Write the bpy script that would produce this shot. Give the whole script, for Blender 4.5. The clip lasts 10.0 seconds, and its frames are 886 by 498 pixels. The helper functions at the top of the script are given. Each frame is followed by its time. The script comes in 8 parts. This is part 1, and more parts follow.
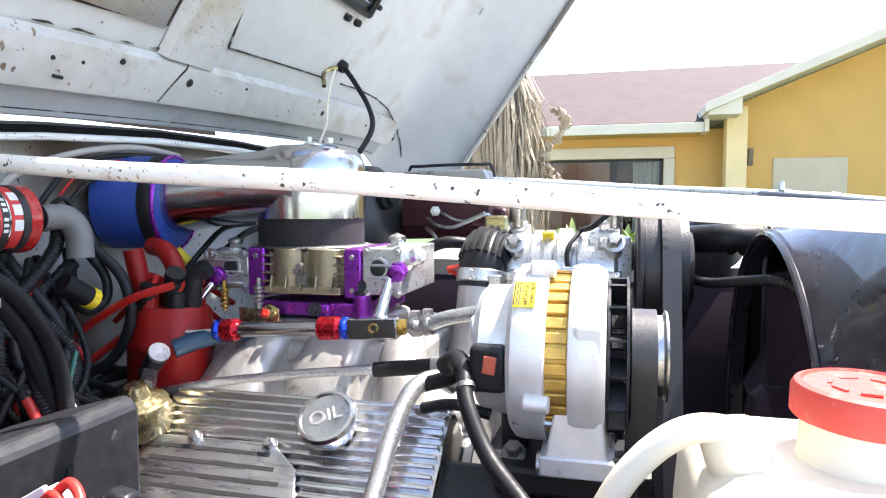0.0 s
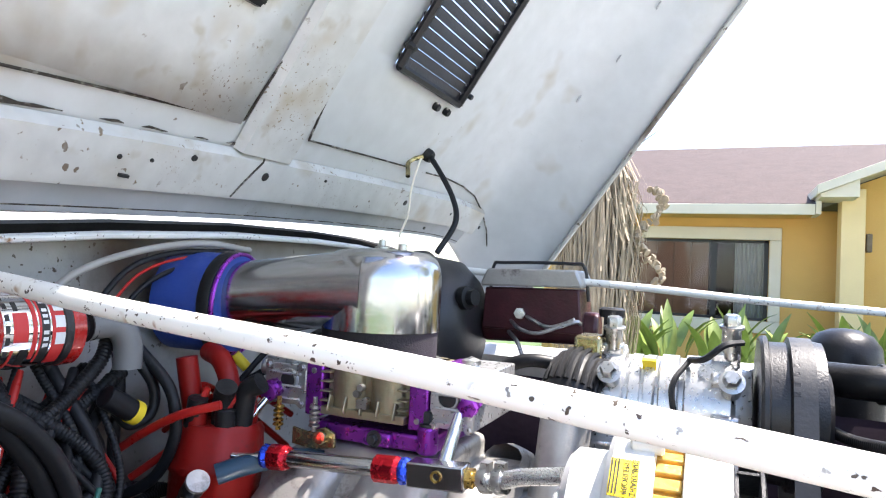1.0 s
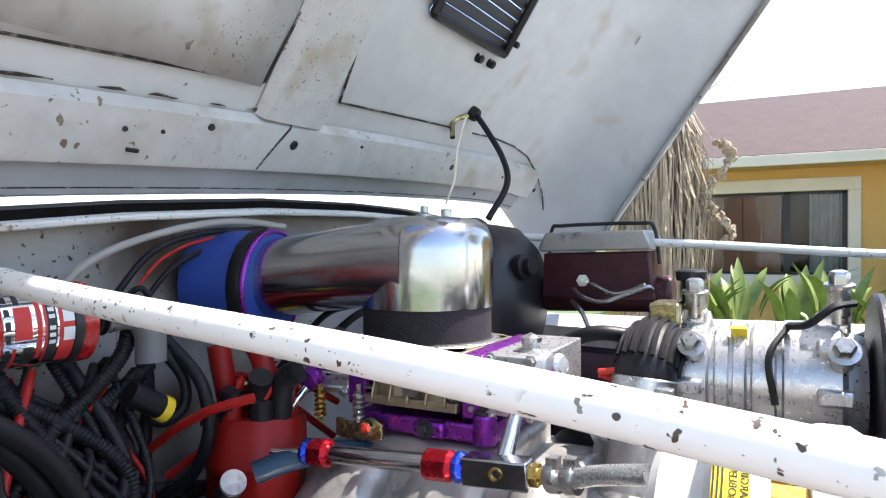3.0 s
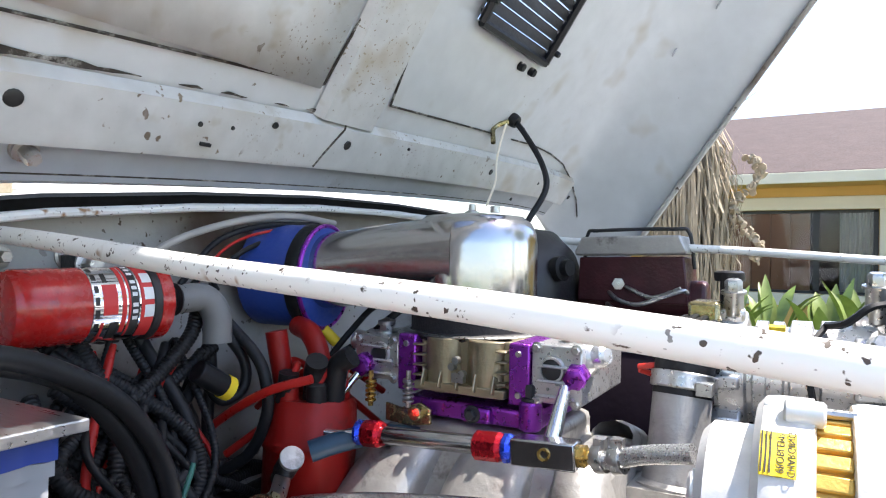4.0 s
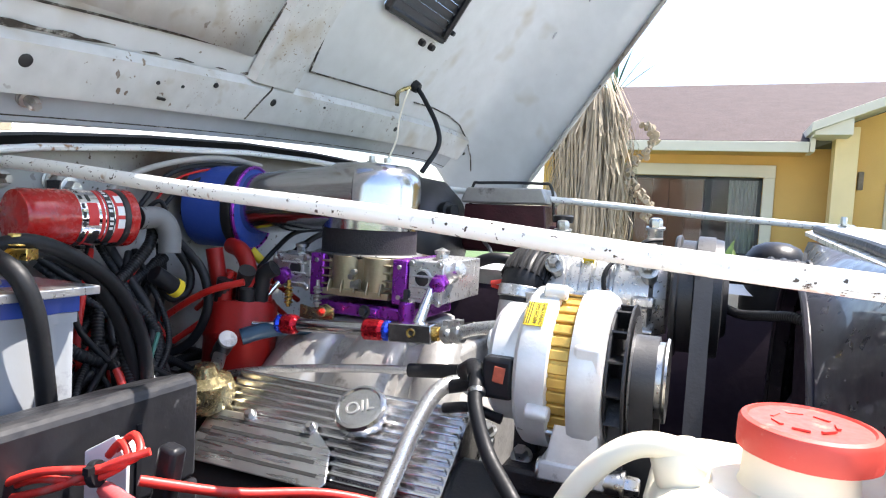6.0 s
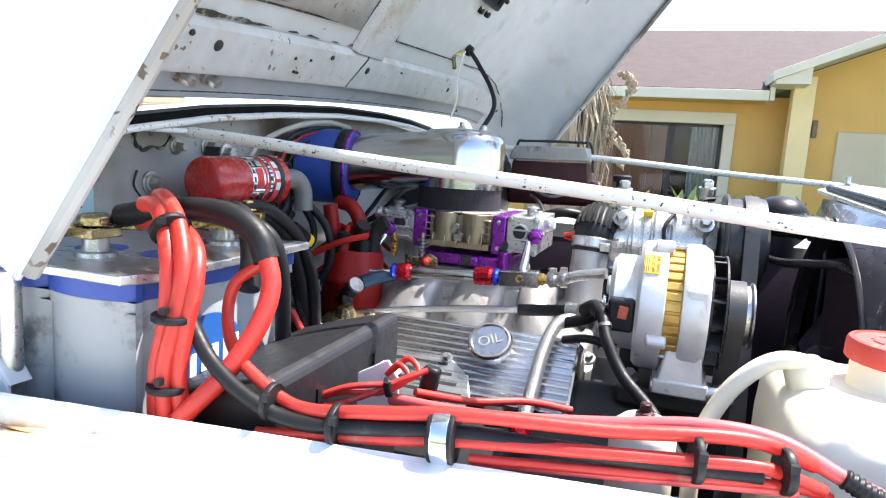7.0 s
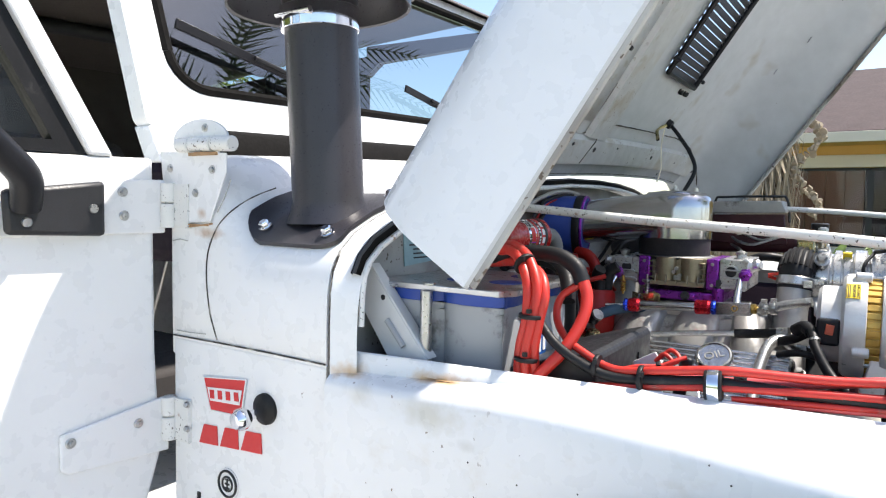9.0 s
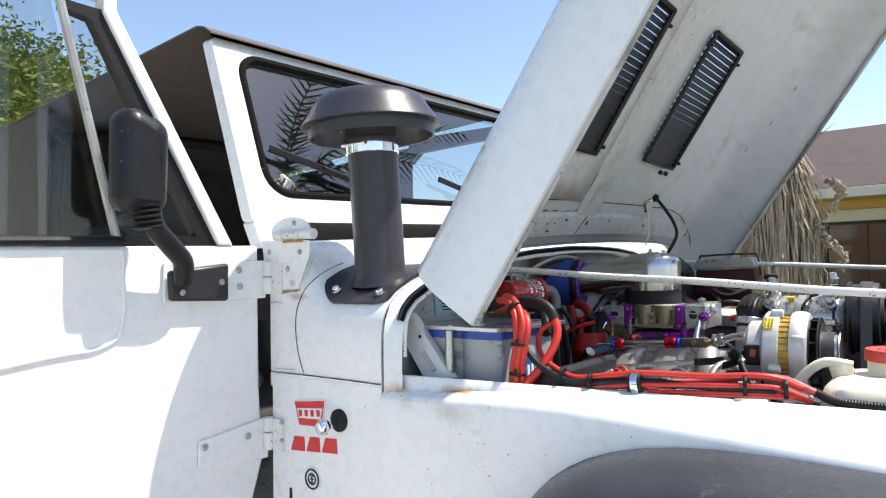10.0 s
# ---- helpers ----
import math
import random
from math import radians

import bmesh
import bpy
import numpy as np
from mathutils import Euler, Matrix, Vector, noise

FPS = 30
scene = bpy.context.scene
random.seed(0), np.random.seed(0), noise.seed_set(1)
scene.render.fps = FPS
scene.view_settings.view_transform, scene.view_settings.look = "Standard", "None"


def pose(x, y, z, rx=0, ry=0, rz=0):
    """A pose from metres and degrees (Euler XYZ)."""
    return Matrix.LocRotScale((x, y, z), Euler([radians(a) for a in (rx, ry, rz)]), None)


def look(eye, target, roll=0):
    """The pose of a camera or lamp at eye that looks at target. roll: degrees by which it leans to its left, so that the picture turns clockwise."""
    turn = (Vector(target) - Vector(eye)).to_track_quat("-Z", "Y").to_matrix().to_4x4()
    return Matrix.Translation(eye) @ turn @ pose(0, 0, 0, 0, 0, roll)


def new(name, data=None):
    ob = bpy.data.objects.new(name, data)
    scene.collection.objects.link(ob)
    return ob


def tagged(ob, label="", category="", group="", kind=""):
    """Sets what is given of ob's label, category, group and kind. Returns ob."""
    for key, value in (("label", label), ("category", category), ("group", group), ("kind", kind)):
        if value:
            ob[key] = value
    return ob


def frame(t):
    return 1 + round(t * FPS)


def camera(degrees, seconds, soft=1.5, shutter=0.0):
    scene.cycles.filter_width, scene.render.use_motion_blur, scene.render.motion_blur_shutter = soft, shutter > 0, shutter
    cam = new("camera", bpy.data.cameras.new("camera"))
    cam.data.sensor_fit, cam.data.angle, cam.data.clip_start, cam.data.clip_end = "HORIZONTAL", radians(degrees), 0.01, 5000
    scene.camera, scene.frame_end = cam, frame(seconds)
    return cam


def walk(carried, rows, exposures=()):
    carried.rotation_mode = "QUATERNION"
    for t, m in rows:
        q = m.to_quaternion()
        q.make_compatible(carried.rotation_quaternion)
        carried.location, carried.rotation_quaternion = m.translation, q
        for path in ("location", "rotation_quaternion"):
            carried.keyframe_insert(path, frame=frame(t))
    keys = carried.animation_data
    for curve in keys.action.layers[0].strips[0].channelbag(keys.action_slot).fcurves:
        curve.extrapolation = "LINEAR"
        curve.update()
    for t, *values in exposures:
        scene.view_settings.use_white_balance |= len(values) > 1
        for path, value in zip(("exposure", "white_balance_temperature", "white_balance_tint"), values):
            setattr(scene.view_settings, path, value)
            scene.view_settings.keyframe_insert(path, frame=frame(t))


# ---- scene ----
cam = camera(68.4, 10.0, soft=1.15)
PATH = [
    (0, (-0.004, 0.016, 1.48), (-0.515, 1.946, 1.355), 0.0),
    (0.5, (-0.007, 0.048, 1.51), (-0.694, 1.924, 1.418), -0.6),
    (1, (-0.024, 0.102, 1.532), (-0.794, 1.947, 1.605), 2.8),
    (1.5, (-0.038, 0.143, 1.544), (-0.905, 1.946, 1.53), 1.6),
    (2, (-0.064, 0.173, 1.526), (-0.961, 1.96, 1.476), 1.7),
    (2.5, (-0.066, 0.18, 1.522), (-0.968, 1.965, 1.499), 1.0),
    (2.7, (-0.057, 0.18, 1.529), (-0.969, 1.96, 1.5), -0.2),
    (3.8, (-0.042, 0.152, 1.525), (-1.021, 1.896, 1.544), 1.1),
    (4, (-0.056, 0.14, 1.512), (-1.044, 1.879, 1.531), 1.0),
    (4.5, (-0.057, 0.119, 1.484), (-1.065, 1.846, 1.461), 0.9),
    (5, (-0.016, 0.08, 1.469), (-1.057, 1.787, 1.405), 2.1),
    (5.5, (0.05, 0.018, 1.483), (-0.97, 1.736, 1.396), 3.7),
    (5.7, (0.073, 0.001, 1.488), (-0.845, 1.777, 1.404), 3.6),
    (6.8, (-0.032, -0.165, 1.517), (-0.635, 1.725, 1.259), 4.0),
    (7, (-0.069, -0.21, 1.515), (-0.686, 1.671, 1.229), 3.7),
    (7.5, (-0.166, -0.302, 1.494), (-0.774, 1.575, 1.166), 2.7),
    (8, (-0.258, -0.391, 1.492), (-0.975, 1.451, 1.192), 1.4),
    (8.5, (-0.207, -0.449, 1.507), (-1.088, 1.327, 1.238), 0.4),
    (9, (-0.062, -0.52, 1.514), (-1.145, 1.157, 1.389), 1.2),
    (9.5, (0.063, -0.614, 1.525), (-1.07, 1.033, 1.552), 0.1),
    (10, (0.179, -0.784, 1.51), (-1.03, 0.807, 1.591), -0.9),
]
EXPOSURES = [(0, 2.12, 6550, 14), (2.5, 1.56, 6550, 14), (4.5, 1.66, 6550, 13), (5.7, 1.75, 6520, 13), (7.0, 1.80, 6450, 12), (8.0, 1.32, 6600, 11), (8.5, 1.08, 6650, 11), (9.0, 0.96, 6650, 11), (10, 0.72, 6600, 11)]
walk(cam, [(t, look(eye, target, roll)) for t, eye, target, roll in PATH], EXPOSURES)

# ---- sky and sun ----
SUN_DIR = Vector((0.365, 0.26, 0.88)).normalized()
world = bpy.data.worlds.new("sky")
scene.world = world
world.use_nodes = True
wn = world.node_tree.nodes
sky = wn.new("ShaderNodeTexSky")
sky.sky_type, sky.sun_disc = "NISHITA", False
sky.sun_elevation = math.asin(SUN_DIR.z)
sky.sun_rotation = math.atan2(SUN_DIR.x, SUN_DIR.y)
sky.air_density, sky.dust_density, sky.ozone_density = 1.0, 1.0, 1.0
world.node_tree.links.new(sky.outputs[0], wn["Background"].inputs["Color"])
wn["Background"].inputs["Strength"].default_value = 0.15
sun = new("sun", bpy.data.lights.new("sun", "SUN"))
sun.data.energy, sun.data.angle, sun.data.color = 4.6, radians(0.6), (1.0, 0.95, 0.88)
sun.matrix_world = look(tuple(SUN_DIR * 30), (0, 0, 0))


# ---- materials ----
def mat(name, color, rough=0.5, metal=0.0, vary=0.12, scale=30.0, bump=0.0, fine=200.0, coat=0.0, dirt=None, dirt_amount=0.0, dirt_scale=8.0, rough_vary=0.1, stretch=None, dirt_edge=0.14):
    """A surface with grain at two scales; dirt: a second colour that lies in patches."""
    m = bpy.data.materials.new(name)
    m.use_nodes = True
    nt = m.node_tree
    n, l = nt.nodes, nt.links
    b = n["Principled BSDF"]
    b.inputs["Metallic"].default_value = metal
    b.inputs["Coat Weight"].default_value = coat
    co = n.new("ShaderNodeTexCoord")
    src = co.outputs["Object"]
    if stretch:
        mp = n.new("ShaderNodeMapping")
        mp.inputs["Scale"].default_value = stretch
        l.new(src, mp.inputs[0])
        src = mp.outputs[0]
    big = n.new("ShaderNodeTexNoise")
    big.inputs["Scale"].default_value, big.inputs["Detail"].default_value = scale, 5
    l.new(src, big.inputs["Vector"])
    ramp = n.new("ShaderNodeMapRange")
    ramp.inputs[1].default_value, ramp.inputs[2].default_value = 0.25, 0.75
    ramp.inputs[3].default_value, ramp.inputs[4].default_value = 1 - vary, 1 + vary
    l.new(big.outputs["Fac"], ramp.inputs[0])
    mul = n.new("ShaderNodeMix")
    mul.data_type, mul.blend_type = "RGBA", "MULTIPLY"
    mul.inputs[0].default_value = 1.0
    mul.inputs[6].default_value = (*color, 1)
    l.new(ramp.outputs[0], mul.inputs[7])
    out = mul.outputs[2]
    small = n.new("ShaderNodeTexNoise")
    small.inputs["Scale"].default_value, small.inputs["Detail"].default_value = fine, 3
    l.new(src, small.inputs["Vector"])
    if dirt:
        patch = n.new("ShaderNodeTexNoise")
        patch.inputs["Scale"].default_value, patch.inputs["Detail"].default_value, patch.inputs["Roughness"].default_value = dirt_scale, 9, 0.68
        l.new(src, patch.inputs["Vector"])
        cut = n.new("ShaderNodeMapRange")
        cut.inputs[1].default_value, cut.inputs[2].default_value = 0.66 - 0.3 * dirt_amount, 0.66 - 0.3 * dirt_amount + dirt_edge
        l.new(patch.outputs["Fac"], cut.inputs[0])
        mix = n.new("ShaderNodeMix")
        mix.data_type = "RGBA"
        l.new(cut.outputs[0], mix.inputs[0])
        l.new(out, mix.inputs[6])
        mix.inputs[7].default_value = (*dirt, 1)
        out = mix.outputs[2]
    l.new(out, b.inputs["Base Color"])
    rr = n.new("ShaderNodeMapRange")
    rr.inputs[1].default_value, rr.inputs[2].default_value = 0.3, 0.7
    rr.inputs[3].default_value, rr.inputs[4].default_value = max(0.02, rough - rough_vary), min(1, rough + rough_vary)
    l.new(small.outputs["Fac"], rr.inputs[0])
    l.new(rr.outputs[0], b.inputs["Roughness"])
    if bump:
        bp = n.new("ShaderNodeBump")
        bp.inputs["Strength"].default_value, bp.inputs["Distance"].default_value = 1.0, bump
        l.new(small.outputs["Fac"], bp.inputs["Height"])
        l.new(bp.outputs[0], b.inputs["Normal"])
    return m


def specks(m, color, scale, level, edge=0.02, mask_scale=3.0, mask_level=0.5, seed=0.0):
    """Adds small sharp marks, thick in some patches and absent in others."""
    nt = m.node_tree
    n, l = nt.nodes, nt.links
    b = n["Principled BSDF"]
    old = b.inputs["Base Color"].links[0].from_socket
    co = n.new("ShaderNodeTexCoord")
    mp = n.new("ShaderNodeMapping")
    mp.inputs["Location"].default_value = (seed, seed * 1.7, seed * 0.6)
    l.new(co.outputs["Object"], mp.inputs[0])
    fac = []
    for sc, lo, wide, det in ((scale, level, edge, 2), (mask_scale, mask_level, 0.08, 4)):
        t = n.new("ShaderNodeTexNoise")
        t.inputs["Scale"].default_value, t.inputs["Detail"].default_value = sc, det
        l.new(mp.outputs[0], t.inputs["Vector"])
        r = n.new("ShaderNodeMapRange")
        r.inputs[1].default_value, r.inputs[2].default_value = lo, lo + wide
        l.new(t.outputs["Fac"], r.inputs[0])
        fac.append(r.outputs[0])
    mul = n.new("ShaderNodeMath")
    mul.operation = "MULTIPLY"
    l.new(fac[0], mul.inputs[0])
    l.new(fac[1], mul.inputs[1])
    mix = n.new("ShaderNodeMix")
    mix.data_type = "RGBA"
    l.new(mul.outputs[0], mix.inputs[0])
    l.new(old, mix.inputs[6])
    mix.inputs[7].default_value = (*color, 1)
    l.new(mix.outputs[2], b.inputs["Base Color"])
    return m


WHITE = mat("white_paint", (0.78, 0.785, 0.78), 0.30, vary=0.03, scale=4, bump=0.00006, fine=40, coat=0.25, dirt=(0.62, 0.60, 0.55), dirt_amount=0.02, dirt_scale=7, dirt_edge=0.25)
specks(WHITE, (0.16, 0.12, 0.09), 130, 0.765, 0.02, 5, 0.56)
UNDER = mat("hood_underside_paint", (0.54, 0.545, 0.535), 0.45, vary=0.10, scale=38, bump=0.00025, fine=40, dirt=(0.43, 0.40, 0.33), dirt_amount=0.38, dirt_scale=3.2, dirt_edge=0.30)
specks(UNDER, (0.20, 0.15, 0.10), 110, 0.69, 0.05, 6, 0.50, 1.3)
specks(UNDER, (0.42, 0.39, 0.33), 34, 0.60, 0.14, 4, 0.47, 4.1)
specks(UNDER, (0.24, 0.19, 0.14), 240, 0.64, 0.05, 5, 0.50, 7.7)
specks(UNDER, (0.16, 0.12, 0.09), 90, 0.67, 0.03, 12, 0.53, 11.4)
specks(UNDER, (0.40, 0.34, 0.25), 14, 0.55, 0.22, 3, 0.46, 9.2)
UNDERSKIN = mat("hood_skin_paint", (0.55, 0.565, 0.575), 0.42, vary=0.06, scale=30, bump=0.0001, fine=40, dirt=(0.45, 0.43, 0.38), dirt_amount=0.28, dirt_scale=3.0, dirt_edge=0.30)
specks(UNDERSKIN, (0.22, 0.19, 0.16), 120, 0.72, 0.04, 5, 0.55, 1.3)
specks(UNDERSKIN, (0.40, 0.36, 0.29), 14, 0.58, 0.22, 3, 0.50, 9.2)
# dirty white, its tone also lowered for shade in the engine bay
GRIMYSHADE = mat("grimy_shaded_white", (0.39, 0.39, 0.37), 0.55, vary=0.08, scale=14, bump=0.0003, fine=120, dirt=(0.15, 0.13, 0.10), dirt_amount=0.46, dirt_scale=7, dirt_edge=0.26)
specks(GRIMYSHADE, (0.07, 0.05, 0.035), 120, 0.64, 0.03, 8, 0.48, 2.2)
# broad dark blotches: grime plus painted shade from under the cowl
specks(GRIMYSHADE, (0.10, 0.07, 0.05), 6, 0.47, 0.20, 2.5, 0.44, 3.4)
CHIPPED = mat("chipped_white_paint", (0.74, 0.74, 0.71), 0.42, vary=0.05, scale=20, bump=0.0003, fine=150, dirt=(0.06, 0.035, 0.025), dirt_amount=0.07, dirt_scale=150, stretch=(0.5, 1, 1), dirt_edge=0.03)
specks(CHIPPED, (0.05, 0.035, 0.025), 260, 0.645, 0.03, 14, 0.45, 6.0)
specks(CHIPPED, (0.30, 0.17, 0.08), 90, 0.60, 0.10, 10, 0.52, 3.0)
FENDER = mat("stained_white_paint", (0.78, 0.785, 0.78), 0.30, vary=0.03, scale=4, bump=0.00007, fine=40, coat=0.25, dirt=(0.50, 0.44, 0.34), dirt_amount=0.30, dirt_scale=5.5, dirt_edge=0.30)
specks(FENDER, (0.13, 0.09, 0.06), 120, 0.72, 0.02, 5, 0.52, 2.0)
specks(FENDER, (0.45, 0.30, 0.16), 30, 0.70, 0.10, 6, 0.55, 5.0)


def stain(m, color, centre, size, most=0.8):
    """Adds one blotch of rust or grime with a frayed outline."""
    nt = m.node_tree
    n, l = nt.nodes, nt.links
    b = n["Principled BSDF"]
    old = b.inputs["Base Color"].links[0].from_socket
    geo = n.new("ShaderNodeNewGeometry")
    mp = n.new("ShaderNodeMapping")
    mp.vector_type = "TEXTURE"
    mp.inputs["Location"].default_value = centre
    mp.inputs["Scale"].default_value = size
    l.new(geo.outputs["Position"], mp.inputs[0])
    dist = n.new("ShaderNodeVectorMath")
    dist.operation = "LENGTH"
    l.new(mp.outputs[0], dist.inputs[0])
    t = n.new("ShaderNodeTexNoise")
    t.inputs["Scale"].default_value, t.inputs["Detail"].default_value = 70, 5
    l.new(geo.outputs["Position"], t.inputs["Vector"])
    add = n.new("ShaderNodeMath")
    add.operation = "MULTIPLY_ADD"
    l.new(t.outputs["Fac"], add.inputs[0])
    add.inputs[1].default_value = 1.2
    l.new(dist.outputs["Value"], add.inputs[2])
    r = n.new("ShaderNodeMapRange")
    r.inputs[1].default_value, r.inputs[2].default_value = 0.75, 1.6
    r.inputs[3].default_value, r.inputs[4].default_value = most, 0.0
    l.new(add.outputs[0], r.inputs[0])
    mix = n.new("ShaderNodeMix")
    mix.data_type = "RGBA"
    l.new(r.outputs[0], mix.inputs[0])
    l.new(old, mix.inputs[6])
    mix.inputs[7].default_value = (*color, 1)
    l.new(mix.outputs[2], b.inputs["Base Color"])


for centre, size, color, most in (
        ((-0.455, 0.090, 1.318), (0.055, 0.016, 0.012), (0.58, 0.33, 0.10), 0.9),
        ((-0.448, 0.089, 1.320), (0.022, 0.004, 0.006), (0.13, 0.08, 0.04), 0.9),
        ((-0.395, 0.095, 1.322), (0.060, 0.0035, 0.006), (0.26, 0.20, 0.13), 0.7),
        ((-0.582, 0.073, 1.316), (0.040, 0.018, 0.014), (0.52, 0.31, 0.12), 0.9),
        ((-0.445, 0.050, 1.292), (0.045, 0.02, 0.022), (0.47, 0.44, 0.34), 0.55),
        ((-0.545, 0.052, 1.296), (0.025, 0.02, 0.018), (0.50, 0.47, 0.38), 0.5),
        ((-0.395, 0.046, 1.270), (0.014, 0.02, 0.008), (0.45, 0.44, 0.40), 0.5)):
    stain(FENDER, color, centre, size, most)
for centre, size in (((-0.825, 0.06, 1.473), (0.035, 0.03, 0.009)), ((-0.835, 0.06, 1.50), (0.012, 0.03, 0.010))):
    stain(WHITE, (0.40, 0.24, 0.12), centre, size, 0.7)
RUST = mat("rust", (0.40, 0.24, 0.12), 0.85, vary=0.4, scale=60, bump=0.0006, fine=250)
BLACKP = mat("black_plastic", (0.012, 0.012, 0.014), 0.38, vary=0.2, scale=25, bump=0.0002, fine=300, dirt=(0.055, 0.052, 0.05), dirt_amount=0.14, dirt_scale=20, dirt_edge=0.2)
specks(BLACKP, (0.16, 0.15, 0.14), 160, 0.70, 0.04, 10, 0.52)
BLACKM = mat("black_textured_metal", (0.016, 0.016, 0.018), 0.42, vary=0.2, scale=20, bump=0.0004, fine=420)
SNORKEL = mat("satin_black_powder_coat", (0.030, 0.028, 0.033), 0.36, vary=0.12, scale=14, bump=0.00012, fine=380)
SHROUD = mat("glossy_black_moulding", (0.012, 0.009, 0.016), 0.34, vary=0.2, scale=12, bump=0.0002, fine=60, coat=0.4, dirt=(0.035, 0.035, 0.036), dirt_amount=0.2, dirt_scale=9)
RUBBER = mat("black_rubber", (0.011, 0.011, 0.012), 0.48, vary=0.25, scale=30, bump=0.0002, fine=250, dirt=(0.045, 0.044, 0.042), dirt_amount=0.18, dirt_scale=30)
FLARE = mat("grey_black_flare_rubber", (0.045, 0.048, 0.055), 0.45, vary=0.18, scale=10, bump=0.0004, fine=180, dirt=(0.14, 0.14, 0.14), dirt_amount=0.16, dirt_scale=18)
CABLE_K = mat("black_cable", (0.010, 0.0105, 0.012), 0.5, vary=0.2, scale=40, bump=0.0001, fine=300, dirt=(0.05, 0.05, 0.05), dirt_amount=0.12, dirt_scale=40)
CABLE_R = mat("red_cable", (0.54, 0.030, 0.020), 0.42, vary=0.12, scale=25, bump=0.0002, fine=200, dirt=(0.40, 0.13, 0.10), dirt_amount=0.22, dirt_scale=40)
CABLE_P = mat("pale_red_cable", (0.66, 0.11, 0.11), 0.4, vary=0.1, scale=30, bump=0.0001, fine=200)
REDWIRE = mat("red_plug_lead", (0.42, 0.018, 0.014), 0.35, vary=0.15, scale=30)
CARBALU = mat("bright_cast_zinc", (0.55, 0.55, 0.55), 0.33, 0.8, vary=0.12, scale=40, bump=0.00015, fine=240, dirt=(0.22, 0.21, 0.20), dirt_amount=0.2, dirt_scale=30)
ALU = mat("cast_aluminium", (0.74, 0.74, 0.73), 0.46, 0.45, vary=0.14, scale=40, bump=0.00018, fine=260, dirt=(0.28, 0.26, 0.23), dirt_amount=0.22, dirt_scale=30)
ALUD = mat("dull_cast_aluminium", (0.40, 0.39, 0.37), 0.42, 0.6, vary=0.2, scale=30, bump=0.0004, fine=220, dirt=(0.09, 0.08, 0.07), dirt_amount=0.34, dirt_scale=18)
POLISH = mat("polished_aluminium", (0.46, 0.46, 0.47), 0.17, 1.0, vary=0.06, scale=9, bump=0.00003, fine=200, rough_vary=0.05, dirt=(0.40, 0.40, 0.41), dirt_amount=0.15, dirt_scale=30)
CASTPOL = mat("polished_cast_cover", (0.67, 0.665, 0.655), 0.20, 1.0, vary=0.12, scale=30, bump=0.00015, fine=200, rough_vary=0.06, dirt=(0.26, 0.24, 0.21), dirt_amount=0.16, dirt_scale=40)
PLATE = mat("brushed_plate", (0.60, 0.60, 0.59), 0.30, 1.0, vary=0.10, scale=30, bump=0.0001, fine=240, rough_vary=0.08, stretch=(0.1, 1, 1), dirt=(0.30, 0.28, 0.26), dirt_amount=0.12, dirt_scale=40)
CHROME = mat("chrome", (0.80, 0.80, 0.82), 0.07, 1.0, vary=0.04, scale=20, rough_vary=0.04)
STEEL = mat("zinc_steel", (0.50, 0.50, 0.49), 0.34, 1.0, vary=0.15, scale=60, bump=0.0003, fine=300)
RUSTSTEEL = mat("rusty_zinc_steel", (0.42, 0.40, 0.37), 0.42, 0.8, vary=0.2, scale=60, dirt=(0.22, 0.11, 0.05), dirt_amount=0.45, dirt_scale=120)
BRAID = mat("braided_steel", (0.66, 0.66, 0.65), 0.30, 0.9, vary=0.05, scale=120, bump=0.0, fine=900)
BRASS = mat("brass", (0.66, 0.45, 0.13), 0.3, 1.0, vary=0.18, scale=60, bump=0.0004, fine=250, dirt=(0.25, 0.17, 0.06), dirt_amount=0.2, dirt_scale=50)
DIRTYBRASS = mat("tarnished_yellow_plating", (0.36, 0.30, 0.16), 0.22, 0.9, vary=0.3, scale=40, bump=0.0004, fine=200, dirt=(0.06, 0.05, 0.03), dirt_amount=0.40, dirt_scale=30)
BRONZE = mat("dichromate_casting", (0.36, 0.31, 0.21), 0.42, 0.85, vary=0.2, scale=40, bump=0.0004, fine=250)
PURPLE = mat("purple_anodised", (0.27, 0.040, 0.40), 0.32, 0.80, vary=0.08, scale=25)
REDAN = mat("red_anodised", (0.42, 0.012, 0.022), 0.24, 0.85, vary=0.1, scale=40)
BLUEAN = mat("blue_anodised", (0.03, 0.07, 0.55), 0.24, 0.85, vary=0.1, scale=40)
GOLD = mat("golden_varnished_core", (0.58, 0.37, 0.09), 0.42, 0.6, vary=0.22, scale=60, bump=0.0004, fine=260)
COILRED = mat("red_coil_enamel", (0.42, 0.012, 0.010), 0.26, vary=0.12, scale=30, coat=0.4, dirt=(0.12, 0.11, 0.13), dirt_amount=0.20, dirt_scale=16, dirt_edge=0.16)
DISTRED = mat("red_moulded_cap", (0.25, 0.008, 0.006), 0.42, vary=0.15, scale=30, dirt=(0.12, 0.02, 0.015), dirt_amount=0.3, dirt_scale=25)
BLUEHOSE = mat("blue_silicone_hose", (0.022, 0.060, 0.30), 0.5, vary=0.15, scale=20, bump=0.0002, fine=200)
TEALHOSE = mat("teal_hose", (0.010, 0.045, 0.085), 0.4, vary=0.2, scale=40)
GREYBAT = mat("grey_battery_case", (0.33, 0.345, 0.36), 0.42, vary=0.07, scale=12, bump=0.0001, fine=200, dirt=(0.12, 0.12, 0.12), dirt_amount=0.30, dirt_scale=13, dirt_edge=0.10)
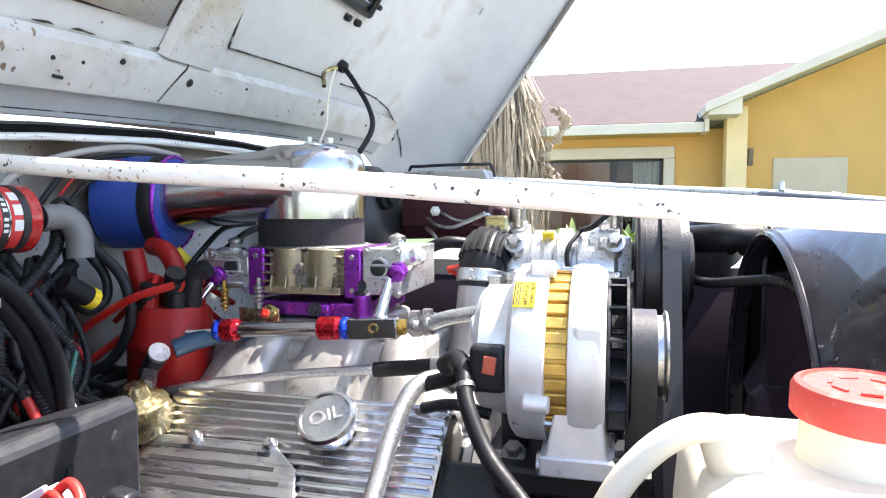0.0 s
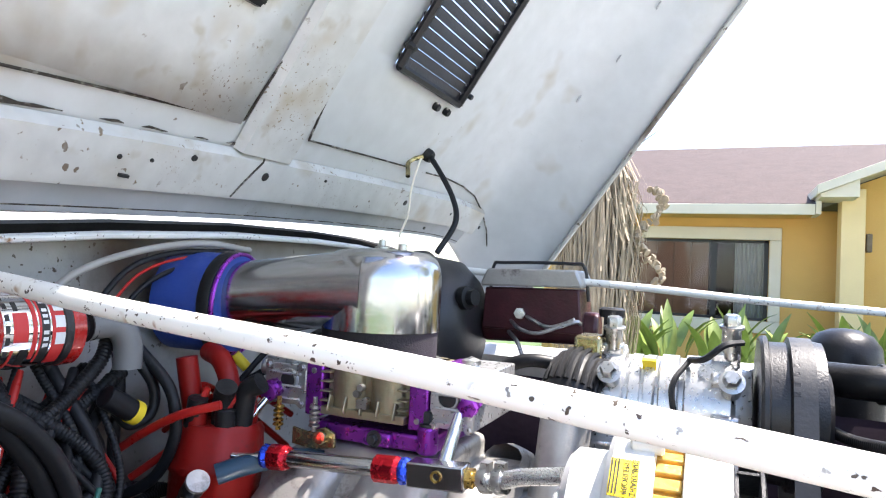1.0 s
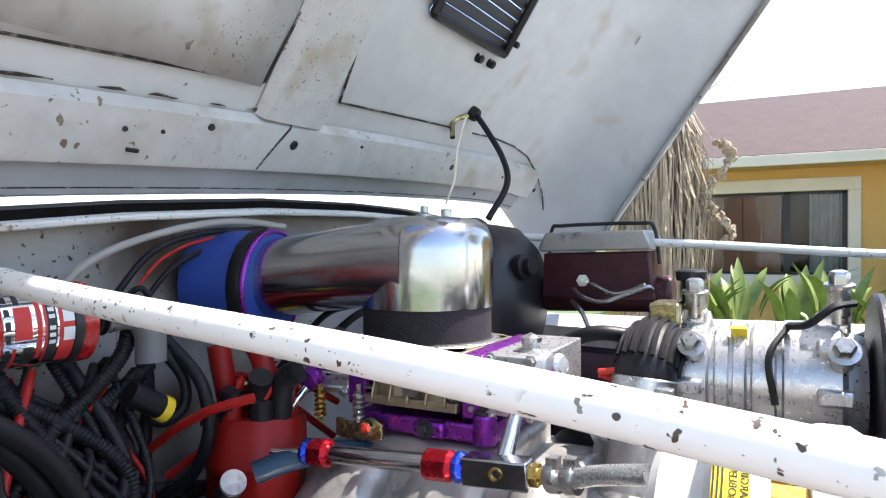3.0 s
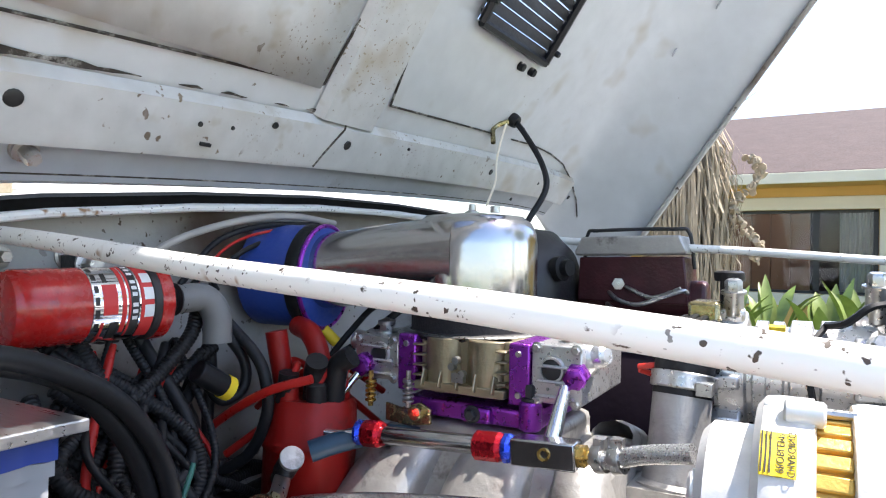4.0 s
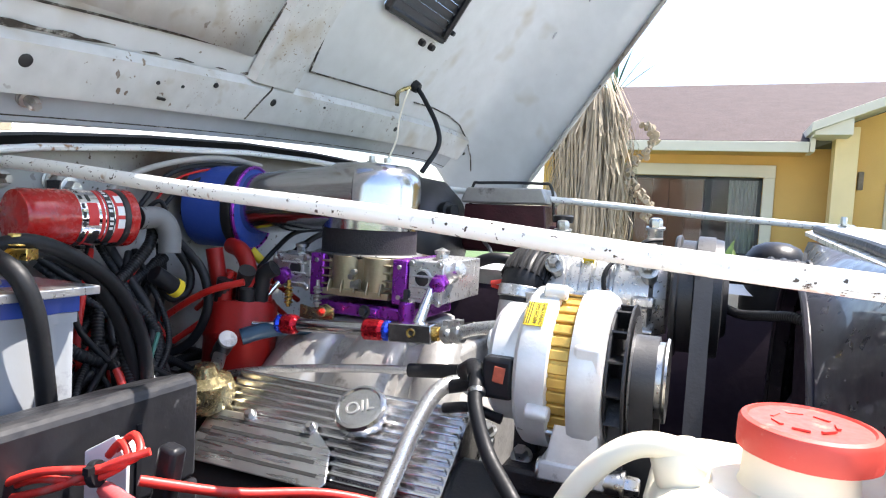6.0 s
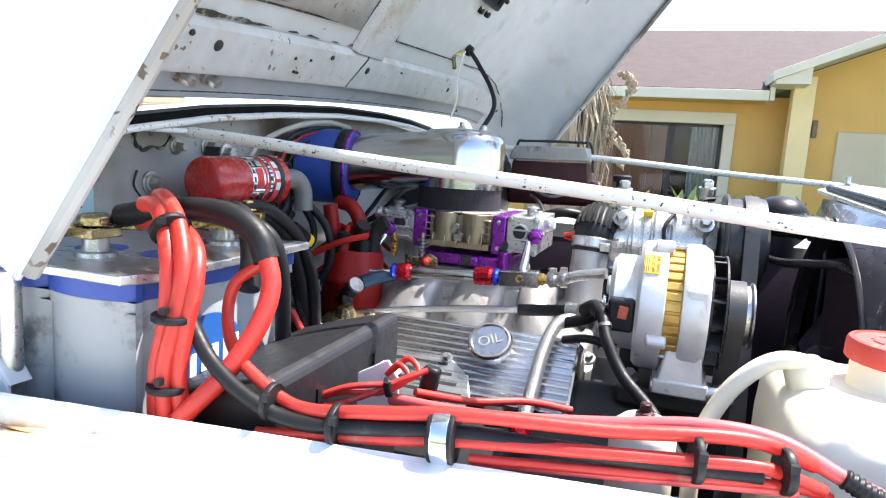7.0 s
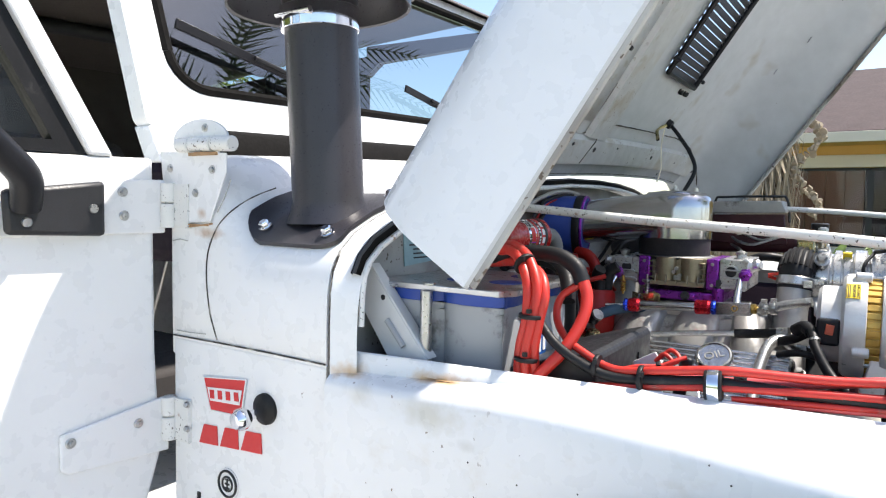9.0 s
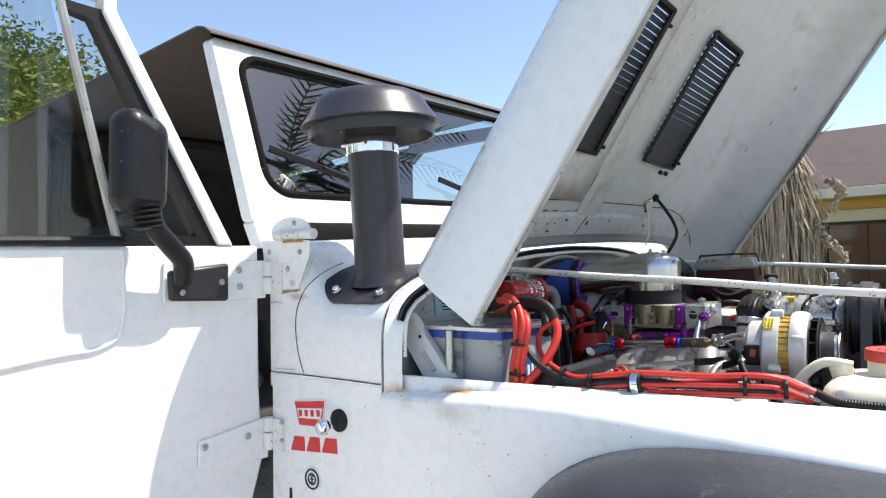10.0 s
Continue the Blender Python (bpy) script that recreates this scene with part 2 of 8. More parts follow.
BLUELID = mat("blue_battery_lid", (0.02, 0.06, 0.32), 0.4, vary=0.1, scale=20)
MILKY = mat("milky_plastic", (0.78, 0.73, 0.58), 0.45, vary=0.06, scale=12, bump=0.0002, fine=120)
CAPRED = mat("faded_red_cap", (0.62, 0.07, 0.05), 0.5, vary=0.12, scale=30, dirt=(0.62, 0.30, 0.22), dirt_amount=0.3, dirt_scale=40)
LABEL_Y = mat("yellow_label", (0.85, 0.62, 0.03), 0.5, vary=0.04, scale=40)
LABEL_W = mat("white_label", (0.75, 0.75, 0.74), 0.45, vary=0.04, scale=40)
LABEL_R = mat("red_label", (0.60, 0.03, 0.03), 0.45, vary=0.05, scale=40)
LABEL_K = mat("black_print", (0.02, 0.02, 0.02), 0.5, vary=0.05)
LABEL_B = mat("blue_label", (0.012, 0.085, 0.30), 0.4, vary=0.05, scale=40)
LABEL_T = mat("pale_teal_sticker", (0.30, 0.45, 0.48), 0.5, vary=0.1, scale=60, dirt=(0.45, 0.43, 0.38), dirt_amount=0.3, dirt_scale=40)
FILTER = mat("black_air_filter_foam", (0.012, 0.010, 0.012), 0.75, vary=0.2, scale=80, bump=0.0006, fine=500)
SEAL = mat("matt_black_weatherstrip", (0.006, 0.0055, 0.005), 0.9, vary=0.3, scale=40)
for m in (CABLE_K, RUBBER, BLACKP, DISTRED, REDWIRE):
    m.node_tree.nodes["Principled BSDF"].inputs["Specular IOR Level"].default_value = 0.28
MAROON = mat("dark_brown_cast_iron", (0.050, 0.010, 0.014), 0.38, 0.2, vary=0.3, scale=40, bump=0.0006, fine=220)
BELT = mat("worn_belt_rubber", (0.04, 0.04, 0.042), 0.5, vary=0.15, scale=30, bump=0.0002, fine=300)
# purple-black that carries the deep shade of cavities in its colour
DARKSHADE = mat("dark_interior_shade", (0.021, 0.013, 0.021), 0.7, vary=0.25, scale=8, bump=0.0004, fine=80)
for m in (SEAL, DARKSHADE):
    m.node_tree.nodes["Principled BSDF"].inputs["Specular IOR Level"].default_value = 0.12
SEATM = mat("dark_seat_vinyl", (0.05, 0.045, 0.045), 0.6, vary=0.15, scale=10, bump=0.0004, fine=120)
TOPVINYL = mat("brown_black_top_vinyl", (0.095, 0.080, 0.070), 0.6, vary=0.15, scale=15, bump=0.0005, fine=260)
YELLOW = mat("yellow_stucco", (0.64, 0.39, 0.12), 0.8, vary=0.06, scale=3, bump=0.002, fine=90)
CREAM = mat("cream_trim_paint", (0.66, 0.60, 0.49), 0.6, vary=0.04, scale=4, bump=0.0005, fine=60)
SHINGLE = mat("brown_roof_shingle", (0.060, 0.040, 0.036), 0.9, vary=0.16, scale=5, bump=0.004, fine=40)
CONCRETE = mat("concrete_drive", (0.53, 0.50, 0.445), 0.85, vary=0.12, scale=1.5, bump=0.002, fine=60, dirt=(0.20, 0.19, 0.17), dirt_amount=0.2, dirt_scale=2)
GRASS = mat("lawn_green", (0.07, 0.12, 0.03), 0.8, vary=0.4, scale=3, bump=0.01, fine=50)
WOODIN = mat("brown_wooden_shutter", (0.20, 0.070, 0.030), 0.5, vary=0.2, scale=4, bump=0.0006, fine=60, stretch=(1, 1, 0.15))
CURTAIN = mat("grey_white_curtain", (0.36, 0.36, 0.36), 0.8, vary=0.12, scale=6)
LEAF = mat("broad_green_leaf", (0.17, 0.23, 0.05), 0.45, vary=0.4, scale=6, bump=0.0006, fine=60)
TREELEAF = mat("tree_leaf", (0.17, 0.21, 0.04), 0.5, vary=0.4, scale=2)
PALMLEAF = mat("palm_leaf", (0.05, 0.10, 0.035), 0.45, vary=0.35, scale=4)
STRAW = mat("dry_palm_straw", (0.30, 0.245, 0.17), 0.8, vary=0.3, scale=12, bump=0.001, fine=80)
BARK = mat("palm_bark", (0.20, 0.16, 0.12), 0.9, vary=0.3, scale=12, bump=0.006, fine=30)
ORANGE = mat("orange_plastic", (0.75, 0.22, 0.02), 0.4)
TYRE = mat("tyre_rubber", (0.02, 0.02, 0.021), 0.7, vary=0.2, scale=20, bump=0.001, fine=120)


def glass(name, tint=(1, 1, 1), rough=0.0, ior=1.55):
    m = bpy.data.materials.new(name)
    m.use_nodes = True
    nt = m.node_tree
    n, l = nt.nodes, nt.links
    out = n["Material Output"]
    tr, gl, fr, mx = (n.new("ShaderNodeBsdfTransparent"), n.new("ShaderNodeBsdfGlossy"), n.new("ShaderNodeFresnel"), n.new("ShaderNodeMixShader"))
    tr.inputs[0].default_value = (*tint, 1)
    gl.inputs["Roughness"].default_value = rough
    fr.inputs[0].default_value = ior
    l.new(fr.outputs[0], mx.inputs[0])
    l.new(tr.outputs[0], mx.inputs[1])
    l.new(gl.outputs[0], mx.inputs[2])
    l.new(mx.outputs[0], out.inputs[0])
    return m


WINDSHIELD = glass("windshield_glass", (0.55, 0.64, 0.66), ior=2.4)
DOORGLASS = glass("door_glass", (0.75, 0.78, 0.76))
HOUSEGLASS = glass("house_window_glass", (0.85, 0.87, 0.85))

# ---- building helpers ----
BASE = {}


def thing(name, base, label, category, group="", kind="", shift=(0, 0, 0)):
    """An Empty at the thing's base; its parts are built in world metres, then moved by shift."""
    ob = new(name)
    ob.empty_display_size = 0.05
    ob.location = Vector(base) + Vector(shift)
    BASE[name_key(ob)] = Vector(base)
    return tagged(ob, label, category, group, kind)


def name_key(ob):
    return ob.name


def part(name, bm, material, parent, label="", smooth=40, bevel=0.0):
    """Links a bmesh, built in world metres, as one mesh under a thing or a part."""
    root = parent
    while root.parent:
        root = root.parent
    off = BASE[name_key(root)]
    bmesh.ops.recalc_face_normals(bm, faces=bm.faces)
    bmesh.ops.translate(bm, verts=bm.verts, vec=-off)
    me = bpy.data.meshes.new(name)
    bm.to_mesh(me)
    bm.free()
    mats = material if isinstance(material, (list, tuple)) else [material]
    for m in mats:
        me.materials.append(m)
    ob = new(name, me)
    ob.parent = parent
    if smooth:
        me.shade_smooth()
        me.set_sharp_from_angle(angle=radians(smooth))
    if bevel:
        md = ob.modifiers.new("edge", "BEVEL")
        md.width, md.segments, md.limit_method, md.angle_limit = bevel, 2, "ANGLE", radians(35)
        md.harden_normals = False
    if label:
        ob["label"] = label
    return ob


def slab(name, bm, material, label, category="", kind="structure", smooth=40, bevel=0.0):
    """One mesh as a top-level thing or a piece of the setting."""
    bmesh.ops.recalc_face_normals(bm, faces=bm.faces)
    me = bpy.data.meshes.new(name)
    bm.to_mesh(me)
    bm.free()
    me.materials.append(material)
    ob = new(name, me)
    BASE[name_key(ob)] = Vector((0, 0, 0))
    if smooth:
        me.shade_smooth()
        me.set_sharp_from_angle(angle=radians(smooth))
    if bevel:
        md = ob.modifiers.new("edge", "BEVEL")
        md.width, md.segments, md.limit_method = bevel, 2, "ANGLE"
    return tagged(ob, label, category, kind=kind)


def box(bm, c, size, rot=None):
    """A box round c; rot: a 3x3 or Euler turn."""
    m = Matrix.Translation(c) @ ((rot.to_matrix().to_4x4() if isinstance(rot, Euler) else rot.to_4x4()) if rot else Matrix()) @ Matrix.Diagonal((*size, 1))
    return bmesh.ops.create_cube(bm, size=1, matrix=m)["verts"]


def eu(rx=0, ry=0, rz=0):
    return Euler((radians(rx), radians(ry), radians(rz)))


def axis_matrix(p0, d):
    return Matrix.Translation(p0) @ Vector(d).to_track_quat("Z", "Y").to_matrix().to_4x4()


def lathe(bm, p0, d, profile, seg=32, wobble=None):
    """Turns a profile of (radius, height) round the axis from p0 along d."""
    m = axis_matrix(p0, d)
    rings = []
    for r, h in profile:
        if r <= 1e-5:
            rings.append([bm.verts.new(m @ Vector((0, 0, h)))])
        else:
            ring = []
            for i in range(seg):
                a = 2 * math.pi * i / seg
                rr = r * (wobble(a, h) if wobble else 1)
                ring.append(bm.verts.new(m @ Vector((rr * math.cos(a), rr * math.sin(a), h))))
            rings.append(ring)
    for a, b in zip(rings, rings[1:]):
        for i in range(seg):
            j = (i + 1) % seg
            if len(a) == 1 and len(b) == 1:
                continue
            if len(a) == 1:
                bm.faces.new((a[0], b[i], b[j]))
            elif len(b) == 1:
                bm.faces.new((a[i], a[j], b[0]))
            else:
                bm.faces.new((a[i], a[j], b[j], b[i]))
    for ring in (rings[0], rings[-1]):
        if len(ring) > 2:
            bm.faces.new(ring)


def cyl(bm, p0, p1, r, r1=None, seg=20, edge=0.0):
    d = Vector(p1) - Vector(p0)
    h = d.length
    r1 = r if r1 is None else r1
    if edge:
        lathe(bm, p0, d, [(r - edge, 0), (r, edge), (r1, h - edge), (r1 - edge, h)], seg)
    else:
        lathe(bm, p0, d, [(r, 0), (r1, h)], seg)


def spline(points, steps=8):
    """Points along a smooth line through the given ones."""
    p = [Vector(q) for q in points]
    if len(p) < 3:
        return p
    p = [p[0] * 2 - p[1]] + p + [p[-1] * 2 - p[-2]]
    out = []
    for i in range(1, len(p) - 2):
        for s in range(steps):
            t = s / steps
            a, b, c, d = p[i - 1:i + 3]
            out.append(0.5 * ((2 * b) + (c - a) * t + (2 * a - 5 * b + 4 * c - d) * t * t + (3 * b - 3 * c + d - a) * t ** 3))
    out.append(p[-2])
    return out


def sweep(bm, line, r, seg=10, radius=None, caps=True):
    """A round tube along a line of points; radius(k): its size at 0 to 1."""
    line = [Vector(q) for q in line]
    n = len(line)
    up = None
    rings = []
    for i, p in enumerate(line):
        t = (line[min(i + 1, n - 1)] - line[max(i - 1, 0)]).normalized()
        if up is None:
            up = t.orthogonal().normalized()
        up = (up - t * up.dot(t))
        up = up.normalized() if up.length > 1e-6 else t.orthogonal().normalized()
        side = t.cross(up)
        rr = r * (radius(i / (n - 1)) if radius else 1)
        rings.append([bm.verts.new(p + rr * (math.cos(2 * math.pi * k / seg) * up + math.sin(2 * math.pi * k / seg) * side)) for k in range(seg)])
    for a, b in zip(rings, rings[1:]):
        for k in range(seg):
            bm.faces.new((a[k], a[(k + 1) % seg], b[(k + 1) % seg], b[k]))
    if caps:
        bm.faces.new(rings[0])
        bm.faces.new(rings[-1])


def tube(bm, points, r, seg=10, steps=8, **kw):
    sweep(bm, spline(points, steps), r, seg, **kw)


def sheet(bm, rows, thick=None):
    """A skin over rows of points; thick: an offset vector that gives it a back and edges."""
    g = [[bm.verts.new(p) for p in row] for row in rows]
    n, k = len(g), len(g[0])
    quads = []
    for i in range(n - 1):
        for j in range(k - 1):
            quads.append(bm.faces.new((g[i][j], g[i][j + 1], g[i + 1][j + 1], g[i + 1][j])))
    if thick is not None:
        h = [[bm.verts.new(Vector(v.co) + (thick(i, j) if callable(thick) else Vector(thick))) for j, v in enumerate(row)] for i, row in enumerate(g)]
        for i in range(n - 1):
            for j in range(k - 1):
                bm.faces.new((h[i][j], h[i + 1][j], h[i + 1][j + 1], h[i][j + 1]))
        for i in range(n - 1):
            bm.faces.new((g[i][0], g[i + 1][0], h[i + 1][0], h[i][0]))
            bm.faces.new((g[i][-1], h[i][-1], h[i + 1][-1], g[i + 1][-1]))
        for j in range(k - 1):
            bm.faces.new((g[0][j], h[0][j], h[0][j + 1], g[0][j + 1]))
            bm.faces.new((g[-1][j], g[-1][j + 1], h[-1][j + 1], h[-1][j]))


def prism(bm, outline, shift):
    """A flat outline of 3D points, pushed along shift."""
    a = [bm.verts.new(p) for p in outline]
    b = [bm.verts.new(Vector(p) + Vector(shift)) for p in outline]
    bm.faces.new(a)
    bm.faces.new(b[::-1])
    for i in range(len(a)):
        j = (i + 1) % len(a)
        bm.faces.new((a[i], b[i], b[j], a[j]))


def hexbolt(bm, p, d, r, h):
    """A hexagon head with a washer, standing on p along d."""
    lathe(bm, p, d, [(r * 1.45, 0), (r * 1.45, h * 0.22), (r * 1.2, h * 0.25)], 16)
    m = axis_matrix(Vector(p) + Vector(d).normalized() * h * 0.2, d)
    a = [bm.verts.new(m @ Vector((r * math.cos(k * math.pi / 3), r * math.sin(k * math.pi / 3), 0))) for k in range(6)]
    b = [bm.verts.new(m @ Vector((r * math.cos(k * math.pi / 3), r * math.sin(k * math.pi / 3), h * 0.8))) for k in range(6)]
    c = [bm.verts.new(m @ Vector((r * 0.8 * math.cos(k * math.pi / 3), r * 0.8 * math.sin(k * math.pi / 3), h))) for k in range(6)]
    for x, y in ((a, b), (b, c)):
        for k in range(6):
            bm.faces.new((x[k], x[(k + 1) % 6], y[(k + 1) % 6], y[k]))
    bm.faces.new(c)


def disc(bm, p, d, r, h, seg=20):
    lathe(bm, p, d, [(r, 0), (r, h * 0.6), (r * 0.85, h), (0, h)], seg)


def words(name, text, p, x_dir, y_dir, size, material, parent, label, deep=0.0006):
    """Raised lettering as one mesh, its left foot at p."""
    cu = bpy.data.curves.new(name, "FONT")
    cu.body, cu.size, cu.extrude, cu.align_x, cu.align_y = text, size, deep, "CENTER", "CENTER"
    tmp = new(name + "_curve", cu)
    dg = bpy.context.evaluated_depsgraph_get()
    me = bpy.data.meshes.new_from_object(tmp.evaluated_get(dg))
    bpy.data.objects.remove(tmp)
    x, y = Vector(x_dir).normalized(), Vector(y_dir).normalized()
    z = x.cross(y)
    m = Matrix(((x.x, y.x, z.x, p[0]), (x.y, y.y, z.y, p[1]), (x.z, y.z, z.z, p[2]), (0, 0, 0, 1)))
    bm = bmesh.new()
    bm.from_mesh(me)
    bmesh.ops.transform(bm, matrix=m, verts=bm.verts)
    return part(name, bm, material, parent, label, smooth=0)


def ribbed(bm, points, r, pitch=0.0034, seg=10):
    """A corrugated loom: a tube whose wall rises in close rings."""
    line = spline(points, 24)
    out, left = [], 0.0
    for a, b in zip(line, line[1:]):
        d = (b - a).length
        while left <= d:
            out.append(a + (b - a) * (left / d))
            left += pitch / 4
        left -= d
    n = len(out)
    sweep(bm, out, r, seg, radius=lambda k: (0.88, 1.0, 1.0, 0.88)[int(round(k * (n - 1))) % 4])


def pane(name, points, material, parent, facing, label=""):
    """A thin pane of glass whose outer side looks along facing."""
    bm = bmesh.new()
    bm.faces.new([bm.verts.new(p) for p in points])
    ob = part(name, bm, material, parent, label, smooth=0)
    if ob.data.polygons[0].normal.dot(Vector(facing)) < 0:
        ob.data.flip_normals()
    ob.visible_shadow = False
    return ob


# ---- the jeep: it stands a little lower on its right side ----
C, K = 0.735, 0.045


def lean(y):
    return K * (y - C)


jeep = thing("jeep", (-0.5, C, 0.0), "white off-road jeep with its hood raised and door open", "car")

# hood: u along it from the hinge, w away from the engine; it is propped a little twisted
HC = 0.7268
HO = Vector((-0.4982, HC, 1.6851))
HUV, HYV, HWV = Vector((0.5572, -0.0198, 0.8302)), Vector((0.0079, 0.9998, 0.0186)), Vector((-0.8304, -0.0038, 0.5572))
HW = (-0.830, 0.557)


def half(u):
    return 0.6755 - 0.1237 * u


def hp(u, y, w):
    k, a = u - 0.15, 0.0456 * (y - HC) / half(u)
    return HO + (HUV * math.cos(a) - HWV * math.sin(a)) * k + HYV * (y - HC) + (HWV * math.cos(a) + HUV * math.sin(a)) * w


PROFILE = ((0, 0.004), (0.12, 0.0035), (0.30, 0.001), (0.45, -0.003), (0.58, -0.008), (0.68, -0.012), (0.77, -0.017), (0.84, -0.023), (0.895, -0.033), (0.935, -0.048), (0.965, -0.071), (0.984, -0.105), (0.994, -0.155), (1.0, -0.212))


def hood_w(s):
    s = min(abs(s), 1)
    for (a, p), (b, q) in zip(PROFILE, PROFILE[1:]):
        if s <= b:
            return p + (q - p) * (s - a) / (b - a)
    return PROFILE[-1][1]


LOUVERS = ((0.29, 0.63, 0.867, 1.070), (0.27, 0.605, 0.384, 0.587))


def in_louver(u, y):
    return any(a < u < b and c < y < d for a, b, c, d in LOUVERS)


def grid_part(name, us, ys, at, material, parent, label="", thick=0.003, skip=None, smooth=30):
    bm = bmesh.new()
    g = [[bm.verts.new(at(u, y)) for y in ys] for u in us]
    for i in range(len(us) - 1):
        for j in range(len(ys) - 1):
            if not (skip and skip((us[i] + us[i + 1]) / 2, (ys[j] + ys[j + 1]) / 2)):
                bm.faces.new((g[i][j], g[i][j + 1], g[i + 1][j + 1], g[i + 1][j]))
    ob = part(name, bm, material, parent, label, smooth=smooth)
    if thick:
        md = ob.modifiers.new("thickness", "SOLIDIFY")
        md.thickness, md.offset = thick, 0
    return ob


us = sorted({0.0, 0.012, 0.27, 0.29, 0.605, 0.63, *(0.05 * k for k in range(1, 24))})
ys = sorted({0.867, 1.070, 0.384, 0.587, *(HC + s * half(0) for a, _ in PROFILE for s in (-a, a))})


def hood_rear(y):
    return 0.026 + 0.045 * (y - HC) - 0.06 * max(0.0, (y - 1.30) / 0.1) ** 2


def hood_at(u, y):
    s = (y - HC) / half(0)
    return hp(u + hood_rear(y) * max(0, 1 - u / 0.2), HC + s * half(u), hood_w(s))


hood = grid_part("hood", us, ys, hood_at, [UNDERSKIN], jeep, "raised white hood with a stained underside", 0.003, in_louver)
hood.data.materials.append(WHITE)
hood.modifiers["thickness"].offset = 1
hood.modifiers["thickness"].material_offset = 0
# outer skin, a lighter white with fewer marks than the underside
grid_part("outer_skin", us, ys, lambda u, y: hood_at(u, y) + HWV * 0.004 + Vector((0, math.copysign(0.003, y - HC) * min(1, max(0, (abs(y - HC) - 0.4) / 0.2)), 0)), WHITE, hood, "white painted outer skin", 0, in_louver)
# rolled bottom edge of each side flange
for side in (-1, 1):
    bm = bmesh.new()
    sweep(bm, [hp(u, HC + side * (half(u) - 0.003), -0.213) for u in us], 0.005, 8)
    part("rolled_edge", bm, GRIMYSHADE, hood)


def under(u, y, d):
    """A point d below the hood's underside."""
    return hp(u, y, hood_w((y - HC) / half(u)) - d)


def under_n(u, y, d):
    """The same, with y drawn in as the hood narrows."""
    return under(u, HC + (y - HC) * half(u) / half(0), d)


# cross rail along the hinge end, with a turned lip
ry = [0.10 + 0.0413 * k for k in range(31)]
RAIL = ((0.121, 0.002), (0.115, 0.013), (0.071, 0.018), (0.065, 0.017), (0.061, 0.003))
bm = bmesh.new()
sheet(bm, [[under(u + 0.04 * (y - HC), y, d) for y in ry] for k, (u, d) in enumerate(RAIL)])
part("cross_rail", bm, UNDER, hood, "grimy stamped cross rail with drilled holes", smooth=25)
# lower step under the rail; its bluish shade is put into the colour
bm = bmesh.new()
sheet(bm, [[under(u + 0.04 * (y - HC), y, d) for y in ry] for u, d in ((0.0605, 0.0032), (0.029, 0.0026))], (0.0008, 0, -0.0006))
part("rear_lip", bm, specks(mat("blue_grey_lip_shade", (0.36, 0.385, 0.42), 0.5, vary=0.10, scale=20, dirt=(0.24, 0.23, 0.22), dirt_amount=0.3, dirt_scale=9, dirt_edge=0.25), (0.12, 0.10, 0.08), 150, 0.68, 0.04, 8, 0.5), hood, "rear lip coloured blue-grey for its shaded face")
# lengthwise stiffener and the plates on both sides of it
bm = bmesh.new()
sheet(bm, [[under(u, y, d) for u in (0.119, 0.3, 0.5, 0.7, 0.9, 1.1)] for y, d in ((0.668, 0.002), (0.675, 0.013), (0.760, 0.013), (0.773, 0.002))])
part("stiffener", bm, UNDER, hood, smooth=25)
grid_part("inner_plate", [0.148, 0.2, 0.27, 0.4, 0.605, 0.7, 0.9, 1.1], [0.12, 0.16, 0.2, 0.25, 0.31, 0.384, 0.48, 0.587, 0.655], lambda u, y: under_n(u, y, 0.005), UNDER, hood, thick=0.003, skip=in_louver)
# dark seams round the plates
RUSTSEAM = mat("dark_rusty_seam", (0.035, 0.028, 0.022), 0.8, vary=0.5, scale=90, dirt=(0.40, 0.38, 0.34), dirt_amount=0.5, dirt_scale=60)
for line in ([(0.126 + 0.0024 * k, 0.14 + 0.05 * k) for k in range(11)] + [(0.152, 0.662)], [(0.152 + 0.05 * k, 0.663 + 0.0045 * k) for k in range(19)], [(0.153 + 0.0018 * k, 0.783 + 0.042 * k) for k in range(7)], [(0.153 + 0.03 * k, 0.783 - 0.006 * k) for k in range(5)], [(0.166, 1.10), (0.170, 1.17), (0.168, 1.245), (0.160, 1.30), (0.140, 1.34), (0.112, 1.365), (0.085, 1.375)]):
    bm = bmesh.new()
    sweep(bm, [under(u, y, 0.0025) for u, y in line], 0.0015, 6)
    part("seam", bm, RUSTSEAM, hood)
# joint across the rail, cracked sealant along its edge and a dirty line at the hinge end
bm = bmesh.new()
sweep(bm, [under(0.118, 0.715, 0.0115), under(0.114, 0.713, 0.0140), under(0.098, 0.703, 0.0158), under(0.082, 0.694, 0.0172), under(0.066, 0.686, 0.0185)], 0.0011, 6)
part("rail_joint", bm, RUSTSEAM, hood)
rng = random.Random(8)
for y0, y1, wide in ((0.10, 0.465, 0.0042), (0.50, 0.525, 0.0022), (0.545, 0.575, 0.0018), (0.61, 0.63, 0.0012), (0.655, 0.690, 0.0030)):
    n_ = max(4, int((y1 - y0) / 0.012))
    rows = [[], []]
    for k in range(n_ + 1):
        y = y0 + (y1 - y0) * k / n_
        t_ = wide * (0.15 + math.sin(math.pi * k / n_) ** 0.6) * (0.45 + 0.8 * rng.random())
        c_ = 0.124 + 0.04 * (y - HC) + 0.0012 * rng.random()
        rows[0].append(under(c_ - t_ * 0.6, y, 0.0022))
        rows[1].append(under(c_ + t_, y, 0.0022))
    bm = bmesh.new()
